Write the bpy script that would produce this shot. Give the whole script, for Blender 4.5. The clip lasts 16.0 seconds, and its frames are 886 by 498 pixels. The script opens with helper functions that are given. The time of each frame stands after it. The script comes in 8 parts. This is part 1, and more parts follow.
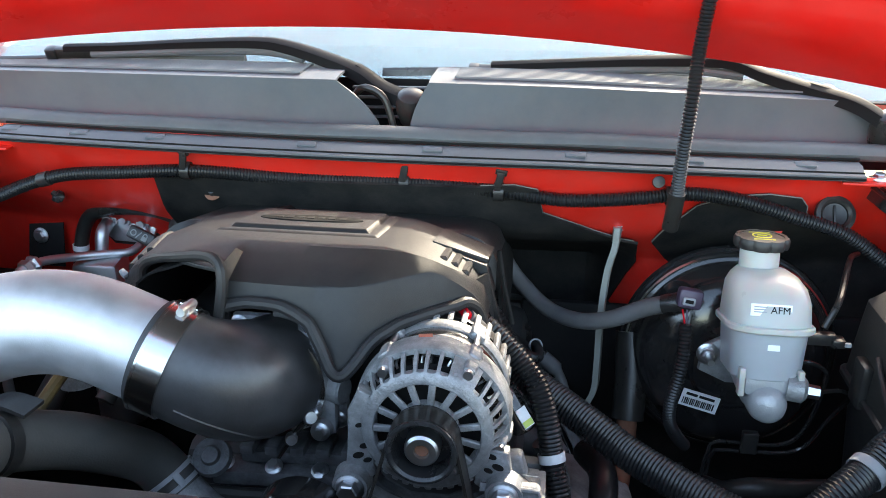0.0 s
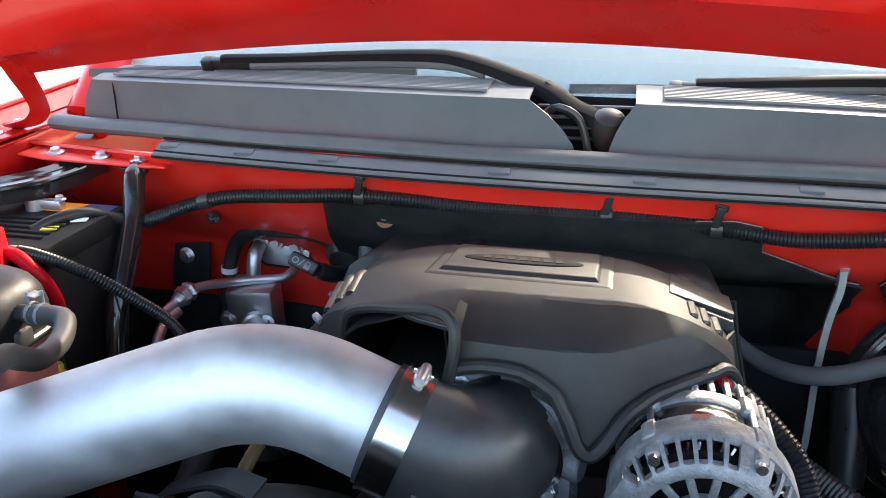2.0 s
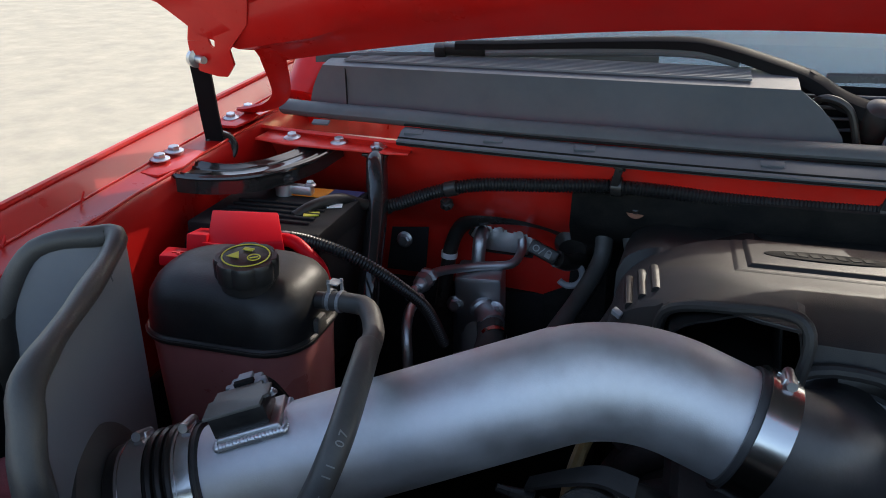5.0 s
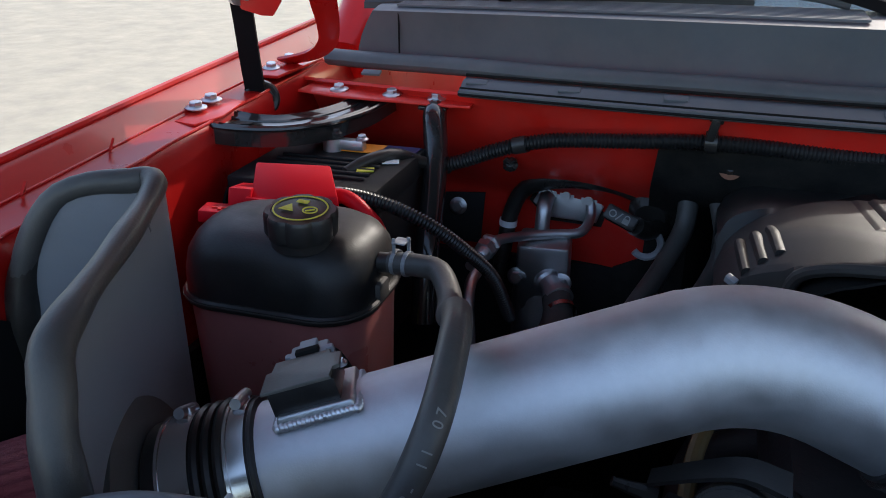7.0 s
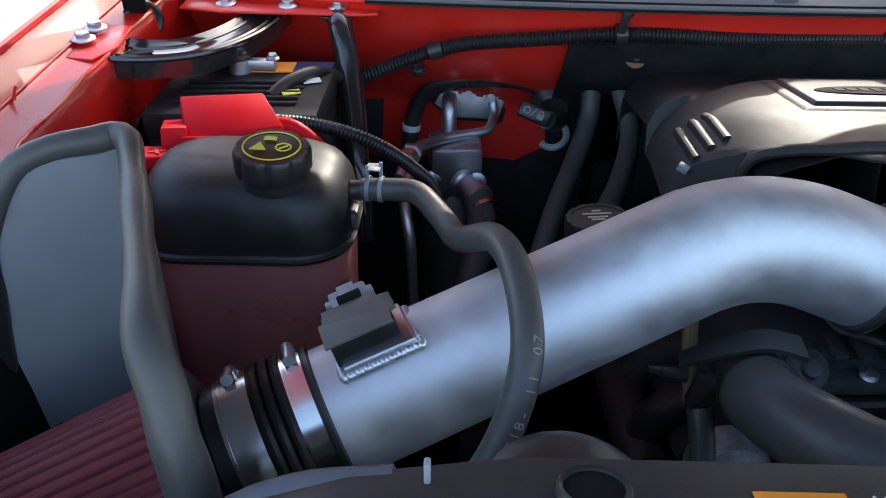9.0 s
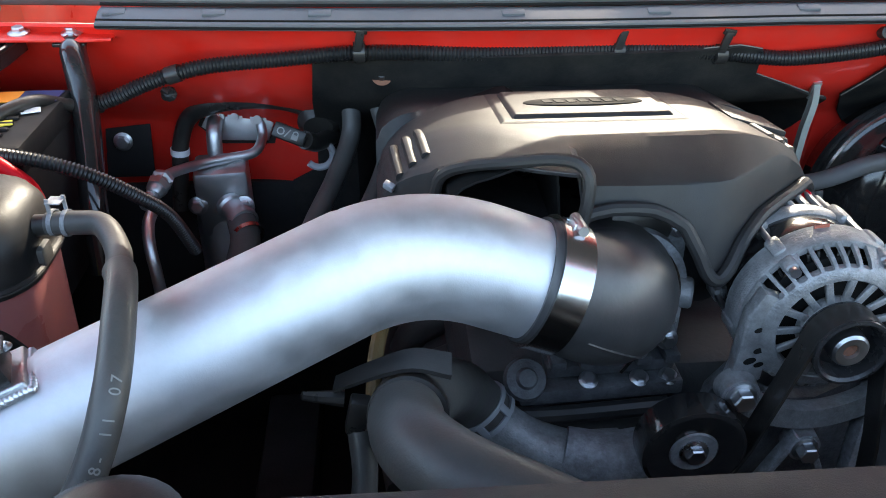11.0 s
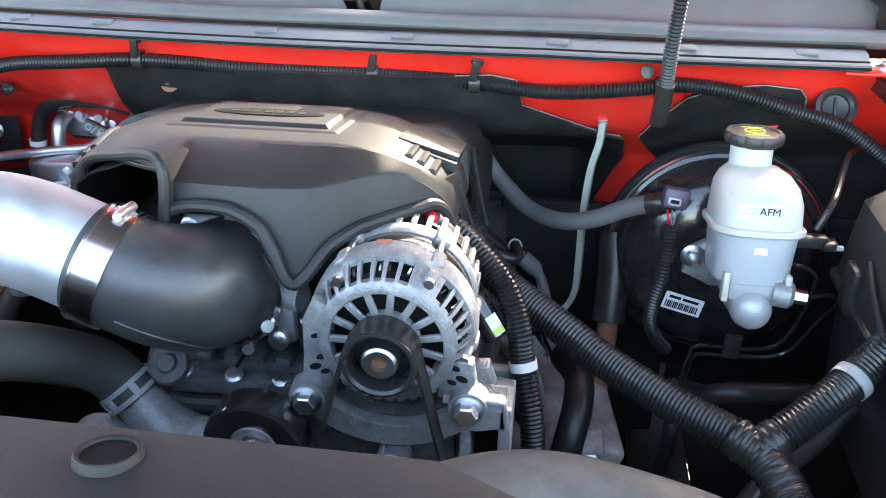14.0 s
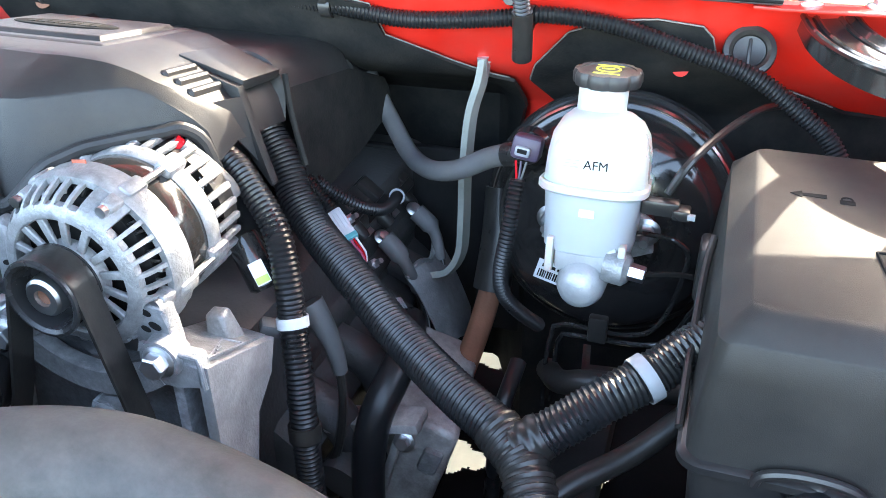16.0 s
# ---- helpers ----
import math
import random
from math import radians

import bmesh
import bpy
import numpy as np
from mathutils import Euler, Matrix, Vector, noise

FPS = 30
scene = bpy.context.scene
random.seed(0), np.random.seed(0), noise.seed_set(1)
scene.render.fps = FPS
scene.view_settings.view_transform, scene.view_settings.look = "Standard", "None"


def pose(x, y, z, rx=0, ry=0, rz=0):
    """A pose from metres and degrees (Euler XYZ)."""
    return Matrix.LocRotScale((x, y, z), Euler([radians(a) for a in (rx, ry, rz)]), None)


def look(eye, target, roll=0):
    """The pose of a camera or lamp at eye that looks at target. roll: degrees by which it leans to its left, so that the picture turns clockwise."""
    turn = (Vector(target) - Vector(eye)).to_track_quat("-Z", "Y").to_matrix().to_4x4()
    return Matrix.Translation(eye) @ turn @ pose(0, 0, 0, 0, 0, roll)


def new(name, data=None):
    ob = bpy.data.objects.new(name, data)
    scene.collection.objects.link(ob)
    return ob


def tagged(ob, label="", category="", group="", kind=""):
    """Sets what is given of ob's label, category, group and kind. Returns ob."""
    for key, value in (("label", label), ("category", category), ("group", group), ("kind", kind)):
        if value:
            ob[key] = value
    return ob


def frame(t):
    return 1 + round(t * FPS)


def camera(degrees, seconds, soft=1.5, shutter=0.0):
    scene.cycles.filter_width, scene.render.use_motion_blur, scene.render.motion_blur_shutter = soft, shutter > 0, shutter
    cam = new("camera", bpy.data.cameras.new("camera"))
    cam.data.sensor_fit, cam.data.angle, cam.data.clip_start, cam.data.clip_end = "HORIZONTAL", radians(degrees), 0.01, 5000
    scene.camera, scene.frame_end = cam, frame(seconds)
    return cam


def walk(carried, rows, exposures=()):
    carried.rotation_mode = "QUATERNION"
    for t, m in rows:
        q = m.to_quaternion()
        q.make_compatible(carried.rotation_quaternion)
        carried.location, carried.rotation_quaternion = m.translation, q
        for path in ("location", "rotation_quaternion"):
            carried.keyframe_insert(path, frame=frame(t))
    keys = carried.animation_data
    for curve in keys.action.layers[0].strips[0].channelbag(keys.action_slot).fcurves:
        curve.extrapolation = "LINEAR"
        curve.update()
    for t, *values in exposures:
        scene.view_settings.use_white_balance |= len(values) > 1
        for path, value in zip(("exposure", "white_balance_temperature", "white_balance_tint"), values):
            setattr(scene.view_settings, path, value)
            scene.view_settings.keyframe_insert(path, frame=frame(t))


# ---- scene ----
cam = camera(56.7, 16.0, soft=0.95)
PATH = [
    (0, (-0.001, 0.028, 1.458), (-0.264, 1.881, 0.752), 0.3),
    (0.5, (-0.028, 0.051, 1.453), (-0.296, 1.901, 0.743), 0.2),
    (1, (-0.057, 0.063, 1.455), (-0.355, 1.909, 0.743), 0.1),
    (1.5, (-0.085, 0.087, 1.452), (-0.412, 1.925, 0.734), 0.3),
    (2, (-0.176, 0.109, 1.468), (-0.574, 1.932, 0.749), 0.1),
    (2.5, (-0.234, 0.113, 1.468), (-0.63, 1.924, 0.717), 0.1),
    (3, (-0.264, 0.098, 1.49), (-0.677, 1.891, 0.705), -0.1),
    (3.5, (-0.307, 0.072, 1.488), (-0.77, 1.85, 0.698), -0.2),
    (4, (-0.334, 0.058, 1.49), (-0.84, 1.822, 0.694), -0.3),
    (6.5, (-0.455, 0.1, 1.444), (-1.013, 1.866, 0.689), -0.3),
    (7, (-0.473, 0.125, 1.421), (-1.039, 1.866, 0.616), -0.2),
    (7.5, (-0.59, 0.12, 1.43), (-1.13, 1.827, 0.537), -0.3),
    (8, (-0.672, 0.132, 1.427), (-1.091, 1.832, 0.46), -1.1),
    (8.5, (-0.677, 0.125, 1.43), (-0.87, 1.817, 0.381), -0.2),
    (9, (-0.626, 0.106, 1.451), (-0.678, 1.804, 0.395), 0.1),
    (9.5, (-0.587, 0.098, 1.458), (-0.508, 1.796, 0.405), 0.6),
    (10, (-0.519, 0.103, 1.458), (-0.385, 1.803, 0.413), 0.4),
    (12.5, (-0.289, 0.124, 1.446), (-0.186, 1.848, 0.437), -0.0),
    (13, (-0.176, 0.118, 1.445), (-0.152, 1.851, 0.446), 0.9),
    (13.5, (-0.073, 0.107, 1.44), (-0.224, 1.845, 0.462), 0.5),
    (14, (0.022, 0.085, 1.444), (-0.223, 1.83, 0.498), 0.3),
    (14.5, (0.108, 0.113, 1.424), (-0.216, 1.85, 0.488), 0.1),
    (15, (0.183, 0.184, 1.401), (-0.213, 1.907, 0.467), 0.1),
    (15.5, (0.243, 0.214, 1.379), (-0.262, 1.892, 0.415), -0.0),
    (16, (0.305, 0.233, 1.377), (-0.253, 1.865, 0.365), -0.5),
]
EXPOSURES = [(0, 3.27, 7600, 7), (2, 3.02, 7500, 8), (3, 2.63, 7400, 8), (4, 1.85, 7200, 9), (6.5, 1.47, 6700, 11), (8, 1.48, 6500, 11), (9, 2.3, 6700, 9), (9.5, 2.86, 7100, 7), (10, 3.1, 7300, 7), (12.5, 3.18, 7400, 8), (13.5, 3.8, 7500, 8), (14, 4.05, 7500, 8), (16, 4.52, 7400, 8)]
walk(cam, [(t, look(eye, target, roll)) for t, eye, target, roll in PATH], EXPOSURES)

# ---- light ----
world = bpy.data.worlds.new("world")
scene.world = world
world.use_nodes = True
wn = world.node_tree.nodes
sky = wn.new("ShaderNodeTexSky")
sky.sky_type, sky.sun_disc = "NISHITA", False
SUN = Vector((0.30, 0.81, 0.508)).normalized()
sky.sun_elevation = math.asin(SUN.z)
sky.sun_rotation = math.atan2(SUN.x, SUN.y)
sky.air_density, sky.dust_density = 1.0, 2.0
wn["Background"].inputs["Strength"].default_value = 0.15
world.node_tree.links.new(sky.outputs["Color"], wn["Background"].inputs["Color"])
sun = new("sun", bpy.data.lights.new("sun", "SUN"))
sun.data.energy, sun.data.angle, sun.data.color = 1.1, radians(0.5), (1.0, 0.95, 0.87)
sun.matrix_world = look(SUN * 30, (0, 0, 0))


# ---- materials ----
def mat(name, colour, rough=0.5, metal=0.0, grain=400.0, stain=9.0, vary=0.25, bump=0.15, rough_vary=0.12, dust=0.0,
        dust_colour=(0.30, 0.26, 0.21), coat=0.0, spec=0.5, transmit=0.0, subsurf=0.0, ior=1.45, per_piece=0.0, film=0.0, film_rough=0.35):
    """A procedural surface: base colour, fine grain in the relief, stains in tint and gloss, patches of dust."""
    m = bpy.data.materials.new(name)
    m.use_nodes = True
    nt = m.node_tree
    n, l = nt.nodes, nt.links
    b = n["Principled BSDF"]
    co = n.new("ShaderNodeTexCoord")
    fine = n.new("ShaderNodeTexNoise")
    fine.inputs["Scale"].default_value, fine.inputs["Detail"].default_value = grain, 3
    wide = n.new("ShaderNodeTexNoise")
    wide.inputs["Scale"].default_value, wide.inputs["Detail"].default_value, wide.inputs["Roughness"].default_value = stain, 6, 0.65
    for t in (fine, wide):
        l.new(co.outputs["Object"], t.inputs["Vector"])
    ramp = n.new("ShaderNodeMapRange")
    ramp.inputs["From Min"].default_value, ramp.inputs["From Max"].default_value = 0.3, 0.7
    ramp.inputs["To Min"].default_value, ramp.inputs["To Max"].default_value = 1 - vary, 1 + vary
    l.new(wide.outputs["Fac"], ramp.inputs["Value"])
    tint = n.new("ShaderNodeMix")
    tint.data_type, tint.blend_type = "RGBA", "MULTIPLY"
    tint.inputs["Factor"].default_value = 1.0
    tint.inputs["A"].default_value = (*colour, 1)
    l.new(ramp.outputs["Result"], tint.inputs["B"])
    out = tint.outputs["Result"]
    if per_piece:
        info = n.new("ShaderNodeObjectInfo")
        pr = n.new("ShaderNodeMapRange")
        pr.inputs["To Min"].default_value, pr.inputs["To Max"].default_value = 1 - per_piece, 1 + per_piece
        l.new(info.outputs["Random"], pr.inputs["Value"])
        pm = n.new("ShaderNodeMix")
        pm.data_type, pm.blend_type = "RGBA", "MULTIPLY"
        pm.inputs["Factor"].default_value = 1.0
        l.new(out, pm.inputs["A"])
        l.new(pr.outputs["Result"], pm.inputs["B"])
        out = pm.outputs["Result"]
    if dust:
        dn = n.new("ShaderNodeTexNoise")
        dn.inputs["Scale"].default_value, dn.inputs["Detail"].default_value, dn.inputs["Roughness"].default_value = stain * 2.3, 8, 0.7
        l.new(co.outputs["Object"], dn.inputs["Vector"])
        dr = n.new("ShaderNodeMapRange")
        dr.inputs["From Min"].default_value, dr.inputs["From Max"].default_value = 0.35, 0.75
        dr.inputs["To Min"].default_value, dr.inputs["To Max"].default_value = 0.0, dust
        l.new(dn.outputs["Fac"], dr.inputs["Value"])
        dm = n.new("ShaderNodeMix")
        dm.data_type = "RGBA"
        dm.inputs["B"].default_value = (*dust_colour, 1)
        l.new(dr.outputs["Result"], dm.inputs["Factor"])
        l.new(out, dm.inputs["A"])
        out = dm.outputs["Result"]
    l.new(out, b.inputs["Base Color"])
    rr = n.new("ShaderNodeMapRange")
    rr.inputs["From Min"].default_value, rr.inputs["From Max"].default_value = 0.3, 0.7
    rr.inputs["To Min"].default_value, rr.inputs["To Max"].default_value = max(0.02, rough - rough_vary), min(1, rough + rough_vary)
    l.new(wide.outputs["Fac"], rr.inputs["Value"])
    l.new(rr.outputs["Result"], b.inputs["Roughness"])
    b.inputs["Metallic"].default_value = metal
    b.inputs["Specular IOR Level"].default_value = spec
    b.inputs["Coat Weight"].default_value, b.inputs["Coat Roughness"].default_value = coat, 0.08
    b.inputs["Transmission Weight"].default_value, b.inputs["IOR"].default_value = transmit, ior
    if film:                                    # a film of fine dust, which shows at a slant
        b.inputs["Sheen Weight"].default_value, b.inputs["Sheen Roughness"].default_value = film, film_rough
        b.inputs["Sheen Tint"].default_value = (1.0, 0.86, 0.66, 1)
    if subsurf:
        b.inputs["Subsurface Weight"].default_value = subsurf
        b.inputs["Subsurface Scale"].default_value = 0.02
    if bump:
        bp = n.new("ShaderNodeBump")
        bp.inputs["Strength"].default_value, bp.inputs["Distance"].default_value = bump, 0.0008
        l.new(fine.outputs["Fac"], bp.inputs["Height"])
        l.new(bp.outputs["Normal"], b.inputs["Normal"])
    return m


RED = mat("red_paint", (0.55, 0.010, 0.008), 0.34, grain=900, bump=0.02, vary=0.1, coat=0.25, dust=0.04, spec=0.35)
RED_BAY = mat("red_bay_paint", (0.68, 0.016, 0.009), 0.42, grain=700, bump=0.04, vary=0.14, coat=0.25, dust=0.10)
COVER = mat("textured_black_plastic", (0.017, 0.017, 0.018), 0.44, grain=1600, bump=0.35, vary=0.15, rough_vary=0.05, dust=0.05, spec=0.42)
PLASTIC = mat("black_plastic", (0.013, 0.013, 0.014), 0.36, grain=900, bump=0.12, dust=0.08)
GLOSSY = mat("gloss_black_paint", (0.012, 0.012, 0.013), 0.16, grain=500, bump=0.03, coat=0.5, dust=0.05, rough_vary=0.06)
COWL = mat("grey_cowl_plastic", (0.085, 0.098, 0.112), 0.55, grain=1300, bump=0.15, vary=0.12, dust=0.10)
SEALRUB = mat("weathered_rubber_seal", (0.075, 0.083, 0.09), 0.6, grain=600, bump=0.2, vary=0.2, dust=0.12)
RUBBER = mat("black_rubber", (0.013, 0.0125, 0.0125), 0.36, grain=500, bump=0.15, vary=0.3, dust=0.10)
OLDRUB = mat("dusty_rubber_hose", (0.056, 0.056, 0.055), 0.46, grain=450, bump=0.25, vary=0.3, dust=0.25, dust_colour=(0.14, 0.12, 0.10))
LOOM = mat("corrugated_loom_plastic", (0.010, 0.0108, 0.0125), 0.34, grain=700, bump=0.08, dust=0.03)
MAT = mat("firewall_insulation", (0.008, 0.0088, 0.0095), 0.75, grain=350, bump=0.5, vary=0.3, dust=0.08, spec=0.2)
TUBE = mat("brushed_aluminium_tube", (0.67, 0.68, 0.705), 0.58, metal=0.9, grain=900, stain=26, bump=0.10, vary=0.13, rough_vary=0.11)
STEEL = mat("polished_steel_band", (0.60, 0.59, 0.58), 0.21, metal=1.0, grain=300, bump=0.02, vary=0.06, rough_vary=0.05)
BOLT = mat("zinc_bolt", (0.55, 0.56, 0.58), 0.36, metal=1.0, grain=500, bump=0.2, vary=0.2)
CAST = mat("cast_aluminium", (0.31, 0.315, 0.322), 0.47, metal=0.45, grain=480, stain=75, bump=0.9, vary=0.28, dust=0.5, dust_colour=(0.10, 0.10, 0.10))
DIRTYCAST = mat("dirty_cast_aluminium", (0.36, 0.375, 0.40), 0.55, metal=0.3, grain=380, stain=60, bump=1.0, vary=0.35, dust=0.75, dust_colour=(0.13, 0.125, 0.12))
ALPIPE = mat("dull_aluminium_pipe", (0.55, 0.56, 0.57), 0.42, metal=1.0, grain=500, bump=0.2, vary=0.15)
WELD = mat("weld_bead", (0.75, 0.76, 0.78), 0.38, metal=0.9, grain=300, bump=0.5)
IRON = mat("engine_block_iron", (0.07, 0.07, 0.072), 0.6, metal=0.3, grain=250, bump=0.8, vary=0.4, dust=0.3, dust_colour=(0.10, 0.09, 0.08))
WHITE = mat("translucent_white_plastic", (0.41, 0.405, 0.385), 0.36, grain=300, bump=0.04, vary=0.03, subsurf=0.5)
LABEL = mat("white_paper_label", (0.80, 0.81, 0.82), 0.5, grain=800, bump=0.05, vary=0.04)
# near-black for print and for shade painted inside openings
INK_SHADE = mat("black_print_and_shade", (0.012, 0.012, 0.012), 0.8, bump=0.0, vary=0.1, spec=0.1)
PALEINK = mat("pale_print", (0.22, 0.22, 0.21), 0.5, bump=0.0, vary=0.2)
YELLOW = mat("yellow_print", (0.62, 0.55, 0.05), 0.5, bump=0.05, vary=0.1)
ORANGE = mat("orange_label", (0.85, 0.28, 0.02), 0.45, bump=0.02, vary=0.06)
GREEN = mat("green_print", (0.05, 0.45, 0.18), 0.5, bump=0.0, vary=0.1)
BLUE = mat("blue_battery_case", (0.012, 0.02, 0.10), 0.35, grain=500, bump=0.05, dust=0.08)
REDPL = mat("red_plastic_cover", (0.56, 0.006, 0.014), 0.40, grain=800, bump=0.05, vary=0.08, spec=0.15)
TANKLOW = mat("coolant_tank_plastic", (0.35, 0.13, 0.125), 0.34, grain=300, bump=0.05, vary=0.15, subsurf=0.2)
COTTON = mat("maroon_filter_gauze", (0.19, 0.032, 0.040), 0.8, grain=1400, bump=0.8, vary=0.25, dust=0.1)
MILK = mat("translucent_milky_plastic", (0.34, 0.36, 0.38), 0.38, grain=600, bump=0.05, vary=0.06, subsurf=0.15)
WHITEPL = mat("white_connector_plastic", (0.62, 0.64, 0.66), 0.45, grain=500, bump=0.1, vary=0.12, dust=0.15)
TEAL = mat("teal_plastic", (0.10, 0.42, 0.46), 0.45, grain=500, bump=0.05)
PINK = mat("pink_wire", (0.55, 0.12, 0.22), 0.45, bump=0.05)
LIME = mat("lime_print", (0.50, 0.62, 0.12), 0.5, bump=0.0, vary=0.1)
REDMARK = mat("faded_red_paint_mark", (0.36, 0.07, 0.035), 0.6, grain=300, vary=0.5, dust=0.5)
# the tan carries warm reflected light; the lid itself is black
TANLID = mat("tan_sheen_lid", (0.11, 0.104, 0.093), 0.45, grain=900, vary=0.3, bump=0.2, dust=0.2)
SHIELD = mat("powder_coated_shield", (0.21, 0.225, 0.25), 0.38, grain=1400, bump=0.15, vary=0.1, dust=0.05)
BRAID = mat("grey_braided_strap", (0.24, 0.25, 0.225), 0.7, grain=900, bump=0.9, vary=0.25)
# near-black: the shade inside the alternator is put into this colour
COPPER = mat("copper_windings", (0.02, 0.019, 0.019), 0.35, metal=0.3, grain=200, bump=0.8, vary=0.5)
RUST = mat("rusty_steel", (0.20, 0.085, 0.05), 0.8, grain=300, bump=0.6, vary=0.35)
CONNECT = mat("grey_connector_plastic", (0.30, 0.31, 0.33), 0.45, grain=500, bump=0.1)
PURPLE = mat("purple_connector_plastic", (0.07, 0.05, 0.08), 0.45, grain=500, bump=0.1)
TAPE = mat("white_tape", (0.70, 0.71, 0.72), 0.5, grain=500, bump=0.15)
GLASSMAT = mat("windshield_glass", (0.70, 0.86, 0.84), 0.03, bump=0.0, vary=0.0, rough_vary=0.01, transmit=0.78, ior=1.5, spec=0.5)
# dark trim, also used for added bay panels and painted shade
DARK = mat("dark_trim_and_shade", (0.008, 0.008, 0.009), 0.7, grain=200, bump=0.2, dust=0.03, spec=0.3)
CONCRETE = mat("sunlit_concrete", (0.42, 0.375, 0.285), 0.85, grain=60, stain=3.0, bump=0.8, vary=0.20, dust=0.25, dust_colour=(0.30, 0.28, 0.24))
# tan dust colour here stands in for the warm glow on the lid
LID = mat("satin_black_lid", (0.022, 0.021, 0.020), 0.52, grain=1500, bump=0.3, vary=0.2, rough_vary=0.10, dust=0.12, dust_colour=(0.12, 0.105, 0.085), spec=0.26)
PULLEY = mat("worn_black_steel", (0.045, 0.045, 0.047), 0.32, metal=0.4, grain=300, bump=0.1, vary=0.25)
FENDER = mat("fender_red_paint", (0.42, 0.006, 0.005), 0.34, grain=900, bump=0.02, vary=0.12, coat=0.2, dust=0.03, spec=0.3)
ELBOW = mat("moulded_black_rubber", (0.030, 0.030, 0.032), 0.44, grain=260, stain=14, bump=0.14, vary=0.5, rough_vary=0.12, dust=0.35, spec=0.9, dust_colour=(0.085, 0.085, 0.09))
WIPER = mat("wiper_black_paint", (0.008, 0.008, 0.009), 0.55, grain=500, bump=0.05, spec=0.07)
PALECAST = mat("pale_cast_aluminium", (0.31, 0.315, 0.32), 0.5, metal=0.3, grain=450, stain=40, bump=0.8, vary=0.25, dust=0.5, dust_colour=(0.15, 0.15, 0.15))
CUT = mat("pale_cut_felt", (0.15, 0.14, 0.125), 0.9, grain=500, bump=0.4, vary=0.5)
BOOT = mat("grey_silicone_boot", (0.10, 0.102, 0.108), 0.55, grain=500, bump=0.2, vary=0.25, dust=0.2)
HEADCAST = mat("grimy_head_casting", (0.46, 0.45, 0.43), 0.55, metal=0.15, grain=350, stain=22, bump=0.9, vary=0.5, dust=0.6, dust_colour=(0.12, 0.11, 0.10))
# DIRTYCAST's grime over a darker base that carries the recess shade
RAILCAST = mat("grimy_shaded_casting", (0.13, 0.135, 0.145), 0.5, metal=0.3, grain=380, stain=60, bump=1.0, vary=0.4, dust=0.6, dust_colour=(0.05, 0.048, 0.045))
MCCAST = mat("clean_cast_aluminium", (0.38, 0.39, 0.40), 0.42, metal=0.35, grain=600, stain=40, bump=0.5, vary=0.15, dust=0.15, dust_colour=(0.2, 0.2, 0.2))
DUSTHOSE = mat("dust_coated_rubber", (0.062, 0.060, 0.057), 0.52, grain=450, stain=16, bump=0.25, vary=0.25, dust=0.35, dust_colour=(0.20, 0.185, 0.165))
SATIN = mat("satin_grey_black_plastic", (0.022, 0.021, 0.024), 0.5, grain=1200, stain=20, bump=0.2, vary=0.15, rough_vary=0.06, dust=0.03)
TANKTOP = mat("dusty_tank_plastic", (0.011, 0.011, 0.012), 0.48, grain=500, stain=30, bump=0.15, vary=0.3, rough_vary=0.1, dust=0.10, dust_colour=(0.10, 0.085, 0.06))
PAD = mat("hood_insulation_felt", (0.030, 0.026, 0.030), 0.9, grain=300, bump=0.5, vary=0.2)
TAN = mat("tan_heat_wrap", (0.20, 0.135, 0.055), 0.6, grain=300, bump=0.6, vary=0.35)


# ---- tools for shapes ----
def axis_m(loc, direction, up=(0, 0, 1)):
    """A pose at loc whose local z runs along direction and whose local y leans towards up."""
    z = Vector(direction).normalized()
    u = Vector(up)
    if abs(z.dot(u.normalized())) > 0.98:
        u = Vector((0, 1, 0))
    x = u.cross(z).normalized()
    y = z.cross(x)
    return Matrix.Translation(loc) @ Matrix((x, y, z)).transposed().to_4x4()


def under(ob, parent):
    """Makes ob a part of parent and leaves it where it is."""
    if parent is not None:
        ob.parent = parent
        ob.matrix_parent_inverse = Matrix.Translation(-parent.location)
    return ob


def part(name, bm, material, parent=None, label="", smooth=35):
    me = bpy.data.meshes.new(name)
    bmesh.ops.recalc_face_normals(bm, faces=bm.faces)
    bm.to_mesh(me)
    bm.free()
    for m in (material if isinstance(material, (list, tuple)) else [material]):
        me.materials.append(m)
    me.shade_smooth()
    me.set_sharp_from_angle(angle=radians(smooth))
    ob = new(name, me)
    return tagged(under(ob, parent), label)


def thing(name, label, category, at=(0, 0, 0), group="", kind=""):
    """An Empty at the base of a thing that holds its parts, which keep world coordinates."""
    ob = new(name)
    ob.empty_display_size, ob.location = 0.02, at
    return tagged(ob, label, category, group, kind)


def whole(name, bm, material, label, category, group="", kind="", smooth=35):
    return tagged(part(name, bm, material, None, "", smooth), label, category, group, kind)


def moved(bm, m):
    bm.transform(m)
    return bm


def joined(*bms):
    out = bmesh.new()
    for b in bms:
        me = bpy.data.meshes.new("tmp")
        b.to_mesh(me)
        b.free()
        out.from_mesh(me)
        bpy.data.meshes.remove(me)
    return out


def box(sx, sy, sz, bevel=0.0, m=None, segs=2):
    bm = bmesh.new()
    bmesh.ops.create_cube(bm, size=1)
    bmesh.ops.scale(bm, vec=(sx, sy, sz), verts=bm.verts)
    if bevel:
        bmesh.ops.bevel(bm, geom=list(bm.edges), offset=bevel, segments=segs, affect="EDGES", profile=0.5)
    if m is not None:
        bm.transform(m)
    return bm


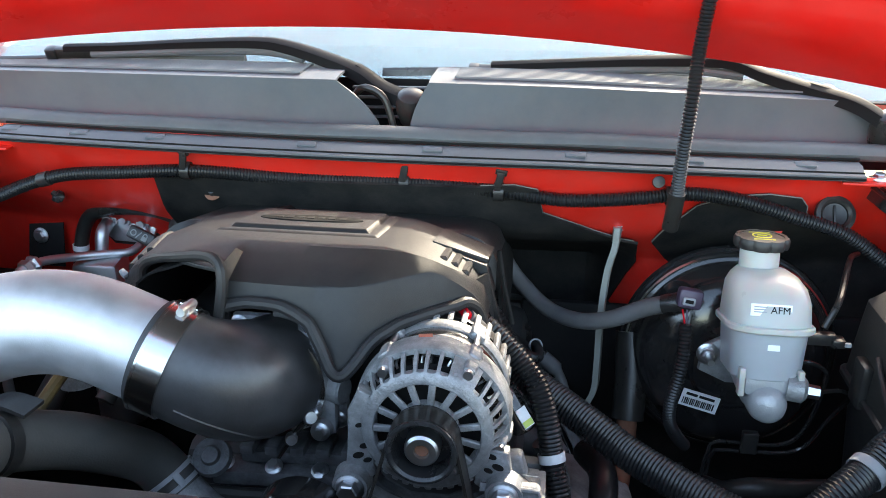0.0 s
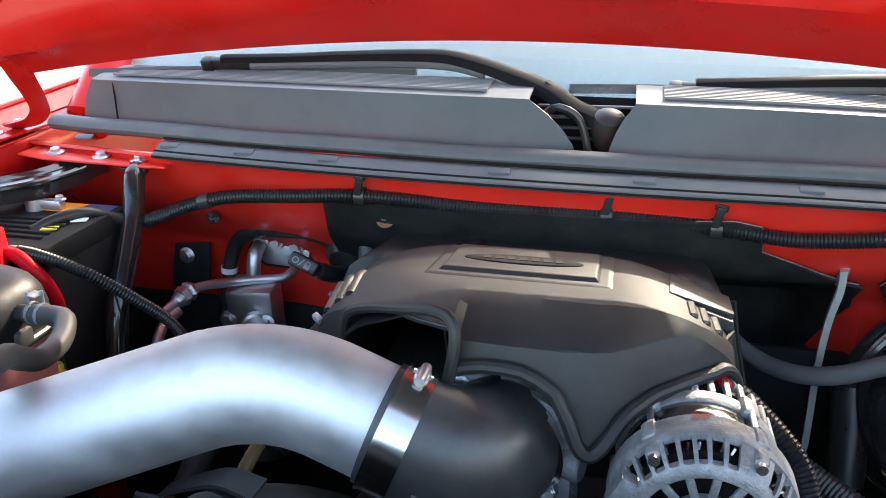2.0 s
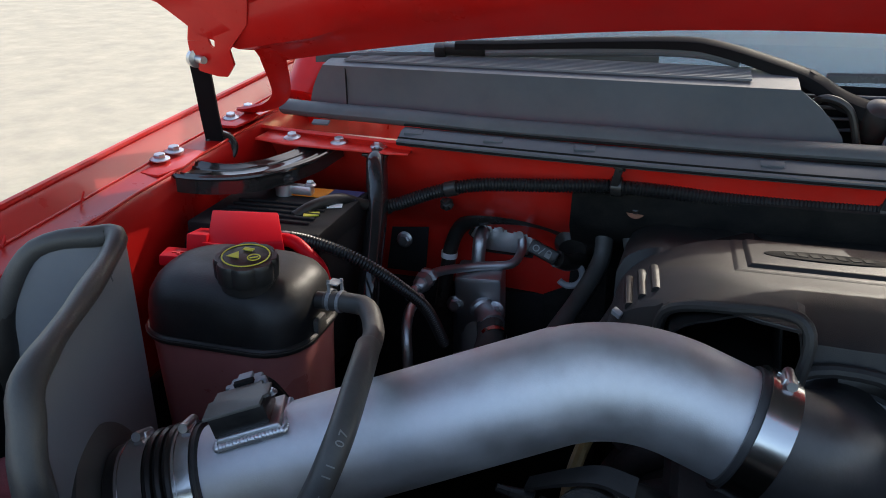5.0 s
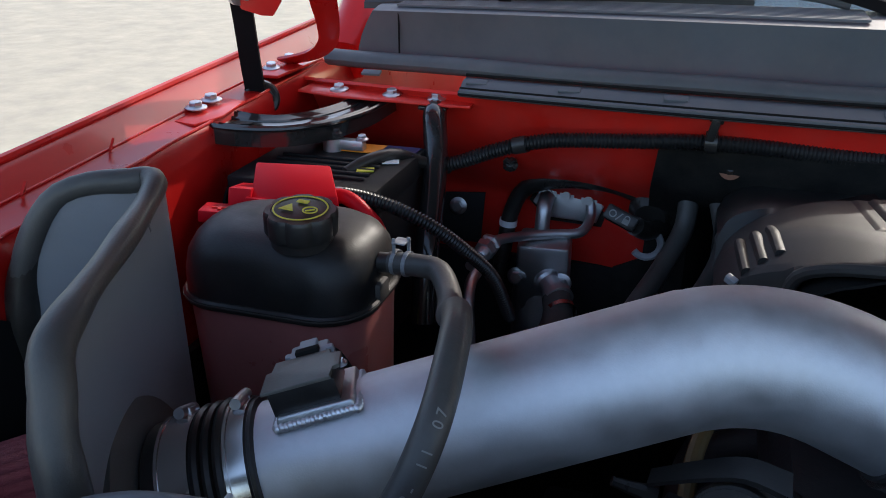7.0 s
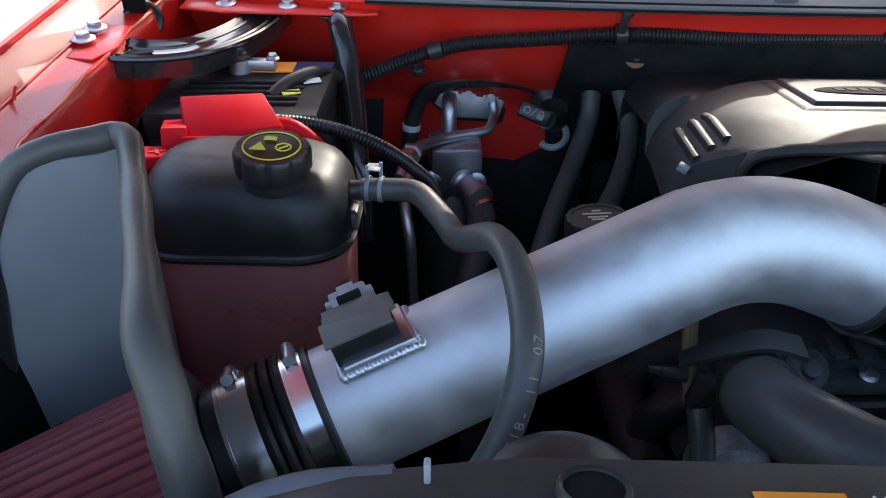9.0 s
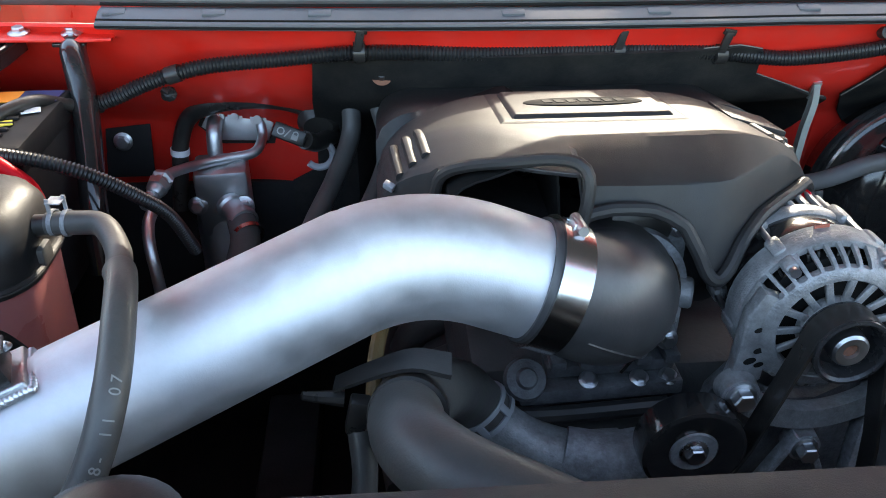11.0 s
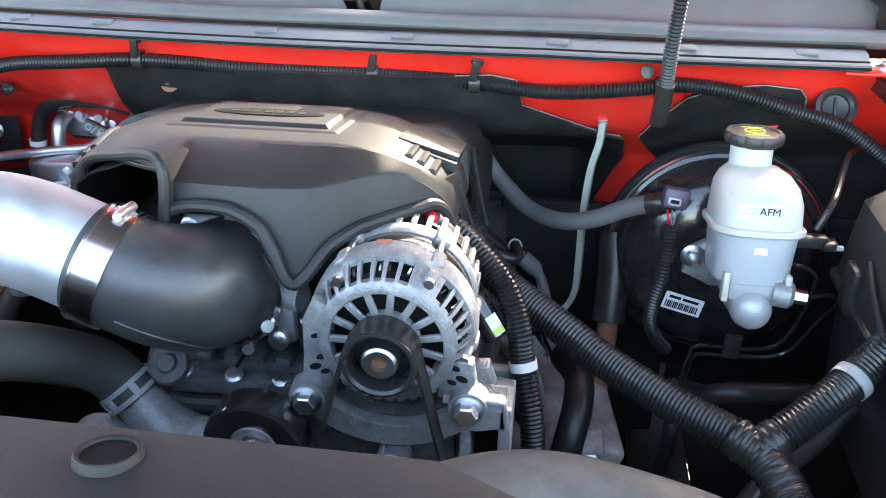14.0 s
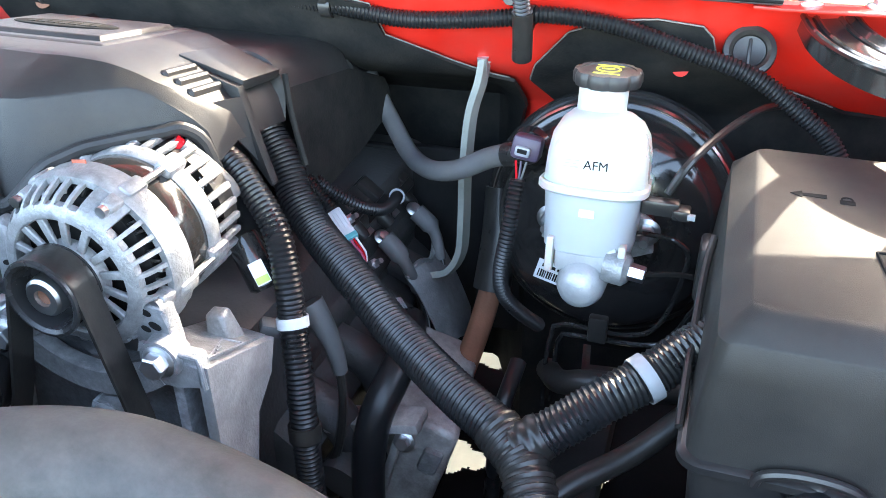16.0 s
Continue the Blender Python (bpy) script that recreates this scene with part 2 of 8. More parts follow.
def tapered(bottom, top, h, bevel, m=None, shift=(0, 0), segs=3):
    """A box whose top differs in size from its bottom and is shifted."""
    bm = bmesh.new()
    vs = []
    for (w, d), z, (ox, oy) in ((bottom, 0, (0, 0)), (top, h, shift)):
        vs.append([bm.verts.new((ox + a * w / 2, oy + b * d / 2, z)) for a, b in ((-1, -1), (1, -1), (1, 1), (-1, 1))])
    bm.faces.new(vs[0][::-1])
    bm.faces.new(vs[1])
    for i in range(4):
        bm.faces.new((vs[0][i], vs[0][(i + 1) % 4], vs[1][(i + 1) % 4], vs[1][i]))
    if bevel:
        bmesh.ops.bevel(bm, geom=list(bm.edges), offset=bevel, segments=segs, affect="EDGES", profile=0.5)
    if m is not None:
        bm.transform(m)
    return bm


def lathe(profile, m=None, segs=32, squash=(1, 1)):
    """Turns a profile of (radius, height) round local z."""
    bm = bmesh.new()
    rings = []
    for r, h in profile:
        if r < 1e-5:
            rings.append([bm.verts.new((0, 0, h))])
        else:
            rings.append([bm.verts.new((r * squash[0] * math.cos(2 * math.pi * k / segs), r * squash[1] * math.sin(2 * math.pi * k / segs), h)) for k in range(segs)])
    for a, b in zip(rings, rings[1:]):
        for k in range(segs):
            j = (k + 1) % segs
            if len(a) == 1 and len(b) == 1:
                continue
            if len(a) == 1:
                bm.faces.new((a[0], b[k], b[j]))
            elif len(b) == 1:
                bm.faces.new((a[k], a[j], b[0]))
            else:
                bm.faces.new((a[k], a[j], b[j], b[k]))
    for ring, flip in ((rings[0], True), (rings[-1], False)):
        if len(ring) > 1 and profile[0] != profile[-1]:
            bm.faces.new(ring[::-1] if flip else ring)
    if m is not None:
        bm.transform(m)
    return bm


def slab(poly, thick, bevel=0.0, m=None, segs=2):
    """A flat polygon in local x, y with a thickness along z."""
    bm = bmesh.new()
    lo = [bm.verts.new((x, y, 0)) for x, y in poly]
    hi = [bm.verts.new((x, y, thick)) for x, y in poly]
    bm.faces.new(lo[::-1])
    bm.faces.new(hi)
    for i in range(len(poly)):
        j = (i + 1) % len(poly)
        bm.faces.new((lo[i], lo[j], hi[j], hi[i]))
    if bevel:
        edges = [e for e in bm.edges if abs(e.verts[0].co.z - e.verts[1].co.z) < 1e-6]
        bmesh.ops.bevel(bm, geom=edges, offset=bevel, segments=segs, affect="EDGES", profile=0.5)
    if m is not None:
        bm.transform(m)
    return bm


def curve_points(points, step):
    """A smooth line through the points, as points about step apart."""
    p = [Vector(q) for q in points]
    p = [2 * p[0] - p[1], *p, 2 * p[-1] - p[-2]]
    out = []
    for i in range(1, len(p) - 2):
        a, b, c, d = p[i - 1:i + 3]
        n = max(2, int((c - b).length / step))
        for k in range(n):
            t = k / n
            out.append(0.5 * (2 * b + (c - a) * t + (2 * a - 5 * b + 4 * c - d) * t * t + (3 * b - a - 3 * c + d) * t ** 3))
    out.append(p[-2])
    return out


def sweep(points, radius, step=0.006, segs=14, shape=None, smooth=True, cap=True, up=(0, 0, 1)):
    """A hose along a line; radius is a number or a function of the way along in metres. shape: a list of (a, b) in units of the radius."""
    line = curve_points(points, step) if smooth else [Vector(q) for q in points]
    shape = shape or [(math.cos(2 * math.pi * k / segs), math.sin(2 * math.pi * k / segs)) for k in range(segs)]
    segs = len(shape)
    bm = bmesh.new()
    rings, s = [], 0.0
    side = None
    for i, q in enumerate(line):
        d = (line[min(i + 1, len(line) - 1)] - line[max(i - 1, 0)]).normalized()
        if side is None:
            side = d.cross(Vector(up))
            if side.length < 0.05:
                side = d.cross(Vector((1, 0, 0)))
        side = (side - d * side.dot(d)).normalized()
        over = side.cross(d)
        if i:
            s += (q - line[i - 1]).length
        r = radius(s) if callable(radius) else radius
        rings.append([bm.verts.new(q + side * (a * r) + over * (b * r)) for a, b in shape])
    for a, b in zip(rings, rings[1:]):
        for k in range(segs):
            bm.faces.new((a[k], a[(k + 1) % segs], b[(k + 1) % segs], b[k]))
    if cap:
        bm.faces.new(rings[0][::-1])
        bm.faces.new(rings[-1])
    return bm


def corrugated(points, r, pitch=0.0036, depth=0.20, segs=12):
    """A split loom: rings of even pitch along a smooth line."""
    def rad(s):
        return r * (1 - depth * (0.5 + 0.5 * math.cos(2 * math.pi * s / pitch)) ** 0.7)
    line = curve_points(points, 0.002)
    even, carry = [line[0]], 0.0
    want = pitch / 4
    for a, b in zip(line, line[1:]):
        seg = (b - a).length
        while carry + seg >= want:
            a = a + (b - a) * ((want - carry) / seg)
            even.append(a)
            seg = (b - a).length
            carry = 0.0
            if seg < 1e-9:
                break
        carry += seg
    return sweep(even, rad, segs=segs, smooth=False)


def bolt_bm(loc, axis, r=0.007, h=0.006, washer=1.5):
    """A hexagon head with a flange."""
    m = axis_m(loc, axis)
    head = lathe([(0, 0.0015), (r, 0.0015), (r, h), (r * 0.86, h + 0.0012), (0, h + 0.0012)], None, 6)
    flange = lathe([(r * washer, 0), (r * washer, 0.0012), (r * 1.1, 0.0028), (0, 0.0028)], None, 20)
    return moved(joined(head, flange), m)


def bolt(loc, axis, r=0.007, h=0.006, parent=None, material=None, washer=1.5, label=""):
    return part("bolt", bolt_bm(loc, axis, r, h, washer), material or BOLT, parent, label, 25)


def lettering(text, size, m, material, parent, name="print", depth=0.0003):
    cu = bpy.data.curves.new("tmp", "FONT")
    cu.body, cu.size, cu.extrude, cu.align_x, cu.align_y = text, size, depth, "CENTER", "CENTER"
    tmp = bpy.data.objects.new("tmp", cu)
    scene.collection.objects.link(tmp)
    me = bpy.data.meshes.new_from_object(tmp.evaluated_get(bpy.context.evaluated_depsgraph_get()))
    bpy.data.objects.remove(tmp)
    bpy.data.curves.remove(cu)
    me.transform(m)
    me.materials.append(material)
    return under(new(name, me), parent)


def bars(rows, size, m, material, parent, name="print"):
    """Rows of plain bars for small print: rows of (x0, x1, y) in local units with a bar height."""
    bms = [slab([(a, y), (b, y), (b, y + size), (a, y + size)], 0.0003) for a, b, y in rows]
    return part(name, moved(joined(*bms), m), material, parent)


def lerp(a, b, t):
    return a + (b - a) * t


def interp(x, xs, ys):
    return float(np.interp(x, xs, ys))


# ---- the truck's body ----
MID = -0.19                      # the truck's centre line


def y_rim(x):
    """The front edge of the cowl in plan."""
    return 0.962 + 0.055 * ((x + 0.2) / 0.57) ** 2


def z_rim(x):
    return 1.229 - 0.02 * (x + 0.25) ** 2 - 0.016 * max(0.0, x)


def y_firewall(x, z):
    deep = 0.0
    if -0.47 < x < 0.12:                       # the recess behind the engine
        edge = min(1.0, (x + 0.47) / 0.06, (0.12 - x) / 0.06)
        deep = 0.13 * edge * interp(z, [1.02, 1.10], [1.0, 0.0])
    return y_rim(x) + deep + interp(z, [0.45, 1.05, 1.06, 1.12, 1.215], [0.125, 0.12, 0.115, 0.055, 0.0])


body = thing("truck_body", "red pickup truck body with an open engine bay", "pickup truck", (MID, 1.1, 0.3))


def sheet(fn, us, vs, thick=0.0):
    """A mesh over a grid of u, v by a function that gives the place."""
    bm = bmesh.new()
    g = [[bm.verts.new(fn(u, v)) for v in vs] for u in us]
    for i in range(len(us) - 1):
        for j in range(len(vs) - 1):
            bm.faces.new((g[i][j], g[i + 1][j], g[i + 1][j + 1], g[i][j + 1]))
    if thick:
        bmesh.ops.recalc_face_normals(bm, faces=bm.faces)
        bmesh.ops.solidify(bm, geom=list(bm.faces), thickness=thick)
    return bm


fw_x = [lerp(-0.97, 0.60, i / 70) for i in range(71)]
fw_z = [0.73, 0.79, 0.85, 0.95, 1.0, 1.03, 1.05, 1.06, 1.075, 1.09, 1.105, 1.12, 1.14, 1.16, 1.18, 1.20, 1.213]
firewall = part("firewall", sheet(lambda x, z: (x, y_firewall(x, z), min(z, z_rim(x) - 0.016 + 0.1 * (z - 1.213))), fw_x, fw_z, 0.004), RED_BAY, body, "red painted sheet metal firewall")


def on_firewall(poly, off, name, material, parent, label="", step=0.012, thick=0.004):
    """A mat that hugs the firewall: its outline in x, z, standing off by a few millimetres."""
    bm = bmesh.new()
    vs = [bm.verts.new((x, 0, z)) for x, z in poly]
    bm.faces.new(vs)
    xs, zs = [p[0] for p in poly], [p[1] for p in poly]
    for axis, lo, hi in ((Vector((1, 0, 0)), min(xs), max(xs)), (Vector((0, 0, 1)), min(zs), max(zs))):
        k = lo + step
        while k < hi:
            bmesh.ops.bisect_plane(bm, geom=list(bm.verts) + list(bm.edges) + list(bm.faces), plane_co=axis * k, plane_no=axis)
            k += step
    for v in bm.verts:
        v.co.y = y_firewall(v.co.x, v.co.z) - off
    bmesh.ops.recalc_face_normals(bm, faces=bm.faces)
    bmesh.ops.solidify(bm, geom=list(bm.faces), thickness=thick)
    return part(name, bm, material, parent, label)


insulation = tagged(thing("firewall_insulation", "black insulation mats with pale cut edges on the firewall", "insulation mat", (MID, 1.05, 0.6)), kind="")
on_firewall([(-0.514, 1.172), (-0.521, 1.112), (-0.525, 1.00), (-0.56, 0.98), (-0.56, 0.6), (0.20, 0.6), (0.20, 0.90), (0.085, 0.96), (0.113, 1.05), (0.108, 1.094), (0.087, 1.101), (0.035, 1.125), (-0.015, 1.145), (-0.022, 1.180), (-0.05, 1.186), (-0.09, 1.183), (-0.3, 1.180), (-0.46, 1.178)],
            0.013, "mat", MAT, insulation, "black felt centre mat")
for edge in ([(-0.09, 1.183), (-0.05, 1.186), (-0.022, 1.180), (-0.015, 1.145), (0.035, 1.125), (0.087, 1.101), (0.108, 1.094)],
             [(0.15, 1.06), (0.125, 1.097), (0.134, 1.119), (0.169, 1.160), (0.206, 1.175), (0.25, 1.178), (0.29, 1.172), (0.300, 1.160), (0.305, 1.140), (0.33, 1.12), (0.382, 1.096), (0.44, 1.066)]):
    line = [(lerp(a[0], b[0], q / 4), lerp(a[1], b[1], q / 4)) for a, b in zip(edge, edge[1:]) for q in range(4)]
    part("cut_edge", sweep([(x, y_firewall(x, z) - 0.0135, z) for x, z in line], 0.0008, 0.006, 6, smooth=False), CUT, insulation, "pale cut edge")
on_firewall([(0.125, 1.097), (0.134, 1.119), (0.169, 1.160), (0.206, 1.175), (0.25, 1.178), (0.29, 1.172), (0.300, 1.160), (0.305, 1.140), (0.33, 1.12), (0.382, 1.096), (0.44, 1.066), (0.55, 1.045), (0.55, 0.7), (0.21, 0.7), (0.20, 1.0), (0.15, 1.06)],
            0.009, "mat", MAT, insulation, "black felt mat behind the brake booster")

# small red gap below the right mat, screw heads and holes in the firewall
for loc, r in (((0.333, 1.150), 0.023), ((0.274, 1.122), 0.008)):
    y = y_firewall(loc[0], loc[1]) - (0.024 if r > 0.02 else 0.010)
    nrm = (0.05, -0.85, 0.5)
    if r > 0.02:
        g = lathe([(r * 0.62, -0.002), (r * 0.66, 0.003), (r * 0.8, 0.006), (r, 0.005), (r * 1.04, 0), (r * 0.9, -0.004)], axis_m((loc[0], y, loc[1]), nrm))
        plug = lathe([(0, -0.001), (r * 0.3, -0.001), (r * 0.62, 0.001), (r * 0.66, -0.003)], axis_m((loc[0], y, loc[1]), nrm))
        grommet = thing("firewall_grommet", "black rubber grommet plugging the red firewall", "grommet", (loc[0], y, loc[1]))
        part("ring", g, RUBBER, grommet)
        part("plug", joined(plug, box(0.003, 0.024, 0.004, 0.001, axis_m((loc[0], y, loc[1]), nrm))), PLASTIC, grommet)
    else:
        whole("paint_spot", lathe([(0, 0.001), (r, 0.001), (r, 0)], axis_m((loc[0], y, loc[1]), nrm), 20), RED_BAY, "round red gap in the black mat", "mat hole")

# inner fender and its bolt ledge; the right side mirrors the left
rail_profile = [(-0.925, 0.45), (-0.935, 0.80), (-0.95, 1.05), (-0.962, 1.155), (-0.966, 1.176), (-0.970, 1.181), (-1.000, 1.184), (-1.006, 1.187),
                (-1.022, 1.204), (-1.034, 1.209), (-1.046, 1.206), (-1.062, 1.185), (-1.080, 1.13), (-1.10, 1.0), (-1.105, 0.75), (-1.07, 0.5)]


def rail(u, v):
    """A place on the fender: v runs over the profile, u along the truck."""
    x, z = rail_profile[v]
    slope = 0.055 * (u - 0.6) if z > 1.1 else 0.0
    notch = 0.0
    if v in (4, 5) and 0.0 < u < 1.2:
        notch = 0.010 * (0.5 + 0.5 * math.sin((u - 0.60) / 0.11 * 2 * math.pi)) * (1 if u < 0.66 else 0.25)
    return Vector((x + notch + 0.015 * max(0.0, u - 0.9), u, z + slope))


rail_u = [-0.15 + 0.0125 * i for i in range(120)]
fender = part("fender", sheet(rail, rail_u, range(len(rail_profile)), 0.0015), FENDER, body, "glossy red front fender with a bolt ledge")
mirror = Matrix.Translation((2 * MID, 0, 0)) @ Matrix.Diagonal((-1, 1, 1, 1))
bm = sheet(rail, rail_u, range(len(rail_profile)), 0.0015)
part("fender", moved(bm, mirror), FENDER, body, "glossy red front fender with a bolt ledge")

# glossier beads added so the edges show bright highlight lines
for v, r in ((5, 0.0020), (7, 0.0014), (9, 0.0045)):
    part("glint_bead", sweep([rail(u, v) + Vector((0, 0, 0.0008)) for u in rail_u[::2]], r, 0.03, 8, smooth=False), RED, body, "glossy bead added to give the edge a highlight")
# dark sheets standing in for fender openings, small stamped ticks and rail bolts
hole = lathe([(0, 0.0), (1.0, 0.0), (1.0, 0.003), (0, 0.003)], None, 24, (0.034, 0.020))
part("opening_shade", moved(hole, Matrix.Translation((-0.9575, 0.86, 1.095)) @ pose(0, 0, 0, 0, 95, 0)), DARK, body, "dark oval disc painting the shade of an inner fender opening")
# flat black sheet laid on the fender paints the shade of an opening
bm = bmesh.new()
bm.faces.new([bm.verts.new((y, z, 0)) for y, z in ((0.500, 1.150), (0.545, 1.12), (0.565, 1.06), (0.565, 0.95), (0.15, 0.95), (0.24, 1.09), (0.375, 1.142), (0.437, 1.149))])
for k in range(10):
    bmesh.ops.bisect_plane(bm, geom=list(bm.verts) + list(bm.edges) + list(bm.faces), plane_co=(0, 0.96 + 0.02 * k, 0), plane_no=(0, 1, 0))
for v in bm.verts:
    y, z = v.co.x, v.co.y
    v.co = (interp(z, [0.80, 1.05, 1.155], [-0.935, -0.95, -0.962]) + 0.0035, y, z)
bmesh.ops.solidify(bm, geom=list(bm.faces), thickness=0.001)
part("opening_shade", bm, INK_SHADE, body, "black sheet painting the shade of a large inner fender opening")
for y in (0.52, 0.63, 0.742):
    z = 1.1875 + 0.055 * (y - 0.6)
    tick = slab([(-0.004, 0), (0.010, 0.002), (0.002, 0.012)], 0.002, 0, Matrix.Translation((-1.003, y, z)) @ pose(0, 0, 0, 70, 0, -60))
    part("stamped_tick", tick, RED, body)
for y in (0.876, 0.906):
    bolt((-0.998, y, 1.1885 + 0.055 * (y - 0.6)), (0.03, -0.05, 1), 0.0075, 0.006, body, washer=1.6)
for y in (1.038, 1.086):
    bolt((-0.994, y, 1.2145 + 0.04 * (y - 1.0)), (0.03, -0.1, 1), 0.0070, 0.006, body, washer=1.6)

# red flange under the ends of the seal, with its bolts
for sx, name in ((1, "left"), (-1, "right")):
    bm = slab([(-0.95, 1.02), (-0.90, 1.005), (-0.75, 0.998), (-0.725, 1.0), (-0.725, 1.06), (-0.95, 1.08)], 0.003, 0.0008, Matrix.Translation((0, 0, 1.193)))
    if sx < 0:
        bm.transform(Matrix.Translation((-0.016, 0.004, 0.0)) @ mirror)
    part("cowl_flange", bm, RED_BAY, body, "red flange with three bolts")
    for bx, by in ((-0.899, 1.030), (-0.828, 1.024), (-0.771, 1.020)):
        x = bx if sx > 0 else 2 * MID - bx - 0.016
        bolt((x, by if sx > 0 else by + 0.004, 1.197), (0, -0.1, 1), 0.0068, 0.006, body, washer=1.7)

# cab: windscreen, pillars, roof, sides, so that the view past the hood is closed
cab_glass = thing("windshield", "tinted windshield with black lower band reflecting the sky", "windshield", (MID, 1.3, 1.3))


def glass_place(u, v):
    x = MID + u * (0.74 - 0.10 * v)
    bow = 0.10 * u * u
    return Vector((x, 1.122 + 0.02 * (1 - u * u) + bow + 0.84 * v - 0.05 * v * v, 1.276 + 0.606 * v - 0.025 * u * u))


us = [-1 + i / 12 for i in range(25)]
glass = part("pane", sheet(glass_place, us, [i / 10 for i in range(11)], 0.005), GLASSMAT, cab_glass)
glass.visible_shadow = False
part("frit_band", sheet(lambda u, v: glass_place(u, v * 0.07) + Vector((0, 0.008, -0.006)), us, [0, 0.5, 1.0], 0.001), INK_SHADE, cab_glass, "black ceramic lower band")
dash = sheet(lambda u, v: Vector((MID + u * 0.72, 1.21 + 0.10 * u * u + 0.50 * v, 1.288 + 0.03 * math.sin(v * 3))), us, [0, 0.2, 0.4, 0.6, 0.8, 1.0], 0.01)
whole("dashboard", dash, DARK, "dark grey dashboard top behind the glass", "dashboard")
for sx in (-1, 1):
    pts = [(MID + sx * 0.77, 1.22, 1.20), (MID + sx * 0.765, 1.27, 1.28), (MID + sx * 0.68, 1.99, 1.845)]
    part("pillar", sweep(pts, 0.035, 0.05, 12), RED, body, "red windshield pillar")
    part("cab_side", box(0.03, 1.9, 0.75, 0.01, pose(MID + sx * 0.80, 2.30, 0.86)), RED, body, "red cab side")
part("roof", sheet(lambda u, v: Vector((MID + u * 0.68, 1.98 + 1.3 * v, 1.845 + 0.03 * (1 - u * u) + 0.02 * math.sin(v * math.pi))), us, [0, 0.25, 0.5, 0.75, 1], 0.02), RED, body, "red cab roof")
part("cab_back", box(1.4, 0.03, 0.72, 0.01, pose(MID, 3.27, 0.84)), RED, body, "red cab rear wall")
for sx in (-1, 1):
    part("pillar", box(0.10, 0.04, 0.75, 0.01, pose(MID + sx * 0.66, 3.27, 1.52, 0, -sx * 4, 0)), RED, body, "red rear pillar")

# the front: radiator support, lower crossmember and frame rails that close the bay below
part("radiator_core", box(1.30, 0.05, 0.50, 0.006, pose(MID, 0.33, 0.80)), DARK, body, "dark radiator core")
part("grille_panel", box(1.50, 0.03, 0.55, 0.01, pose(MID, -0.10, 0.82)), DARK, body, "dark front panel")
for sx in (-1, 1):
    part("frame_rail", box(0.08, 1.6, 0.12, 0.01, pose(MID + sx * 0.40, 0.6, 0.55)), IRON, body, "dark steel frame rail")

# added black panels that close and darken the lower bay, gaps on driver side
part("bay_side_panel", box(0.012, 1.15, 0.56, 0.004, pose(-0.935, 0.62, 0.72)), DARK, body, "black panel added to darken the bay side")
part("bay_side_panel", box(0.012, 1.15, 0.50, 0.004, pose(0.555, 0.62, 0.75)), DARK, body, "black panel added to darken the bay side")
part("bay_back_panel", box(0.90, 0.012, 0.55, 0.004, pose(-0.49, 1.105, 0.70)), DARK, body, "black panel added to darken the lower bay wall")
part("bay_back_panel", box(0.60, 0.012, 0.25, 0.004, pose(0.26, 1.105, 0.855)), DARK, body, "black panel added to darken the lower bay wall")
part("bay_side_panel", box(0.012, 0.60, 0.56, 0.004, pose(0.555, 1.30, 0.72)), DARK, body, "black panel added to darken the bay side")
# added panel blocks sun that would leak in through the cab
part("sun_block_panel", box(0.80, 0.012, 0.66, 0.004, pose(0.16, 1.42, 0.87)), DARK, body, "added black panel that blocks sun coming through the cab")
part("bay_floor_panel", box(0.90, 0.95, 0.01, 0.003, pose(-0.50, 0.72, 0.56)), DARK, body, "black floor panel added to darken the bay")
part("bay_floor_panel", box(0.60, 0.72, 0.01, 0.003, pose(0.255, 0.58, 0.558)), DARK, body, "black floor panel added to darken the bay")
GAPS = ((0.054, 1.243, 0.045, 0.020), (0.142, 1.199, 0.026, 0.050), (0.050, 1.021, 0.042, 0.028), (0.242, 1.060, 0.022, 0.032), (0.20, 1.00, 0.014, 0.020))
pan_u, pan_v = [-0.05 + 0.0035 * i for i in range(176)], [0.93 + 0.0035 * i for i in range(142)]
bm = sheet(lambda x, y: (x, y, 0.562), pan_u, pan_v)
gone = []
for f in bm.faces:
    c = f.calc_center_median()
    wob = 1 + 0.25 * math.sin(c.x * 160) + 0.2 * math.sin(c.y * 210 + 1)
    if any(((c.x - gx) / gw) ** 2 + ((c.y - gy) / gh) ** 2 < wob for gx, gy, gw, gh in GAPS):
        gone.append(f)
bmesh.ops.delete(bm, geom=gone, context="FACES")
part("bay_floor_panel", bm, DARK, body, "black floor panel with ragged gaps, added to darken the bay")

# ---- ground ----
bm = bmesh.new()
bmesh.ops.create_grid(bm, x_segments=60, y_segments=60, size=1)
for v in bm.verts:
    r = max(abs(v.co.x), abs(v.co.y))
    k = 3 + 400 * r ** 4
    v.co.x, v.co.y = v.co.x * k, v.co.y * k
whole("ground", bm, CONCRETE, "pale sunlit concrete lot with faint stains", "ground", kind="structure")

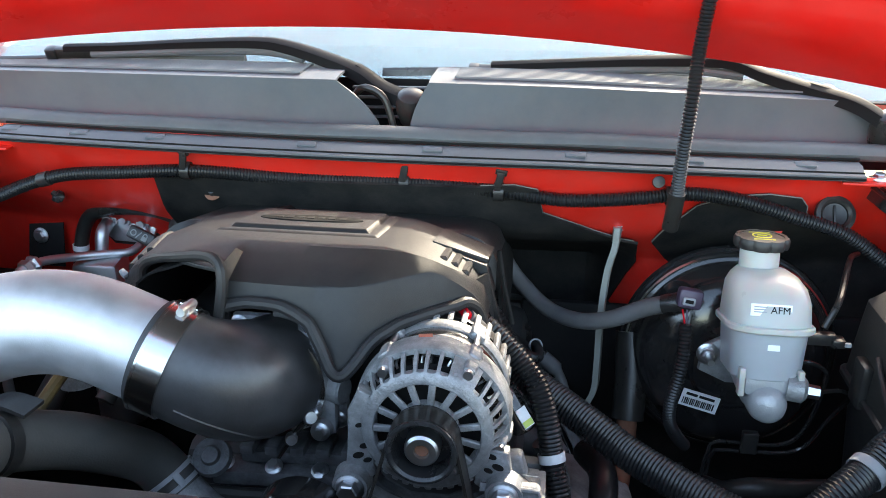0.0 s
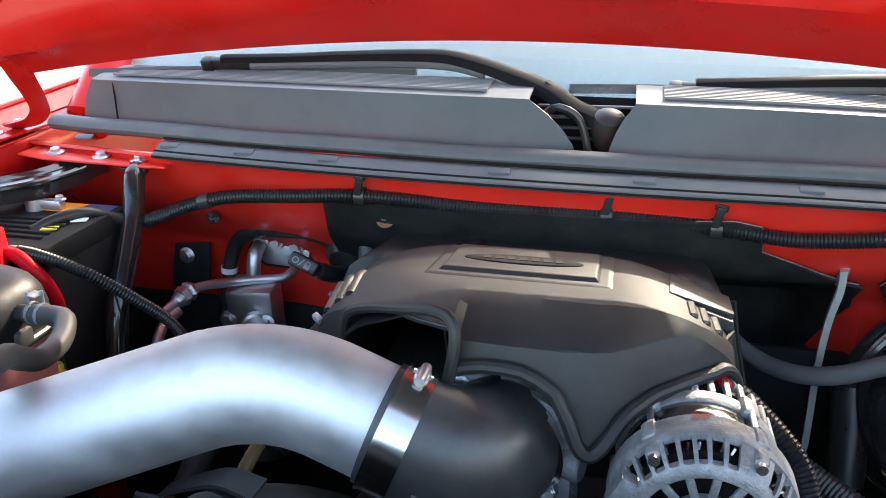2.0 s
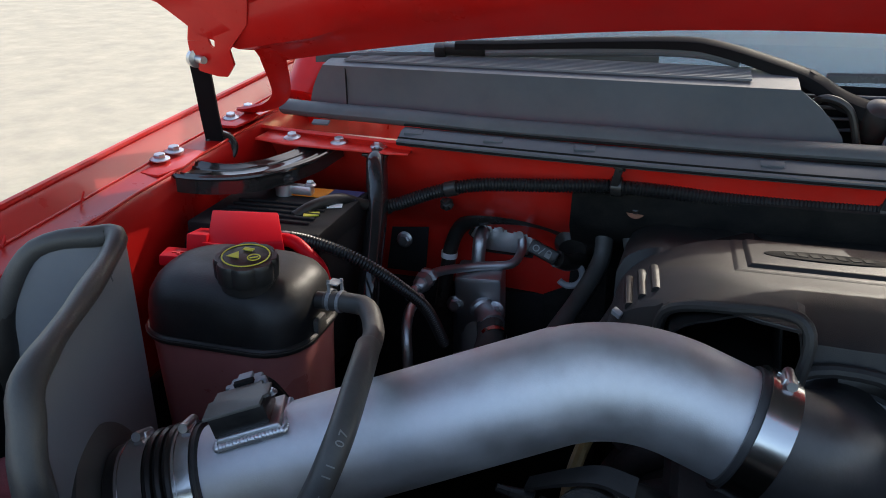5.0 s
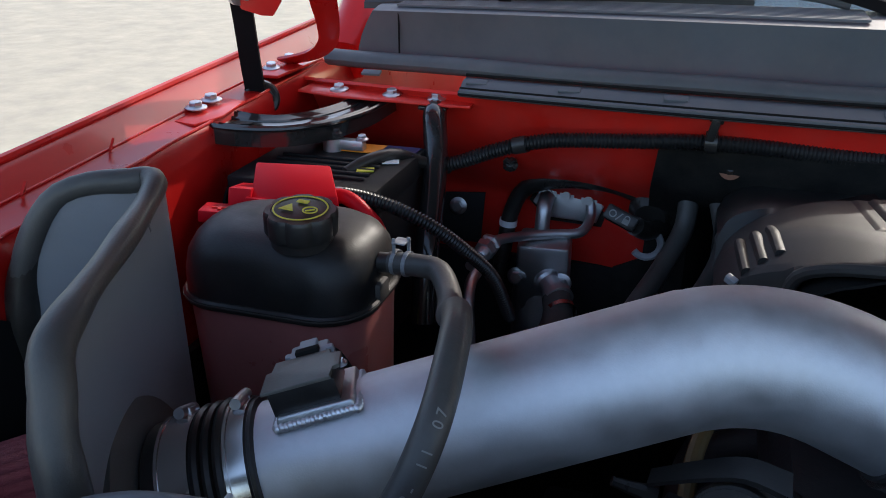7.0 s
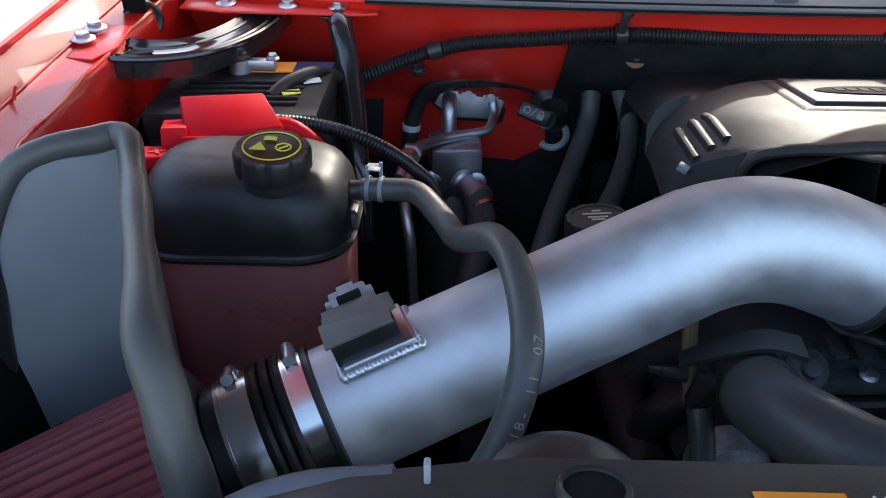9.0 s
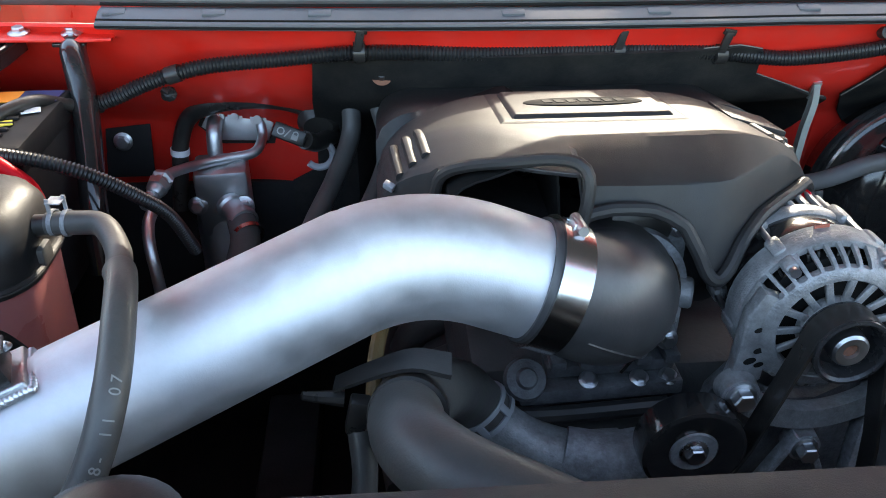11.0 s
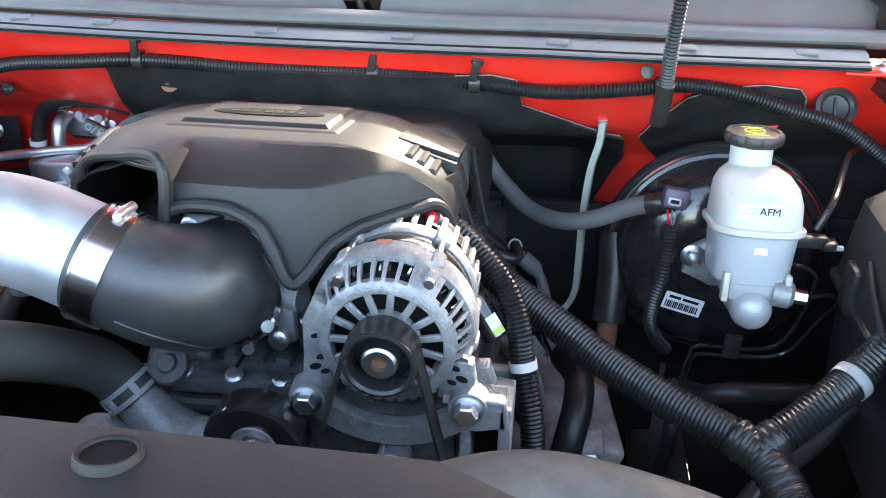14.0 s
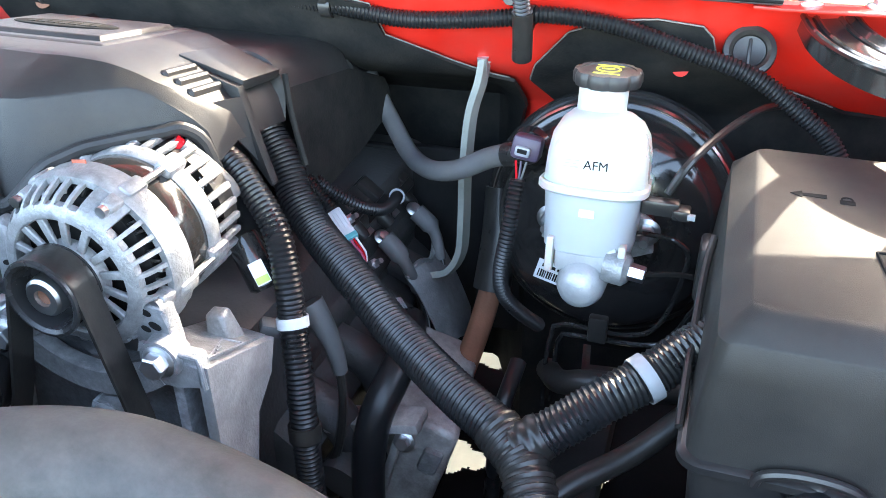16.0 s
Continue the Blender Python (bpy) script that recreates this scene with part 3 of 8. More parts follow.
for sx in (-1, 1):
    for y in (0.75, 3.4):
        wheel = thing("wheel", "black truck tyre on a steel rim", "wheel", (MID + sx * 0.80, y, 0.0), group="truck wheels")
        wm = axis_m((MID + sx * 0.80, y, 0.385), (sx, 0, 0))
        part("tyre", lathe([(0.22, -0.11), (0.34, -0.12), (0.378, -0.09), (0.385, 0), (0.378, 0.09), (0.34, 0.12), (0.22, 0.11)], wm, 40), RUBBER, wheel)
        part("rim", lathe([(0, 0.03), (0.10, 0.05), (0.20, 0.06), (0.22, 0.10), (0.22, -0.10), (0, -0.10)], wm, 32), ALPIPE, wheel)
    part("axle_stub", box(0.14, 0.08, 0.10, 0.01, pose(MID + sx * 0.62, 0.75, 0.42)), IRON, body)
part("cab_floor", box(1.5, 1.95, 0.06, 0.01, pose(MID, 2.43, 0.48)), DARK, body, "dark cab floor")

# ---- hood ----
hood = thing("hood", "open red hood seen from below, leaning on its hinges", "hood", (MID, 1.0, 1.34))


def z_hood(x):
    return 1.362 - 0.142 * (x + 0.265) ** 2


LEANV = Vector((0, -0.74, 0.673))           # the way from the rear edge to the front


def hood_at(u, d, h=0.0):
    """u across (-1 to 1), d metres from the rear edge, h metres out of the inner skin."""
    x = MID + u * lerp(0.712, 0.85, min(1.0, max(0.0, d - 0.045) / 0.09))
    base = Vector((x, 1.0 - 0.02 * u * u, z_hood(MID + u * 0.705)))
    return base + LEANV * d + Vector((0, 0.673, 0.74)) * h


hu = [-1 + i / 16 for i in range(33)]
part("outer_skin", sheet(lambda u, d: hood_at(u, d, 0.060 + 0.02 * math.sin(min(1, d / 0.3) * 1.57)), hu, [-0.005, 0.02, 0.06, 0.12, 0.3, 0.6, 0.9, 1.3], 0.002), RED, hood, "red outer skin")
part("rear_lip", sheet(lambda u, v: hood_at(u, [0.0, -0.004, -0.006, -0.004, 0.0][v], [0.0, 0.006, 0.025, 0.045, 0.056][v]), hu, range(5), 0.002), RED, hood)


def inner_height(u, d):
    """Relief of the inner panel: a flat rear beam, then a step into the ribs."""
    h = 0.0
    if d > 0.075:
        h = 0.022 * min(1.0, (d - 0.075) / 0.03)
    if abs(u) > 0.80 and d > 0.03:
        h -= 0.012 * min(1, (abs(u) - 0.80) / 0.05)
    return h


part("inner_panel", sheet(lambda u, d: hood_at(u, d, inner_height(u, d)), hu, [0, 0.012, 0.03, 0.05, 0.075, 0.085, 0.095, 0.105, 0.14, 0.2, 0.3, 0.45, 0.6, 0.8, 1.0, 1.3], 0.002), RED, hood, "red stamped inner panel")
part("insulation_pad", sheet(lambda u, d: hood_at(u * 0.86, d, 0.012 - 0.01 * max(0, abs(u) - 0.9) * 10), hu, [0.14, 0.17, 0.3, 0.5, 0.7, 0.9, 1.2], 0.004), PAD, hood, "black insulation pad")

# ---- cowl panels, the seal and the wipers ----
def z_cowl(x):
    return 1.2945 - 0.032 * (x + 0.25) ** 2 - 0.015 * max(0, x)


def y_face(x):
    return y_rim(x) + 0.072


def cowl_panel(x0, x1, cut0, cut1, label):
    """A cowl half: an upright front face and a top that runs back to the glass. cut0, cut1: how far the ends lean in."""
    ob = thing("wiper_cowl", label, "wiper cowl", ((x0 + x1) / 2, 1.05, 1.22), group="cowl halves")
    n = 40

    def face(i, k):
        """k from the foot of the face (0) over the front edge (1) to the back (2 and on)."""
        t = i / n
        up = min(1.0, k / 4) ** 1.7
        a, b = x0 + cut0 * up, x1 - cut1 * up
        x = lerp(a, b, t)
        zb, zt = z_rim(x) - 0.004, z_cowl(x)
        if k <= 4:
            q = k / 4
            return Vector((x, y_face(x) - 0.010 * q, lerp(zb, zt, q)))
        q = (k - 4) / 5
        return Vector((x, y_face(x) - 0.010 + 0.004 * (k > 4) + 0.078 * q, zt + (0.003 if k > 4 else 0) + 0.004 * q))
    part("panel", sheet(face, range(n + 1), range(10), 0.003), COWL, ob)
    grille = []
    for k in range(9):
        off = 0.010 + 0.0072 * k
        xs = [lerp(x0 + cut0 + 0.03, x1 - cut1 - 0.05, j / 20) for j in range(21)]
        pts = [(x, y_face(x) - 0.004 + off, z_cowl(x) + 0.0055 + 0.0003 * k) for x in xs]
        grille.append(pts)
    for pts in grille:
        part("slat", sweep(pts, 0.0016, 0.03, 4, shape=[(-1.3, -0.6), (1.3, -0.6), (1.0, 0.8), (-1.0, 0.8)]), COWL, ob)
    return ob


left_cowl = cowl_panel(-0.912, -0.222, 0.030, 0.056, "grey plastic cowl panel with a slotted top, passenger half")
cowl_panel(-0.188, 0.45, 0.027, 0.105, "grey plastic cowl panel with a slotted top, driver half")
part("seam", box(0.0016, 0.002, 0.058, 0, pose(-0.845, y_face(-0.845) - 0.0085, 1.252)), INK_SHADE, left_cowl)
# the floor of the notch between the halves, near-black for its shade
notch = sheet(lambda x, v: Vector((x, [1.040, 1.06, 1.08, 1.108, 1.114][v], [1.205, 1.203, 1.207, 1.215, 1.284][v])), [-0.30, -0.25, -0.20, -0.15, -0.12], range(5), 0.004)
well = thing("cowl_well", "dark ribbed well below the wiper pivot", "cowl well", (-0.2, 1.07, 1.2))
part("tray", notch, WIPER, well)
for k in range(4):
    part("rib", box(0.15, 0.006, 0.0035, 0.001, pose(-0.20, 1.098, 1.236 + 0.013 * k, 0, -1, 0)), COWL, well, "grey rib")

seal = thing("hood_seal", "weathered grey rubber seal with clips along the cowl", "rubber seal", (MID, 1.0, 1.2))
sx = [lerp(-0.935, 0.53, i / 60) for i in range(61)]
part("bulb", sweep([(x, y_rim(x) + 0.036, z_rim(x) + 0.005 + 0.0006 * math.sin(x * 23)) for x in sx], 0.011, 0.02, 12, shape=[(math.cos(a) * 1.5, math.sin(a) * 0.95) for a in [2 * math.pi * k / 12 for k in range(12)]]), SEALRUB, seal)
base_x = [lerp(-0.738, 0.352, i / 50) for i in range(51)]
prof = [(-0.014, -0.0165), (-0.012, -0.0105), (-0.006, -0.0085), (0.004, -0.003), (0.020, -0.002), (0.020, -0.008), (0.0, -0.0135), (-0.010, -0.0185)]
bm = bmesh.new()
rings = [[bm.verts.new((x, y_rim(x) + a, z_rim(x) + b)) for a, b in prof] for x in base_x]
for a, b in zip(rings, rings[1:]):
    for k in range(len(prof)):
        j = (k + 1) % len(prof)
        bm.faces.new((a[k], a[j], b[j], b[k]))
bm.faces.new(rings[0][::-1])
bm.faces.new(rings[-1])
part("base_strip", bm, COWL, seal, "grey plastic base strip")
# thin black sweeps paint the shade lines between the strips
for a, b in ((-0.0135, -0.0145), (-0.0065, -0.0092), (0.019, 0.001)):
    part("shade_line", sweep([(x, y_rim(x) + a - 0.001, z_rim(x) + b) for x in base_x], 0.0016, 0.03, 6), INK_SHADE, seal, "black line painting the shade between strips")
part("strip_lip", sweep([(x, y_rim(x) - 0.013, z_rim(x) - 0.0125) for x in base_x], 0.0022, 0.03, 8), SEALRUB, seal)
for x in (-0.613, -0.502, -0.301, -0.147, 0.02, 0.155, 0.285, -0.72, -0.86):
    part("clip", box(0.024, 0.010, 0.0035, 0.001, pose(x, y_rim(x) + 0.004, z_rim(x) - 0.0035, 20, 0, 0)), COWL, seal, "small grey clip")


def wiper(label, line, blade0, blade1):
    """line: the arm from its pivot over the bend to the joint; the blade hangs below the joint."""
    ob = thing("windshield_wiper", label, "wiper", line[0], group="wipers")
    flat = [(-1.0, -0.5), (1.0, -0.5), (0.9, 0.25), (0.4, 0.55), (-0.4, 0.55), (-0.9, 0.25)]
    pv, last = Vector(line[0]), Vector(line[-1])
    part("arm", sweep(line, lambda s: 0.0175 - 0.020 * min(0.40, s), 0.008, shape=flat), WIPER, ob)
    part("pivot_cap", lathe([(0, 0.016), (0.010, 0.015), (0.017, 0.010), (0.020, 0.0), (0.019, -0.014), (0.014, -0.030), (0, -0.03)], axis_m(pv + Vector((0, -0.004, 0)), (0.1, -0.45, 0.9))), PLASTIC, ob)
    part("knuckle", box(0.030, 0.020, 0.016, 0.004, axis_m(lerp(Vector(line[1]), Vector(line[2]), 0.8), Vector(line[2]) - Vector(line[1])) @ pose(0, 0, 0, 0, 90, 0)), WIPER, ob)
    d = (Vector(blade1) - Vector(blade0)).normalized()
    part("under_strip", sweep([lerp(Vector(a), Vector(b), 0.5) + Vector((0, -0.004, -0.0095)) for a, b in zip(line[3:], line[4:])], 0.0058, 0.01, 10), COWL, ob, "grey strip below the arm")
    part("blade_joint", box(0.060, 0.012, 0.014, 0.003, axis_m(last + Vector((0.01, 0, -0.006)), (0, -0.4, 0.9))), PLASTIC, ob)
    part("blade_hook", box(0.016, 0.016, 0.018, 0.003, axis_m(last + Vector((-0.022, 0, -0.008)), (0, -0.4, 0.9))), PLASTIC, ob)
    part("blade", sweep([blade0, lerp(Vector(blade0), Vector(blade1), 0.3) + Vector((0, -0.002, 0.003)), lerp(Vector(blade0), Vector(blade1), 0.7) + Vector((0, -0.002, 0.003)), blade1], 0.0055, 0.02, shape=[(-1.0, -0.9), (1.0, -0.9), (0.7, 0.5), (0, 1.0), (-0.7, 0.5)]), RUBBER, ob)
    return ob


wiper("black wiper arm parked across the passenger glass", [(-0.189, 1.061, 1.264), (-0.229, 1.073, 1.277), (-0.263, 1.083, 1.296), (-0.317, 1.098, 1.312), (-0.365, 1.108, 1.323), (-0.407, 1.113, 1.327), (-0.507, 1.118, 1.323), (-0.613, 1.124, 1.316), (-0.697, 1.128, 1.312)], (-0.907, 1.140, 1.284), (-0.435, 1.132, 1.303))
wiper("black wiper arm parked across the driver glass", [(0.392, 1.073, 1.252), (0.352, 1.083, 1.274), (0.300, 1.092, 1.288), (0.246, 1.100, 1.303), (0.198, 1.109, 1.317), (0.100, 1.114, 1.315), (0.002, 1.119, 1.309), (-0.093, 1.121, 1.303)], (-0.240, 1.128, 1.290), (0.162, 1.132, 1.293))
part("hose", sweep([(-0.262, 1.062, 1.272), (-0.247, 1.050, 1.282), (-0.222, 1.046, 1.270), (-0.208, 1.044, 1.228)], 0.0045, 0.006, 10), RUBBER, left_cowl, "black washer hose")


# ---- engine cover ----
cover = thing("engine_cover", "black textured plastic engine cover with a raised oval badge plate", "engine cover", (-0.25, 0.82, 1.10))
CX0, CX1 = -0.448, -0.060


def arch(x):
    """The lower edge of the front face: over the throttle, down to a blunt tip, up over the alternator."""
    return interp(x, [-0.292, -0.28, -0.266, -0.25, -0.235, -0.222, -0.209, -0.197, -0.189, -0.183, -0.175, -0.169, -0.154, -0.134, -0.108, -0.081, -0.07],
                  [1.147, 1.152, 1.155, 1.1555, 1.154, 1.149, 1.141, 1.121, 1.104, 1.098, 1.098, 1.105, 1.124, 1.132, 1.135, 1.137, 1.141])


def front(x):
    """How far forward the foot of the front face stands at x."""
    return interp(x, [-0.448, -0.40, -0.36, -0.32, -0.292, -0.25, -0.183, -0.169, -0.154, -0.134, -0.108, -0.081, -0.07, -0.06],
                  [0.756, 0.716, 0.692, 0.664, 0.651, 0.648, 0.648, 0.652, 0.662, 0.680, 0.700, 0.720, 0.733, 0.748])


def rear_line(x):
    """Where the plateau ends and the lower rear part begins."""
    return interp(abs(x + 0.255), [0.0, 0.088, 0.144, 0.195], [0.895, 0.893, 0.872, 0.858])


def cover_top(x, y):
    r = rear_line(x)
    z = 1.1935 - 0.155 * (min(y, r) - 0.70)
    w, h = (0.11, 0.070) if y <= r else (0.045, 0.030)
    for d in (x - CX0, CX1 - x):
        if d < w:
            z -= h * (1 - math.sqrt(max(0.0, 1 - ((w - d) / w) ** 2)))
    if y > r:
        z -= 0.011 * min(1.0, (y - r) / 0.006) + 0.17 * (y - r)
    return z


def cover_place(i, j):
    """i over the width, j over the profile: lower edge, front face, slope, top, rear."""
    x = lerp(CX0, CX1, i / 60)
    f = front(x)
    top_y = f + interp(x, [-0.30, -0.17, -0.10], [0.076, 0.070, 0.030])
    zt = cover_top(x, top_y)
    z_mouth = min(1.187 - 0.10 * max(0.0, -0.30 - x), zt - 0.007)
    if x < -0.402:                               # the shoulder beside the mouth
        crease = z_mouth + 0.3 * (zt - z_mouth)
        ys = [f + 0.004, f + 0.007, f + 0.014, f + 0.02]
        lo = 1.085
    elif x < -0.292:
        lo, crease = z_mouth, z_mouth + 0.3 * (zt - z_mouth)
        ys = [f + 0.012, f + 0.010, f + 0.014, f + 0.02]
    else:
        lo = min(arch(x), zt - 0.014)
        crease = max(min(1.1715, zt - 0.006), lo + 0.004)
        lean = [max(0.0, lerp(lo, crease, q) - 1.098) * 0.30 for q in (0, 0.45, 0.96)]
        ys = [f + lean[0], f + lean[1], f + lean[2], f + lean[2] + 0.0015]
    if j <= 3:
        return Vector((x, ys[j], lerp(lo, crease, (0, 0.45, 0.96, 1.0)[j])))
    if j <= 7:
        q = (0.04, 0.35, 0.7, 1.0)[j - 4]
        return Vector((x, lerp(ys[3], top_y, q), lerp(crease, zt, q ** 0.9)))
    r = rear_line(x)
    if j <= 14:
        y = lerp(top_y, r, (j - 7) / 7)
        return Vector((x, y, cover_top(x, y)))
    if j <= 19:
        y = lerp(r + 0.006, 1.0, (j - 15) / 4)
        return Vector((x, y, cover_top(x, y)))
    q = (j - 19) / 2
    return Vector((x, 1.0 + 0.014 * q, cover_top(x, 1.0) - 0.06 * q * q))


shell = part("shell", sheet(cover_place, range(61), range(22), 0.003), COVER, cover, "", 28)
edge = [cover_place(i, 0) for i in range(25, 61)]
part("arch_rim", sweep([v + Vector((0, -0.005, 0.001)) for v in edge], 0.0058, 0.010, 10), COVER, cover, "raised rim along the arches")
mouth = [(-0.291, 0.659, 1.146), (-0.287, 0.661, 1.170), (-0.287, 0.664, 1.187), (-0.294, 0.671, 1.1955), (-0.312, 0.682, 1.1945), (-0.339, 0.695, 1.187), (-0.368, 0.711, 1.178), (-0.388, 0.722, 1.168), (-0.3965, 0.727, 1.156), (-0.399, 0.728, 1.135), (-0.399, 0.729, 1.10)]
part("mouth_rim", sweep([(x, y - 0.004, z - 0.003) for x, y, z in mouth], 0.0052, 0.006, 10), COVER, cover, "rounded rim of the intake mouth")
# black sheets put the shade inside the mouth into colour
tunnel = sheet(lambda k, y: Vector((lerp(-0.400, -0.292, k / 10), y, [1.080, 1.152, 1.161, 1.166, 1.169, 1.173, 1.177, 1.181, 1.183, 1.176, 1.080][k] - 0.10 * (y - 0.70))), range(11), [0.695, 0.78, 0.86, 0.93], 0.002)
part("mouth_tunnel", tunnel, INK_SHADE, cover, "black sheet for the shade inside the mouth")
part("mouth_floor", box(0.15, 0.21, 0.004, 0, pose(-0.364, 0.826, 1.085)), INK_SHADE, cover)
part("mouth_back", box(0.15, 0.006, 0.12, 0, pose(-0.362, 0.93, 1.075)), INK_SHADE, cover)

# badge plate: a raised plate on a step, with a plain oval
tilt = math.degrees(math.atan(0.155))
pm = Matrix.Translation((-0.255, 0.833, 1.1935 - 0.155 * 0.133)) @ pose(0, 0, 0, -tilt, 0, 0)
part("badge_step", tapered((0.172, 0.128), (0.160, 0.118), 0.0028, 0.0012, pm @ pose(0, 0, -0.001)), COVER, cover, "stepped surround")
part("badge_plate", tapered((0.146, 0.104), (0.138, 0.096), 0.0046, 0.0014, pm @ pose(0, 0.000, 0.0012)), COVER, cover, "raised plate")
part("badge", lathe([(0, 0), (1, 0), (1, 0.0012), (0.96, 0.0018), (0, 0.0018)], pm @ pose(0, -0.008, 0.0053), 40, (0.056, 0.0165)), INK_SHADE, cover, "plain dark oval badge")
for k in range(7):
    part("badge_stroke", box(0.0075, 0.012, 0.0008, 0, pm @ pose(-0.034 + 0.0113 * k, -0.008, 0.0073, 0, 0, 8)), MAT, cover)


def cover_z(x, y):
    """The height of the shell's skin at x, y."""
    i = (x - CX0) / (CX1 - CX0) * 60
    line = [cover_place(i, j) for j in range(3, 15)]
    return interp(y, [p.y for p in line], [p.z for p in line])


for k in range(3):
    x = -0.4035 - 0.0112 * k
    line = [(x + 0.10 * (0.758 - yy), yy, cover_z(x, yy) - 0.0004 - 0.0022 * (yy - 0.758) / 0.05) for yy in [0.757 + 0.005 * q for q in range(12)]]
    part("rib", sweep(line, 0.0044, 0.004, 12, shape=[(-1, -1.0), (1, -1.0), (1.0, 0.0), (0.8, 0.45), (0.4, 0.66), (0, 0.72), (-0.4, 0.66), (-0.8, 0.45), (-1.0, 0.0)]), COVER, cover, "low rounded rib with a blunt end")
part("edge_clip", box(0.010, 0.006, 0.007, 0.001, pose(-0.4365, 0.757, 1.1335, 20, 20, -30)), CONNECT, cover, "pale grey clip at the edge")
for k in range(3):
    x = -0.104 + 0.0105 * k
    ys = [lerp(0.753, 0.797, q / 8) for q in range(9)]
    rod = sweep([(x, yy, cover_top(x, yy) - 0.0002) for yy in ys], lambda d: 0.0040 * min(1.0, 0.35 + d / 0.004, 0.35 + max(0.0, 0.045 - d) / 0.004), 0.004, 10, shape=[(-1, -0.8), (1, -0.8), (0.95, 0.3), (0.55, 0.75), (-0.55, 0.75), (-0.95, 0.3)])
    part("rib", rod, COVER, cover, "short raised rib")
# the rear right corner: a roofed corner whose leg narrows downwards beside an open slot
bm = bmesh.new()
roof_top = [bm.verts.new(p) for p in ((-0.122, 0.8005, 1.1725), (-0.064, 0.804, 1.154), (-0.062, 0.862, 1.146), (-0.118, 0.869, 1.162))]
roof_low = [bm.verts.new(p) for p in ((-0.120, 0.8005, 1.168), (-0.066, 0.804, 1.1445), (-0.066, 0.862, 1.137), (-0.116, 0.869, 1.154))]
bm.faces.new(roof_top)
bm.faces.new(roof_low[::-1])
for k in range(4):
    bm.faces.new((roof_low[k], roof_low[(k + 1) % 4], roof_top[(k + 1) % 4], roof_top[k]))
bmesh.ops.bevel(bm, geom=list(bm.edges), offset=0.0012, segments=2, affect="EDGES", profile=0.5)
part("corner_roof", bm, COVER, cover, "flat corner over the open slot")
leg_poly = [(-0.114, 1.166), (-0.0655, 1.150), (-0.0605, 1.128), (-0.052, 1.095), (-0.043, 1.064), (-0.0455, 1.062), (-0.062, 1.087), (-0.069, 1.118), (-0.076, 1.142), (-0.088, 1.150)]
part("corner_leg", slab(leg_poly, 0.010, 0.0012, Matrix.Translation((0, 0.806, 0)) @ pose(0, 0, 0, 90, 0, 0)), COVER, cover, "tapering corner leg")
part("corner_skirt", sheet(lambda i, k: Vector((lerp(-0.082, lerp(-0.066, -0.058, k / 6), i / 6), lerp(0.752, 0.797, i / 6), lerp(lerp(1.148, 1.142, i / 6), lerp(1.139, 1.085, (i / 6) ** 1.6), k / 6))), range(7), range(7), 0.003), COVER, cover)
part("slot_edge", sweep([(-0.058, 0.862, 1.142), (-0.052, 0.856, 1.11), (-0.045, 0.853, 1.08), (-0.040, 0.852, 1.06)], 0.003, 0.01, 6), MAT, cover)
def side_skin(y, v):
    """The dark flank of the cover's rear part, from its shoulder down."""
    top = cover_top(CX1, min(y, 1.0) if y > rear_line(CX1) else rear_line(CX1) + 0.007) - 0.42 * max(0.0, y - 1.0)
    low = interp(y, [0.862, 0.90, 1.0, 1.05, 1.093], [1.035, 1.005, 1.010, 1.020, 1.028])
    return Vector((CX1 + 0.008 * (1 - (1 - v) ** 3), y, lerp(top, min(low, top - 0.01), v)))


part("side_foam", sheet(side_skin, [lerp(0.868, 1.093, k / 18) for k in range(19)], [0, 0.08, 0.2, 0.4, 0.7, 1.0], 0.004), MAT, cover, "black foam side panel")
part("rear_foam", sheet(lambda x, v: Vector((x, 1.012 + 0.075 * v, cover_top(min(x, CX1), 1.0) - 0.004 - 0.035 * v - 0.02 * v * v)), [lerp(-0.42, CX1, k / 20) for k in range(21)], [0, 0.25, 0.5, 0.75, 1.0], 0.004), MAT, cover, "black foam at the rear")

# ---- intake: tube, couplings, filter and heat shield ----
P0, P1, P2 = Vector((-0.740, 0.494, 1.0646)), Vector((-0.4219, 0.6159, 1.1589)), Vector((-0.300, 0.6145, 1.1112))
TR = 0.0448
U1, U2 = (P1 - P0).normalized(), (P2 - P1).normalized()


def along(s):
    return P0 + U1 * s


BEND = 0.058
a, b = P1 - U1 * BEND, P1 + U2 * BEND
tube_line = [along(s) for s in (0.0, 0.08, 0.16)] + [(1 - t) ** 2 * a + 2 * t * (1 - t) * P1 + t * t * b for t in [k / 10 for k in range(11)]] + [P1 + U2 * 0.112]
intake = thing("intake_tube", "brushed aluminium cold air intake tube with a bend", "intake tube", P0)
part("pipe", sweep(tube_line, TR, 0.008, 40), TUBE, intake)

# sensor on its welded pad
OUT = (Vector((-0.20, -0.02, 1.0)) - U1 * Vector((-0.20, -0.02, 1.0)).dot(U1)).normalized()
maf_m = Matrix.Translation(along(0.0745) + OUT * (TR - 0.002)) @ Matrix((U1, OUT.cross(U1), OUT)).transposed().to_4x4()
sensor = thing("airflow_sensor", "black airflow sensor with a grey plug on the intake tube", "sensor", along(0.0745) + OUT * TR)
part("pad", tapered((0.052, 0.046), (0.048, 0.042), 0.009, 0.0015, maf_m @ pose(0.0015, -0.001, -0.004)), ALPIPE, sensor, "welded aluminium pad")
weld = []
bead = [(0, 0.0016), (0.0018, 0.0012), (0.0030, 0), (0, -0.0005)]
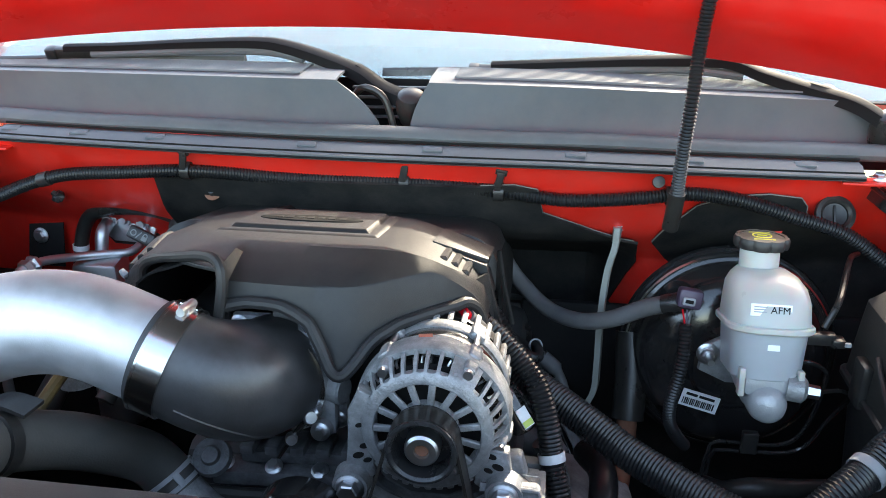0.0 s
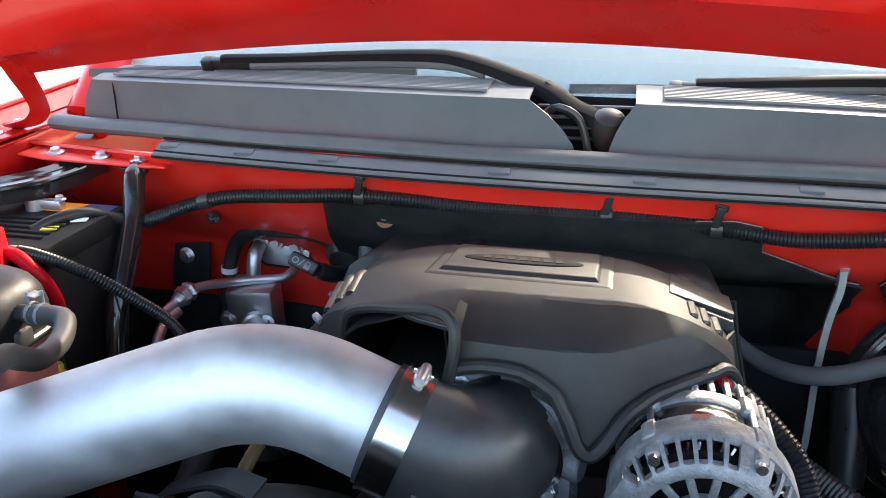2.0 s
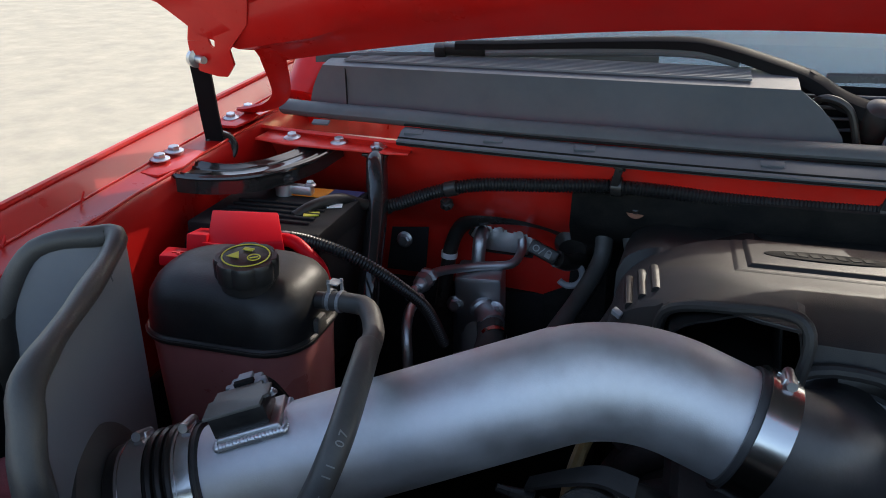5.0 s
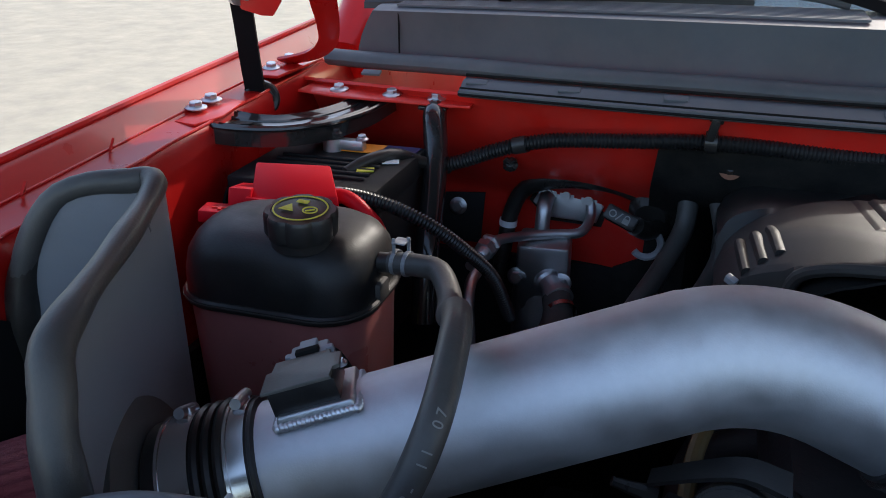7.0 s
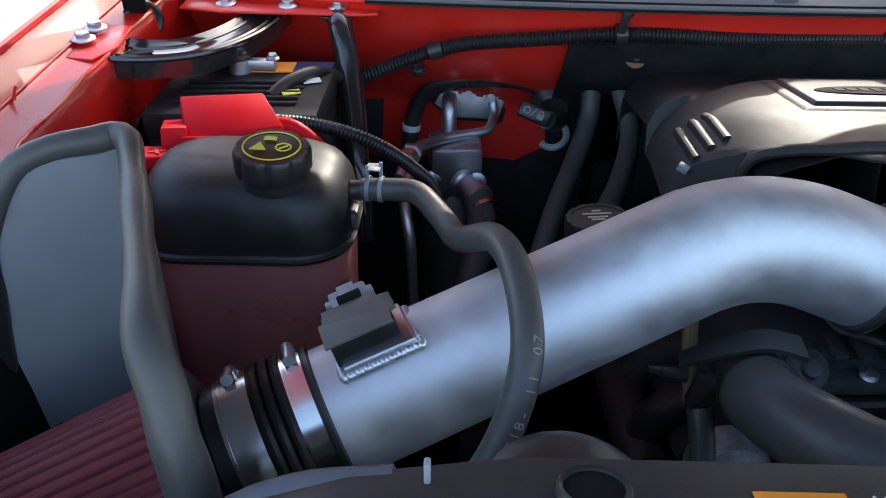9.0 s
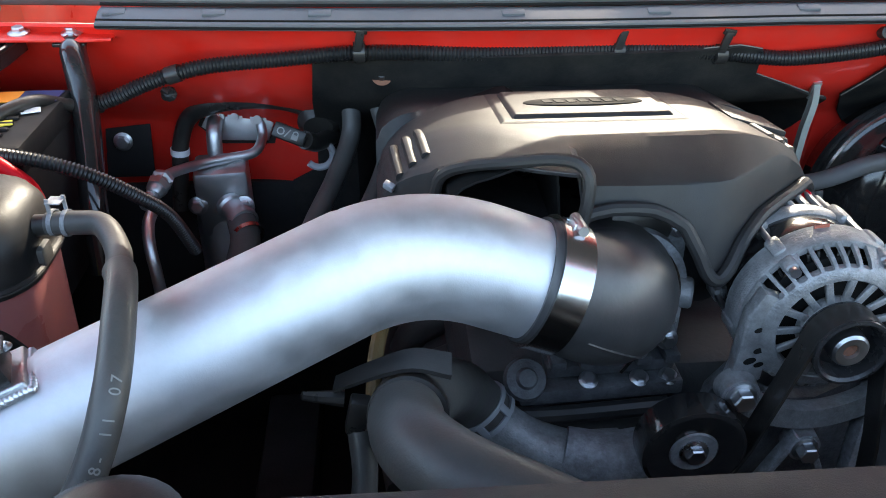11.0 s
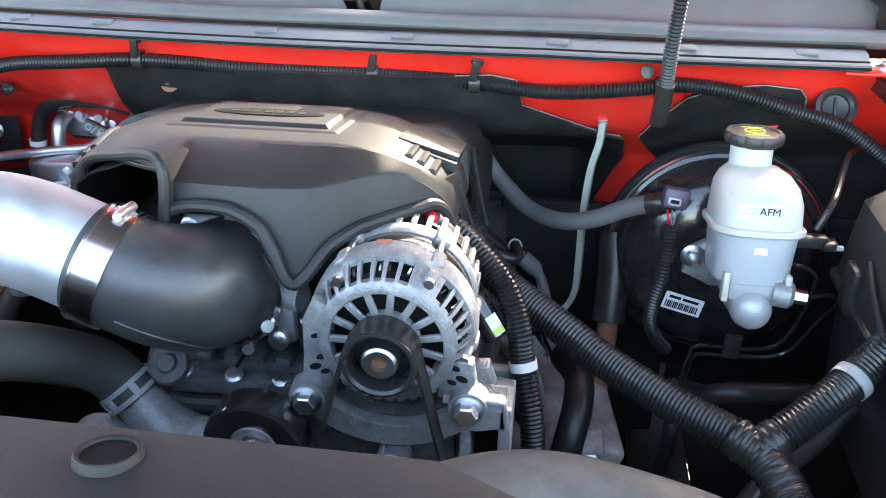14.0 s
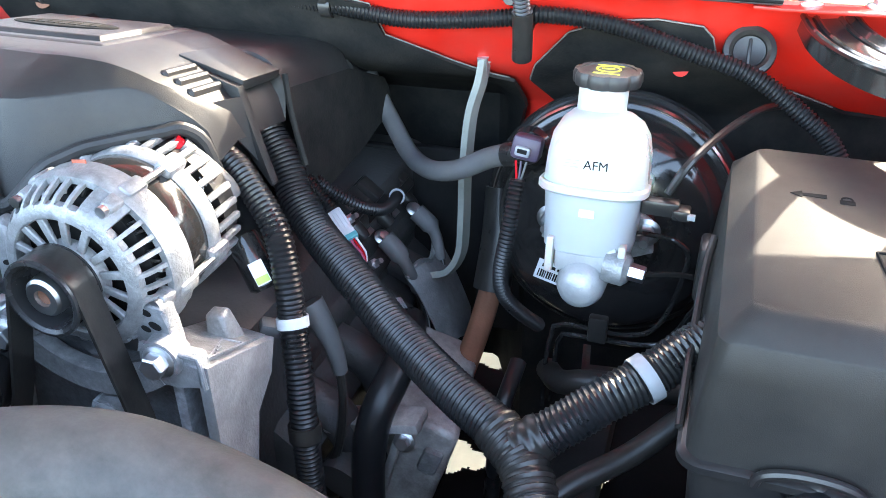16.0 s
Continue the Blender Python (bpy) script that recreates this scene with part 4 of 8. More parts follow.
for k in range(19):
    weld.append(lathe(bead, maf_m @ pose(-0.0235 + 0.0028 * k, -0.0245, -0.001 + 0.0003 * (k % 2), 60, 0, 0), 8))
for k in range(14):
    weld.append(lathe(bead, maf_m @ pose(-0.0245, -0.0225 + 0.0031 * k, -0.001, 60, 0, 0), 8))
    weld.append(lathe(bead, maf_m @ pose(0.0280, -0.0225 + 0.0031 * k, -0.001, 60, 0, 0), 8))
for w in weld:
    part("weld_ripple", w, WELD, sensor)
part("housing", box(0.043, 0.034, 0.017, 0.0012, maf_m @ pose(-0.003, -0.001, 0.0115)), PLASTIC, sensor)
part("lid", slab([(-0.0255, -0.018), (0.019, -0.018), (0.019, -0.006), (0.024, -0.006), (0.024, 0.012), (0.016, 0.012), (0.016, 0.019), (-0.021, 0.019), (-0.021, 0.006), (-0.0255, 0.006)], 0.0026, 0.0006, maf_m @ pose(-0.002, -0.001, 0.0198)), TANLID, sensor, "lid with warm reflected light in its tan colour")
part("plug", box(0.026, 0.018, 0.012, 0.002, maf_m @ pose(-0.002, 0.028, 0.0155)), CONNECT, sensor, "pale grey plug")
part("plug_collar", box(0.033, 0.006, 0.014, 0.0015, maf_m @ pose(-0.002, 0.026, 0.0145)), CONNECT, sensor)
part("plug_slot", box(0.016, 0.006, 0.006, 0.001, maf_m @ pose(-0.002, 0.0225, 0.0215)), INK_SHADE, sensor)
part("plug_latch", box(0.012, 0.012, 0.004, 0.001, maf_m @ pose(-0.002, 0.030, 0.0225)), CONNECT, sensor)
part("screw", bolt_bm((maf_m @ Vector((0.0185, 0.012, 0.012))), OUT, 0.003, 0.003), BOLT, sensor)
part("cable", sweep([maf_m @ Vector((0.0, 0.034, 0.014)), maf_m @ Vector((0.006, 0.055, 0.0)), maf_m @ Vector((0.01, 0.08, -0.05))], 0.0045, 0.006, 8), LOOM, sensor)


def clamp(name, where, direction, r, w, label, screw_dir):
    """A hose clamp: a steel band with a worm screw housing."""
    m = axis_m(where, direction)
    ob = thing(name, label, "hose clamp", where, group="hose clamps")
    part("band", lathe([(r, -w / 2), (r + 0.0012, -w / 2), (r + 0.0012, w / 2), (r, w / 2)], m, 48), STEEL, ob)
    rolled = joined(lathe([(r + 0.0003, -w / 2 - 0.001), (r + 0.0020, -w / 2 - 0.001), (r + 0.0020, -w / 2 + 0.0012), (r + 0.0003, -w / 2 + 0.0012)], m, 48))
    part("edge", rolled, STEEL, ob)
    sd = Vector(screw_dir)
    d = Vector(direction).normalized()
    sd = (sd - d * sd.dot(d)).normalized()
    t = d.cross(sd)
    sm = Matrix.Translation(Vector(where) + sd * (r + 0.0015)) @ Matrix((t, d, sd)).transposed().to_4x4()
    part("screw_housing", box(0.015, min(0.011, w * 0.6), 0.0065, 0.002, sm), BOLT, ob)
    part("screw", moved(lathe([(0, 0.014), (0.0038, 0.014), (0.0042, 0.009), (0.0042, -0.012), (0, -0.012)], None, 12), sm @ pose(0, 0, 0.0012, 0, 90, 0)), BOLT, ob)
    part("tail", box(0.012, w * 0.7, 0.001, 0, sm @ pose(-0.010, 0, -0.001, 0, -14, 0)), STEEL, ob)
    return ob


coupling = thing("filter_coupling", "ribbed black rubber coupling between filter and tube", "coupling", along(0.0))
rib = []
for k in range(3):
    c = -0.003 + 0.0075 * k
    rib += [(TR + 0.0030, c - 0.0037), (TR + 0.0066, c - 0.0026), (TR + 0.0080, c), (TR + 0.0066, c + 0.0026)]
part("sleeve", lathe([(TR + 0.001, -0.040), (TR + 0.0038, -0.038), (TR + 0.0038, -0.008)] + rib + [(TR + 0.0030, 0.0160), (TR + 0.0030, 0.0300), (TR + 0.0036, 0.0305), (TR + 0.0036, 0.0328), (TR, 0.034)], axis_m(along(0), U1), 48), RUBBER, coupling)
clamp("hose_clamp", along(-0.0175), U1, TR + 0.0042, 0.020, "polished steel hose clamp on the filter neck", (-0.15, 0.42, 0.90))
clamp("hose_clamp", along(0.0225), U1, TR + 0.0034, 0.0125, "polished steel hose clamp on the rubber coupling", (-0.10, 0.30, 0.95))

filt = thing("air_filter", "pleated maroon conical air filter behind the heat shield", "air filter", along(-0.15))
segs = 96
bm = bmesh.new()
rings = []
for h, r in ((-0.052, 0.063), (-0.10, 0.0615), (-0.15, 0.0595), (-0.20, 0.057), (-0.262, 0.054)):
    rings.append([bm.verts.new(((r + (0.0045 if k % 2 else -0.0045)) * math.cos(2 * math.pi * k / segs), (r + (0.0045 if k % 2 else -0.0045)) * math.sin(2 * math.pi * k / segs), h)) for k in range(segs)])
for a, b in zip(rings, rings[1:]):
    for k in range(segs):
        bm.faces.new((a[k], a[(k + 1) % segs], b[(k + 1) % segs], b[k]))
part("pleats", moved(bm, axis_m(along(0), U1)), COTTON, filt, "maroon pleats", 10)
part("rubber_base", lathe([(0.040, -0.040), (0.060, -0.042), (0.069, -0.046), (0.070, -0.054), (0.066, -0.058), (0.050, -0.058), (0.050, -0.042)], axis_m(along(0), U1), 48), OLDRUB, filt, "grey rubber base")
part("end_cap", lathe([(0, -0.275), (0.05, -0.275), (0.058, -0.268), (0.058, -0.258), (0, -0.258)], axis_m(along(0), U1), 48), RUBBER, filt)

shield = thing("heat_shield", "grey powder coated heat shield with a rubber edge seal", "heat shield", (-0.86, 0.5, 0.95))
BL = Vector((-0.093, -0.058, 0))             # from the corner to the fender


def back_place(u, v):
    top = interp(u, [0, 0.45, 0.65, 0.78, 0.9, 1.0], [1.217, 1.218, 1.212, 1.198, 1.176, 1.15])
    return Vector((-0.857, 0.618, 0)) + BL * u + Vector((-0.012 * max(0.0, 1 - v) * u, -0.006 * max(0.0, 1 - v) * u, lerp(0.93, top, v)))


part("back_plate", sheet(back_place, [i / 16 for i in range(17)], [i / 6 for i in range(7)], 0.0025), SHIELD, shield)


def side_place(u, v):
    top = interp(u, [0, 0.45, 0.70, 0.85, 0.93, 0.97, 1.0], [1.214, 1.209, 1.208, 1.202, 1.184, 1.162, 1.135])
    x = interp(u, [0, 0.45, 0.70, 0.85, 1.0], [-0.857, -0.814, -0.792, -0.777, -0.758])
    y = interp(u, [0, 0.45, 0.70, 0.85, 1.0], [0.618, 0.508, 0.451, 0.411, 0.381])
    return Vector((x, y, lerp(0.93, top, v)))


bm = sheet(side_place, [i / 24 for i in range(25)], [i / 24 for i in range(25)])
gone = [f for f in bm.faces if ((f.calc_center_median() - P0) - U1 * (f.calc_center_median() - P0).dot(U1)).length < 0.056]
bmesh.ops.delete(bm, geom=gone, context="FACES")
bmesh.ops.recalc_face_normals(bm, faces=bm.faces)
bmesh.ops.solidify(bm, geom=list(bm.faces), thickness=0.0025)
part("side_plate", bm, SHIELD, shield)
edge_line = [back_place(u, 1) + Vector((0, 0, 0.004)) for u in (1.0, 0.9, 0.78, 0.65, 0.45, 0.2)] + [Vector((-0.866, 0.614, 1.2215)), Vector((-0.853, 0.606, 1.2215))] + [side_place(u, 1) + Vector((0, 0, 0.004)) for u in (0.2, 0.45, 0.70, 0.85, 0.93)] + [Vector((-0.762, 0.385, 1.170)), Vector((-0.757, 0.380, 1.145)), Vector((-0.755, 0.379, 1.10)), Vector((-0.755, 0.380, 1.04))]
part("edge_seal", sweep(edge_line, lambda s: 0.0090 + 0.0006 * math.sin(s * 60) + 0.0034 * min(1.0, max(0.0, s - 0.32) / 0.06), 0.008, 16), OLDRUB, shield, "dusty rubber edge seal")
part("side_flap", sweep([back_place(0.88, 1) + Vector((-0.004, 0, -0.003)), back_place(0.97, 0.97) + Vector((-0.003, 0, 0)), back_place(1.03, 0.86), back_place(1.06, 0.6), back_place(1.06, 0.0)], lambda s: 0.0092 + 0.004 * min(1.0, s / 0.05), 0.006, 14), RUBBER, shield, "black rubber side flap")
# elbow and throttle
E0 = P1 + U2 * 0.092
EA, EC, EB = P1 + U2 * 0.098, Vector((-0.2575, 0.613, 1.0885)), Vector((-0.2545, 0.692, 1.0735))
elbow_line = [E0] + [(1 - t) ** 2 * EA + 2 * t * (1 - t) * EC + t * t * EB for t in [k / 10 for k in range(11)]]
elbow = thing("intake_elbow", "black rubber intake elbow with a moulded seam", "rubber elbow", (-0.25, 0.63, 1.03))
part("body", sweep(elbow_line, lambda s: TR + 0.0028 + 0.0065 * min(1.0, max(0.0, s - 0.032) / 0.05), 0.006, 40), ELBOW, elbow)
mid_line = curve_points(elbow_line, 0.006)
seam_line, run = [], 0.0
for i in range(1, len(mid_line) - 1):
    run += (mid_line[i] - mid_line[i - 1]).length
    if 0.030 < run < 0.115:
        d = (mid_line[i + 1] - mid_line[i - 1]).normalized()
        away = Vector((-0.10, -0.96, -0.16))
        away = (away - d * away.dot(d)).normalized()
        seam_line.append(mid_line[i] + away * (TR + 0.0028 + 0.0065 * min(1.0, max(0.0, run - 0.032) / 0.05)))
part("seam", sweep(seam_line, 0.0011, 0.005, 6), ELBOW, elbow, "moulded seam")
clamp("hose_clamp", P1 + U2 * 0.1085, U2, TR + 0.0042, 0.023, "wide polished steel clamp on the rubber elbow", (0.10, 0.10, 1.0))
throttle = thing("throttle_body", "cast aluminium throttle body behind the rubber elbow", "throttle body", (-0.243, 0.70, 1.07))
tm = axis_m((-0.243, 0.70, 1.070), (0, -1, 0.05))
part("flange", box(0.112, 0.112, 0.012, 0.004, tm), DIRTYCAST, throttle)
part("barrel", lathe([(0.050, 0), (0.054, 0.004), (0.054, 0.022), (0.048, 0.022)], tm, 40), DIRTYCAST, throttle)
part("port", lathe([(0.006, 0), (0.013, 0), (0.0135, 0.022), (0.012, 0.024), (0.006, 0.024)], axis_m((-0.207, 0.682, 1.0655), (0.93, -0.3, 0)), 20), PALECAST, throttle, "stubby cast port")
part("motor_housing", lathe([(0, 0), (0.024, 0), (0.024, 0.05), (0.018, 0.055), (0, 0.055)], axis_m((-0.255, 0.715, 1.122), (1, 0, 0)), 24), PLASTIC, throttle)
part("side_lug", joined(box(0.022, 0.014, 0.040, 0.004, pose(-0.203, 0.676, 1.040)), lathe([(0, 0.0), (0.0105, 0.0), (0.0095, 0.010), (0, 0.010)], axis_m((-0.205, 0.670, 1.028), (0, -1, 0.1)), 20)), PALECAST, throttle, "pale cast lug")
bolt((-0.205, 0.660, 1.029), (0, -1, 0.1), 0.0062, 0.006, throttle)
for bx, bz in ((0.047, 0.047), (-0.047, 0.047), (0.047, -0.047), (-0.047, -0.047)):
    bolt(tm @ Vector((bx, bz, 0.006)), (0, -1, 0.05), 0.006, 0.006, throttle)
cl = thing("hose_clamp", "small worm drive clamp hanging below the elbow", "hose clamp", (-0.185, 0.655, 1.03), group="hose clamps")
part("band", lathe([(0.0545, -0.006), (0.0557, -0.006), (0.0557, 0.006), (0.0545, 0.006)], axis_m((-0.2545, 0.672, 1.073), (0.06, 1, -0.06)), 40), STEEL, cl)
part("screw", lathe([(0, 0.007), (0.0055, 0.007), (0.0068, 0.004), (0.0068, -0.004), (0.0035, -0.005), (0.0035, -0.012), (0, -0.012)], axis_m((-0.2130, 0.655, 1.048), (0.5, -0.8, 0.3)), 14), BOLT, cl, "zinc worm screw")
part("screw_thread", corrugated([(-0.214, 0.657, 1.046), (-0.203, 0.656, 1.055)], 0.0042, 0.0020), BOLT, cl)
part("band_end", sweep([(-0.218, 0.656, 1.041), (-0.226, 0.655, 1.030), (-0.232, 0.655, 1.022)], 0.0028, 0.005, 8), STEEL, cl)
part("band_nut", lathe([(0, 0.005), (0.0050, 0.005), (0.0058, 0.002), (0.0058, -0.004), (0, -0.004)], axis_m((-0.2305, 0.652, 1.024), (0.3, -0.9, 0.2)), 12), BOLT, cl)
part("band_tail", box(0.0032, 0.0012, 0.018, 0, pose(-0.2395, 0.652, 1.009, 0, 32, 0)), STEEL, cl)

# ---- alternator, bracket, belt and pulleys ----
AX, AZ = -0.096, 1.073
alt = thing("alternator", "cast aluminium alternator with slotted housing and a belt pulley", "alternator", (AX, 0.66, 1.0))


def ay(y, m=None):
    """A pose on the alternator's axis whose z looks to the front."""
    return axis_m((AX, y, AZ), (0, -1, 0))


part("stator", lathe([(0, 0.0), (0.058, 0.0), (0.0605, 0.004), (0.0605, 0.034), (0.058, 0.038), (0, 0.038)], ay(0.690), 56), GLOSSY, alt, "dark laminated stator ring")
part("winding", lathe([(0.030, 0), (0.050, 0.002), (0.058, 0.008), (0.058, 0.026), (0.050, 0.032), (0.03, 0.032), (0.030, 0)], ay(0.668), 64), COPPER, alt, "copper winding darkened for the shade inside the housing")
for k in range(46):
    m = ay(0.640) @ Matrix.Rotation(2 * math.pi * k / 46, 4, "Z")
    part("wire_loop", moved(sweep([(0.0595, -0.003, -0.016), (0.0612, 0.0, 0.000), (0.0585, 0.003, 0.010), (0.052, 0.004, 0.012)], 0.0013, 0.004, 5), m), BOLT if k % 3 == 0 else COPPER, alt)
# black core added to paint the shade behind the slots
part("shade_core", lathe([(0, 0), (0.0545, 0), (0.0545, 0.036), (0.048, 0.040), (0, 0.040)], ay(0.662), 40), INK_SHADE, alt)
F = 0.609                                    # the front face of the housing
part("face_ring", lathe([(0.0455, -0.001), (0.0455, 0.0025), (0.0465, 0.0035), (0.0520, 0.0030), (0.0555, 0.0005), (0.0560, -0.005), (0.0545, -0.007), (0.0455, -0.005), (0.0455, -0.001)], ay(F), 64), CAST, alt, "cast front ring")
part("hub_ring", lathe([(0.010, -0.006), (0.010, 0.008), (0.022, 0.008), (0.0255, 0.004), (0.027, -0.002), (0.027, -0.006), (0.010, -0.006)], ay(F), 48), CAST, alt)
part("rear_rim", lathe([(0.062, -0.006), (0.0675, -0.006), (0.0690, -0.002), (0.0690, 0.006), (0.0685, 0.014), (0.0672, 0.017), (0.062, 0.017), (0.062, -0.006)], ay(F + 0.037), 64), CAST, alt)
for k in range(15):
    m = ay(F) @ Matrix.Rotation(2 * math.pi * (k + 0.5) / 15, 4, "Z")
    part("spoke", tapered((0.0046, 0.006), (0.0030, 0.006), 0.022, 0.0010, m @ pose(0.0460, 0, 0.0005, 0, -90, 0)), CAST, alt)
HOUSING = [(0.0450, -0.002), (0.0455, 0.0022), (0.0480, 0.0032), (0.0515, 0.0030), (0.0540, 0.0018), (0.0560, 0.0003), (0.0580, -0.0022), (0.0605, -0.0062), (0.0625, -0.0108), (0.0643, -0.0152), (0.0657, -0.0192), (0.0672, -0.0245), (0.0684, -0.0310), (0.0690, -0.0370), (0.0690, -0.0420)]
SLOTS = [-16, -6, 4, 14, 24, 34, 44, 76, 86, 96, 106, 116, 126.5, 137, 147]
bm = bmesh.new()
grid = [[bm.verts.new((r * math.cos(radians(1.5 * i)), r * math.sin(radians(1.5 * i)), z)) for r, z in HOUSING] for i in range(240)]
for i in range(240):
    deg = 1.5 * i + 0.75
    off = min(abs((deg - q + 180) % 360 - 180) for q in SLOTS)
    for j in range(len(HOUSING) - 1):
        if 208 < deg < 332 and j > 5:
            continue
        if off < 3.3 and (5 <= j <= 10 if off > 2.2 else 4 <= j <= 11):
            continue
        if abs(deg - 58) < 3.2 and 8 <= j <= 10:
            continue
        bm.faces.new((grid[i][j], grid[(i + 1) % 240][j], grid[(i + 1) % 240][j + 1], grid[i][j + 1]))
bmesh.ops.delete(bm, geom=[v for v in bm.verts if not v.link_faces], context="VERTS")
bmesh.ops.recalc_face_normals(bm, faces=bm.faces)
bmesh.ops.solidify(bm, geom=list(bm.faces), thickness=0.0034)
part("front_housing", moved(bm, ay(F)), CAST, alt, "slotted cast front housing")
# rear housing with its own fins, and the black cap
part("rear_band", lathe([(0.056, 0.0), (0.0620, 0.0), (0.0630, 0.004), (0.0630, 0.012), (0.0610, 0.015), (0.056, 0.015), (0.056, 0.0)], ay(0.698), 56), CAST, alt)
part("rear_cap", lathe([(0, -0.014), (0.045, -0.014), (0.054, -0.008), (0.058, 0.004), (0.058, 0.016), (0, 0.016)], ay(0.728), 48), PLASTIC, alt, "black rear cap")
for k in range(30):
    m = ay(0.699) @ Matrix.Rotation(2 * math.pi * k / 30, 4, "Z")
    part("fin", box(0.0050, 0.0055, 0.030, 0.0014, m @ pose(0.0605, 0, -0.013)), CAST, alt)
# bosses with the through bolts between front and rear housing
for a in (58, 128, -14, 194):
    m = ay(F) @ Matrix.Rotation(radians(a), 4, "Z")
    part("boss", joined(tapered((0.013, 0.013), (0.009, 0.010), 0.014, 0.003, m @ pose(0.0620, 0, -0.022)), box(0.010, 0.013, 0.022, 0.004, m @ pose(0.0665, 0, -0.036))), CAST, alt, "bolt boss")
    part("boss", box(0.011, 0.015, 0.024, 0.004, m @ pose(0.0625, 0, -0.082)), CAST, alt, "bolt boss")
    part("through_bolt", lathe([(0, 0.0025), (0.0042, 0.0025), (0.0042, -0.002), (0, -0.002)], m @ pose(0.0625, 0, -0.006), 10), BOLT, alt)
    part("bolt_shank", lathe([(0, 0), (0.0028, 0), (0.0028, -0.05), (0, -0.05)], m @ pose(0.0650, 0, -0.04), 10), BOLT, alt)
# solid shoulders that reach down to the mounting ears
for sx in (-1, 1):
    pts = [(sx * 0.0440, 0.028), (sx * 0.0590, 0.034), (sx * 0.0690, 0.012), (sx * 0.0700, -0.030), (sx * 0.074, -0.052), (sx * 0.058, -0.062), (sx * 0.046, -0.050), (sx * 0.046, -0.02)]
    if sx < 0:
        pts = pts[::-1]
    else:
        pts = [(0.0440, -0.014), (0.0690, -0.016), (0.0700, -0.030), (0.074, -0.052), (0.058, -0.062), (0.040, -0.050)]
    part("shoulder", slab(pts, 0.014, 0.003, ay(F + 0.015)), CAST, alt, "cast shoulder")
    for hx, hz, hr in ((0.0545, -0.020, 0.0022), (0.0600, -0.030, 0.0026), (0.0520, -0.034, 0.0020), (0.0585, 0.000, 0.0018)):
        if sx > 0 and hz > -0.018:
            continue
        # flat black ovals paint the shade of the drain slots
        part("drain_hole", lathe([(0, 0), (hr, 0), (hr, 0.0006), (0, 0.0006)], ay(F + 0.0006) @ pose(sx * hx, hz, 0, 0, 0, sx * -20), 16, (2.0, 1.15)), INK_SHADE, alt)
for k in range(13):
    m = ay(F) @ Matrix.Rotation(radians(212 + 116 * k / 12), 4, "Z")
    part("tooth", box(0.010, 0.0062, 0.008, 0.0015, m @ pose(0.0560, 0, -0.006)), CAST, alt)
part("lower_rim", sweep([ay(F) @ Vector((0.0485 * math.cos(radians(a)), 0.0485 * math.sin(radians(a)), -0.004)) for a in range(205, 336, 10)], 0.0058, 0.006, 8), CAST, alt)
part("label", box(0.012, 0.0035, 0.0008, 0, ay(F + 0.040) @ Matrix.Rotation(radians(96), 4, "Z") @ pose(0.0698, 0, 0.002, 90, 0, 90) @ pose(0, 0, 0, 90, 0, 0)), REDMARK, alt, "faded red paint mark")
part("shaft_nut", lathe([(0.0058, -0.002), (0.0064, 0.0035), (0.0122, 0.0040), (0.0142, 0.002), (0.0148, -0.002), (0.0148, -0.016), (0.0058, -0.016)], ay(0.582), 32), ALPIPE, alt, "zinc shaft nut")
part("shaft_end", lathe([(0, 0), (0.0058, 0), (0.0058, 0.0008), (0, 0.0008)], ay(0.582), 20), RUST, alt, "rusty shaft end")
pulley_prof = [(0.010, -0.006), (0.0225, -0.006), (0.0238, 0.000), (0.0245, 0.010), (0.0268, 0.012), (0.0292, 0.0115), (0.0298, 0.009)]
for k in range(6):
    pulley_prof += [(0.0280, 0.0075 - 0.0032 * k), (0.0262, 0.0058 - 0.0032 * k), (0.0280, 0.0042 - 0.0032 * k)]
pulley_prof += [(0.0298, -0.0125), (0.0298, -0.014), (0.012, -0.014)]
part("pulley", lathe(pulley_prof, ay(0.588), 56), PULLEY, alt, "black ribbed pulley")
part("cable_boot", sweep([(-0.0775, 0.724, 1.125), (-0.066, 0.730, 1.110), (-0.053, 0.738, 1.090), (-0.050, 0.740, 1.080)], 0.0095, 0.006, 14), BOOT, alt, "grey rubber cable boot")
part("cable_mark", sweep([(-0.0815, 0.722, 1.130), (-0.0765, 0.7245, 1.124)], 0.0072, 0.003, 12), REDPL, alt, "red cable sleeve")
lettering("JX", 0.012, Matrix.Translation((-0.050, 0.7135, 1.105)) @ pose(0, 0, 0, 60, 0, 55), PALEINK, alt)

bracket = thing("alternator_bracket", "dirty cast aluminium alternator bracket with three bolts", "bracket", (AX, 0.65, 0.9))
plate = [(-0.080, -0.072), (-0.060, -0.045), (-0.045, -0.072), (-0.02, -0.086), (0.015, -0.086), (0.042, -0.070), (0.050, -0.060), (0.052, -0.085), (0.056, -0.19), (-0.10, -0.19)]
# the shade of the recess is put into a darker casting
part("plate", slab(plate, 0.014, 0.002, axis_m((AX, 0.638, AZ), (0, -1, 0))), RAILCAST, bracket, "web in darker casting for the shade of the recess")
arc = [(-0.066 + 0, -0.060)] + [(0.088 * math.sin(radians(a)), -0.002 - 0.088 * math.cos(radians(a))) for a in range(-40, 41, 10)]
part("arc_web", sweep([(AX + x, 0.610, AZ + z) for x, z in arc[1:]], 0.011, 0.01, 6, shape=[(-0.6, -0.9), (0.6, -0.9), (0.6, 0.9), (-0.6, 0.9)]), CAST, bracket, "curved web")
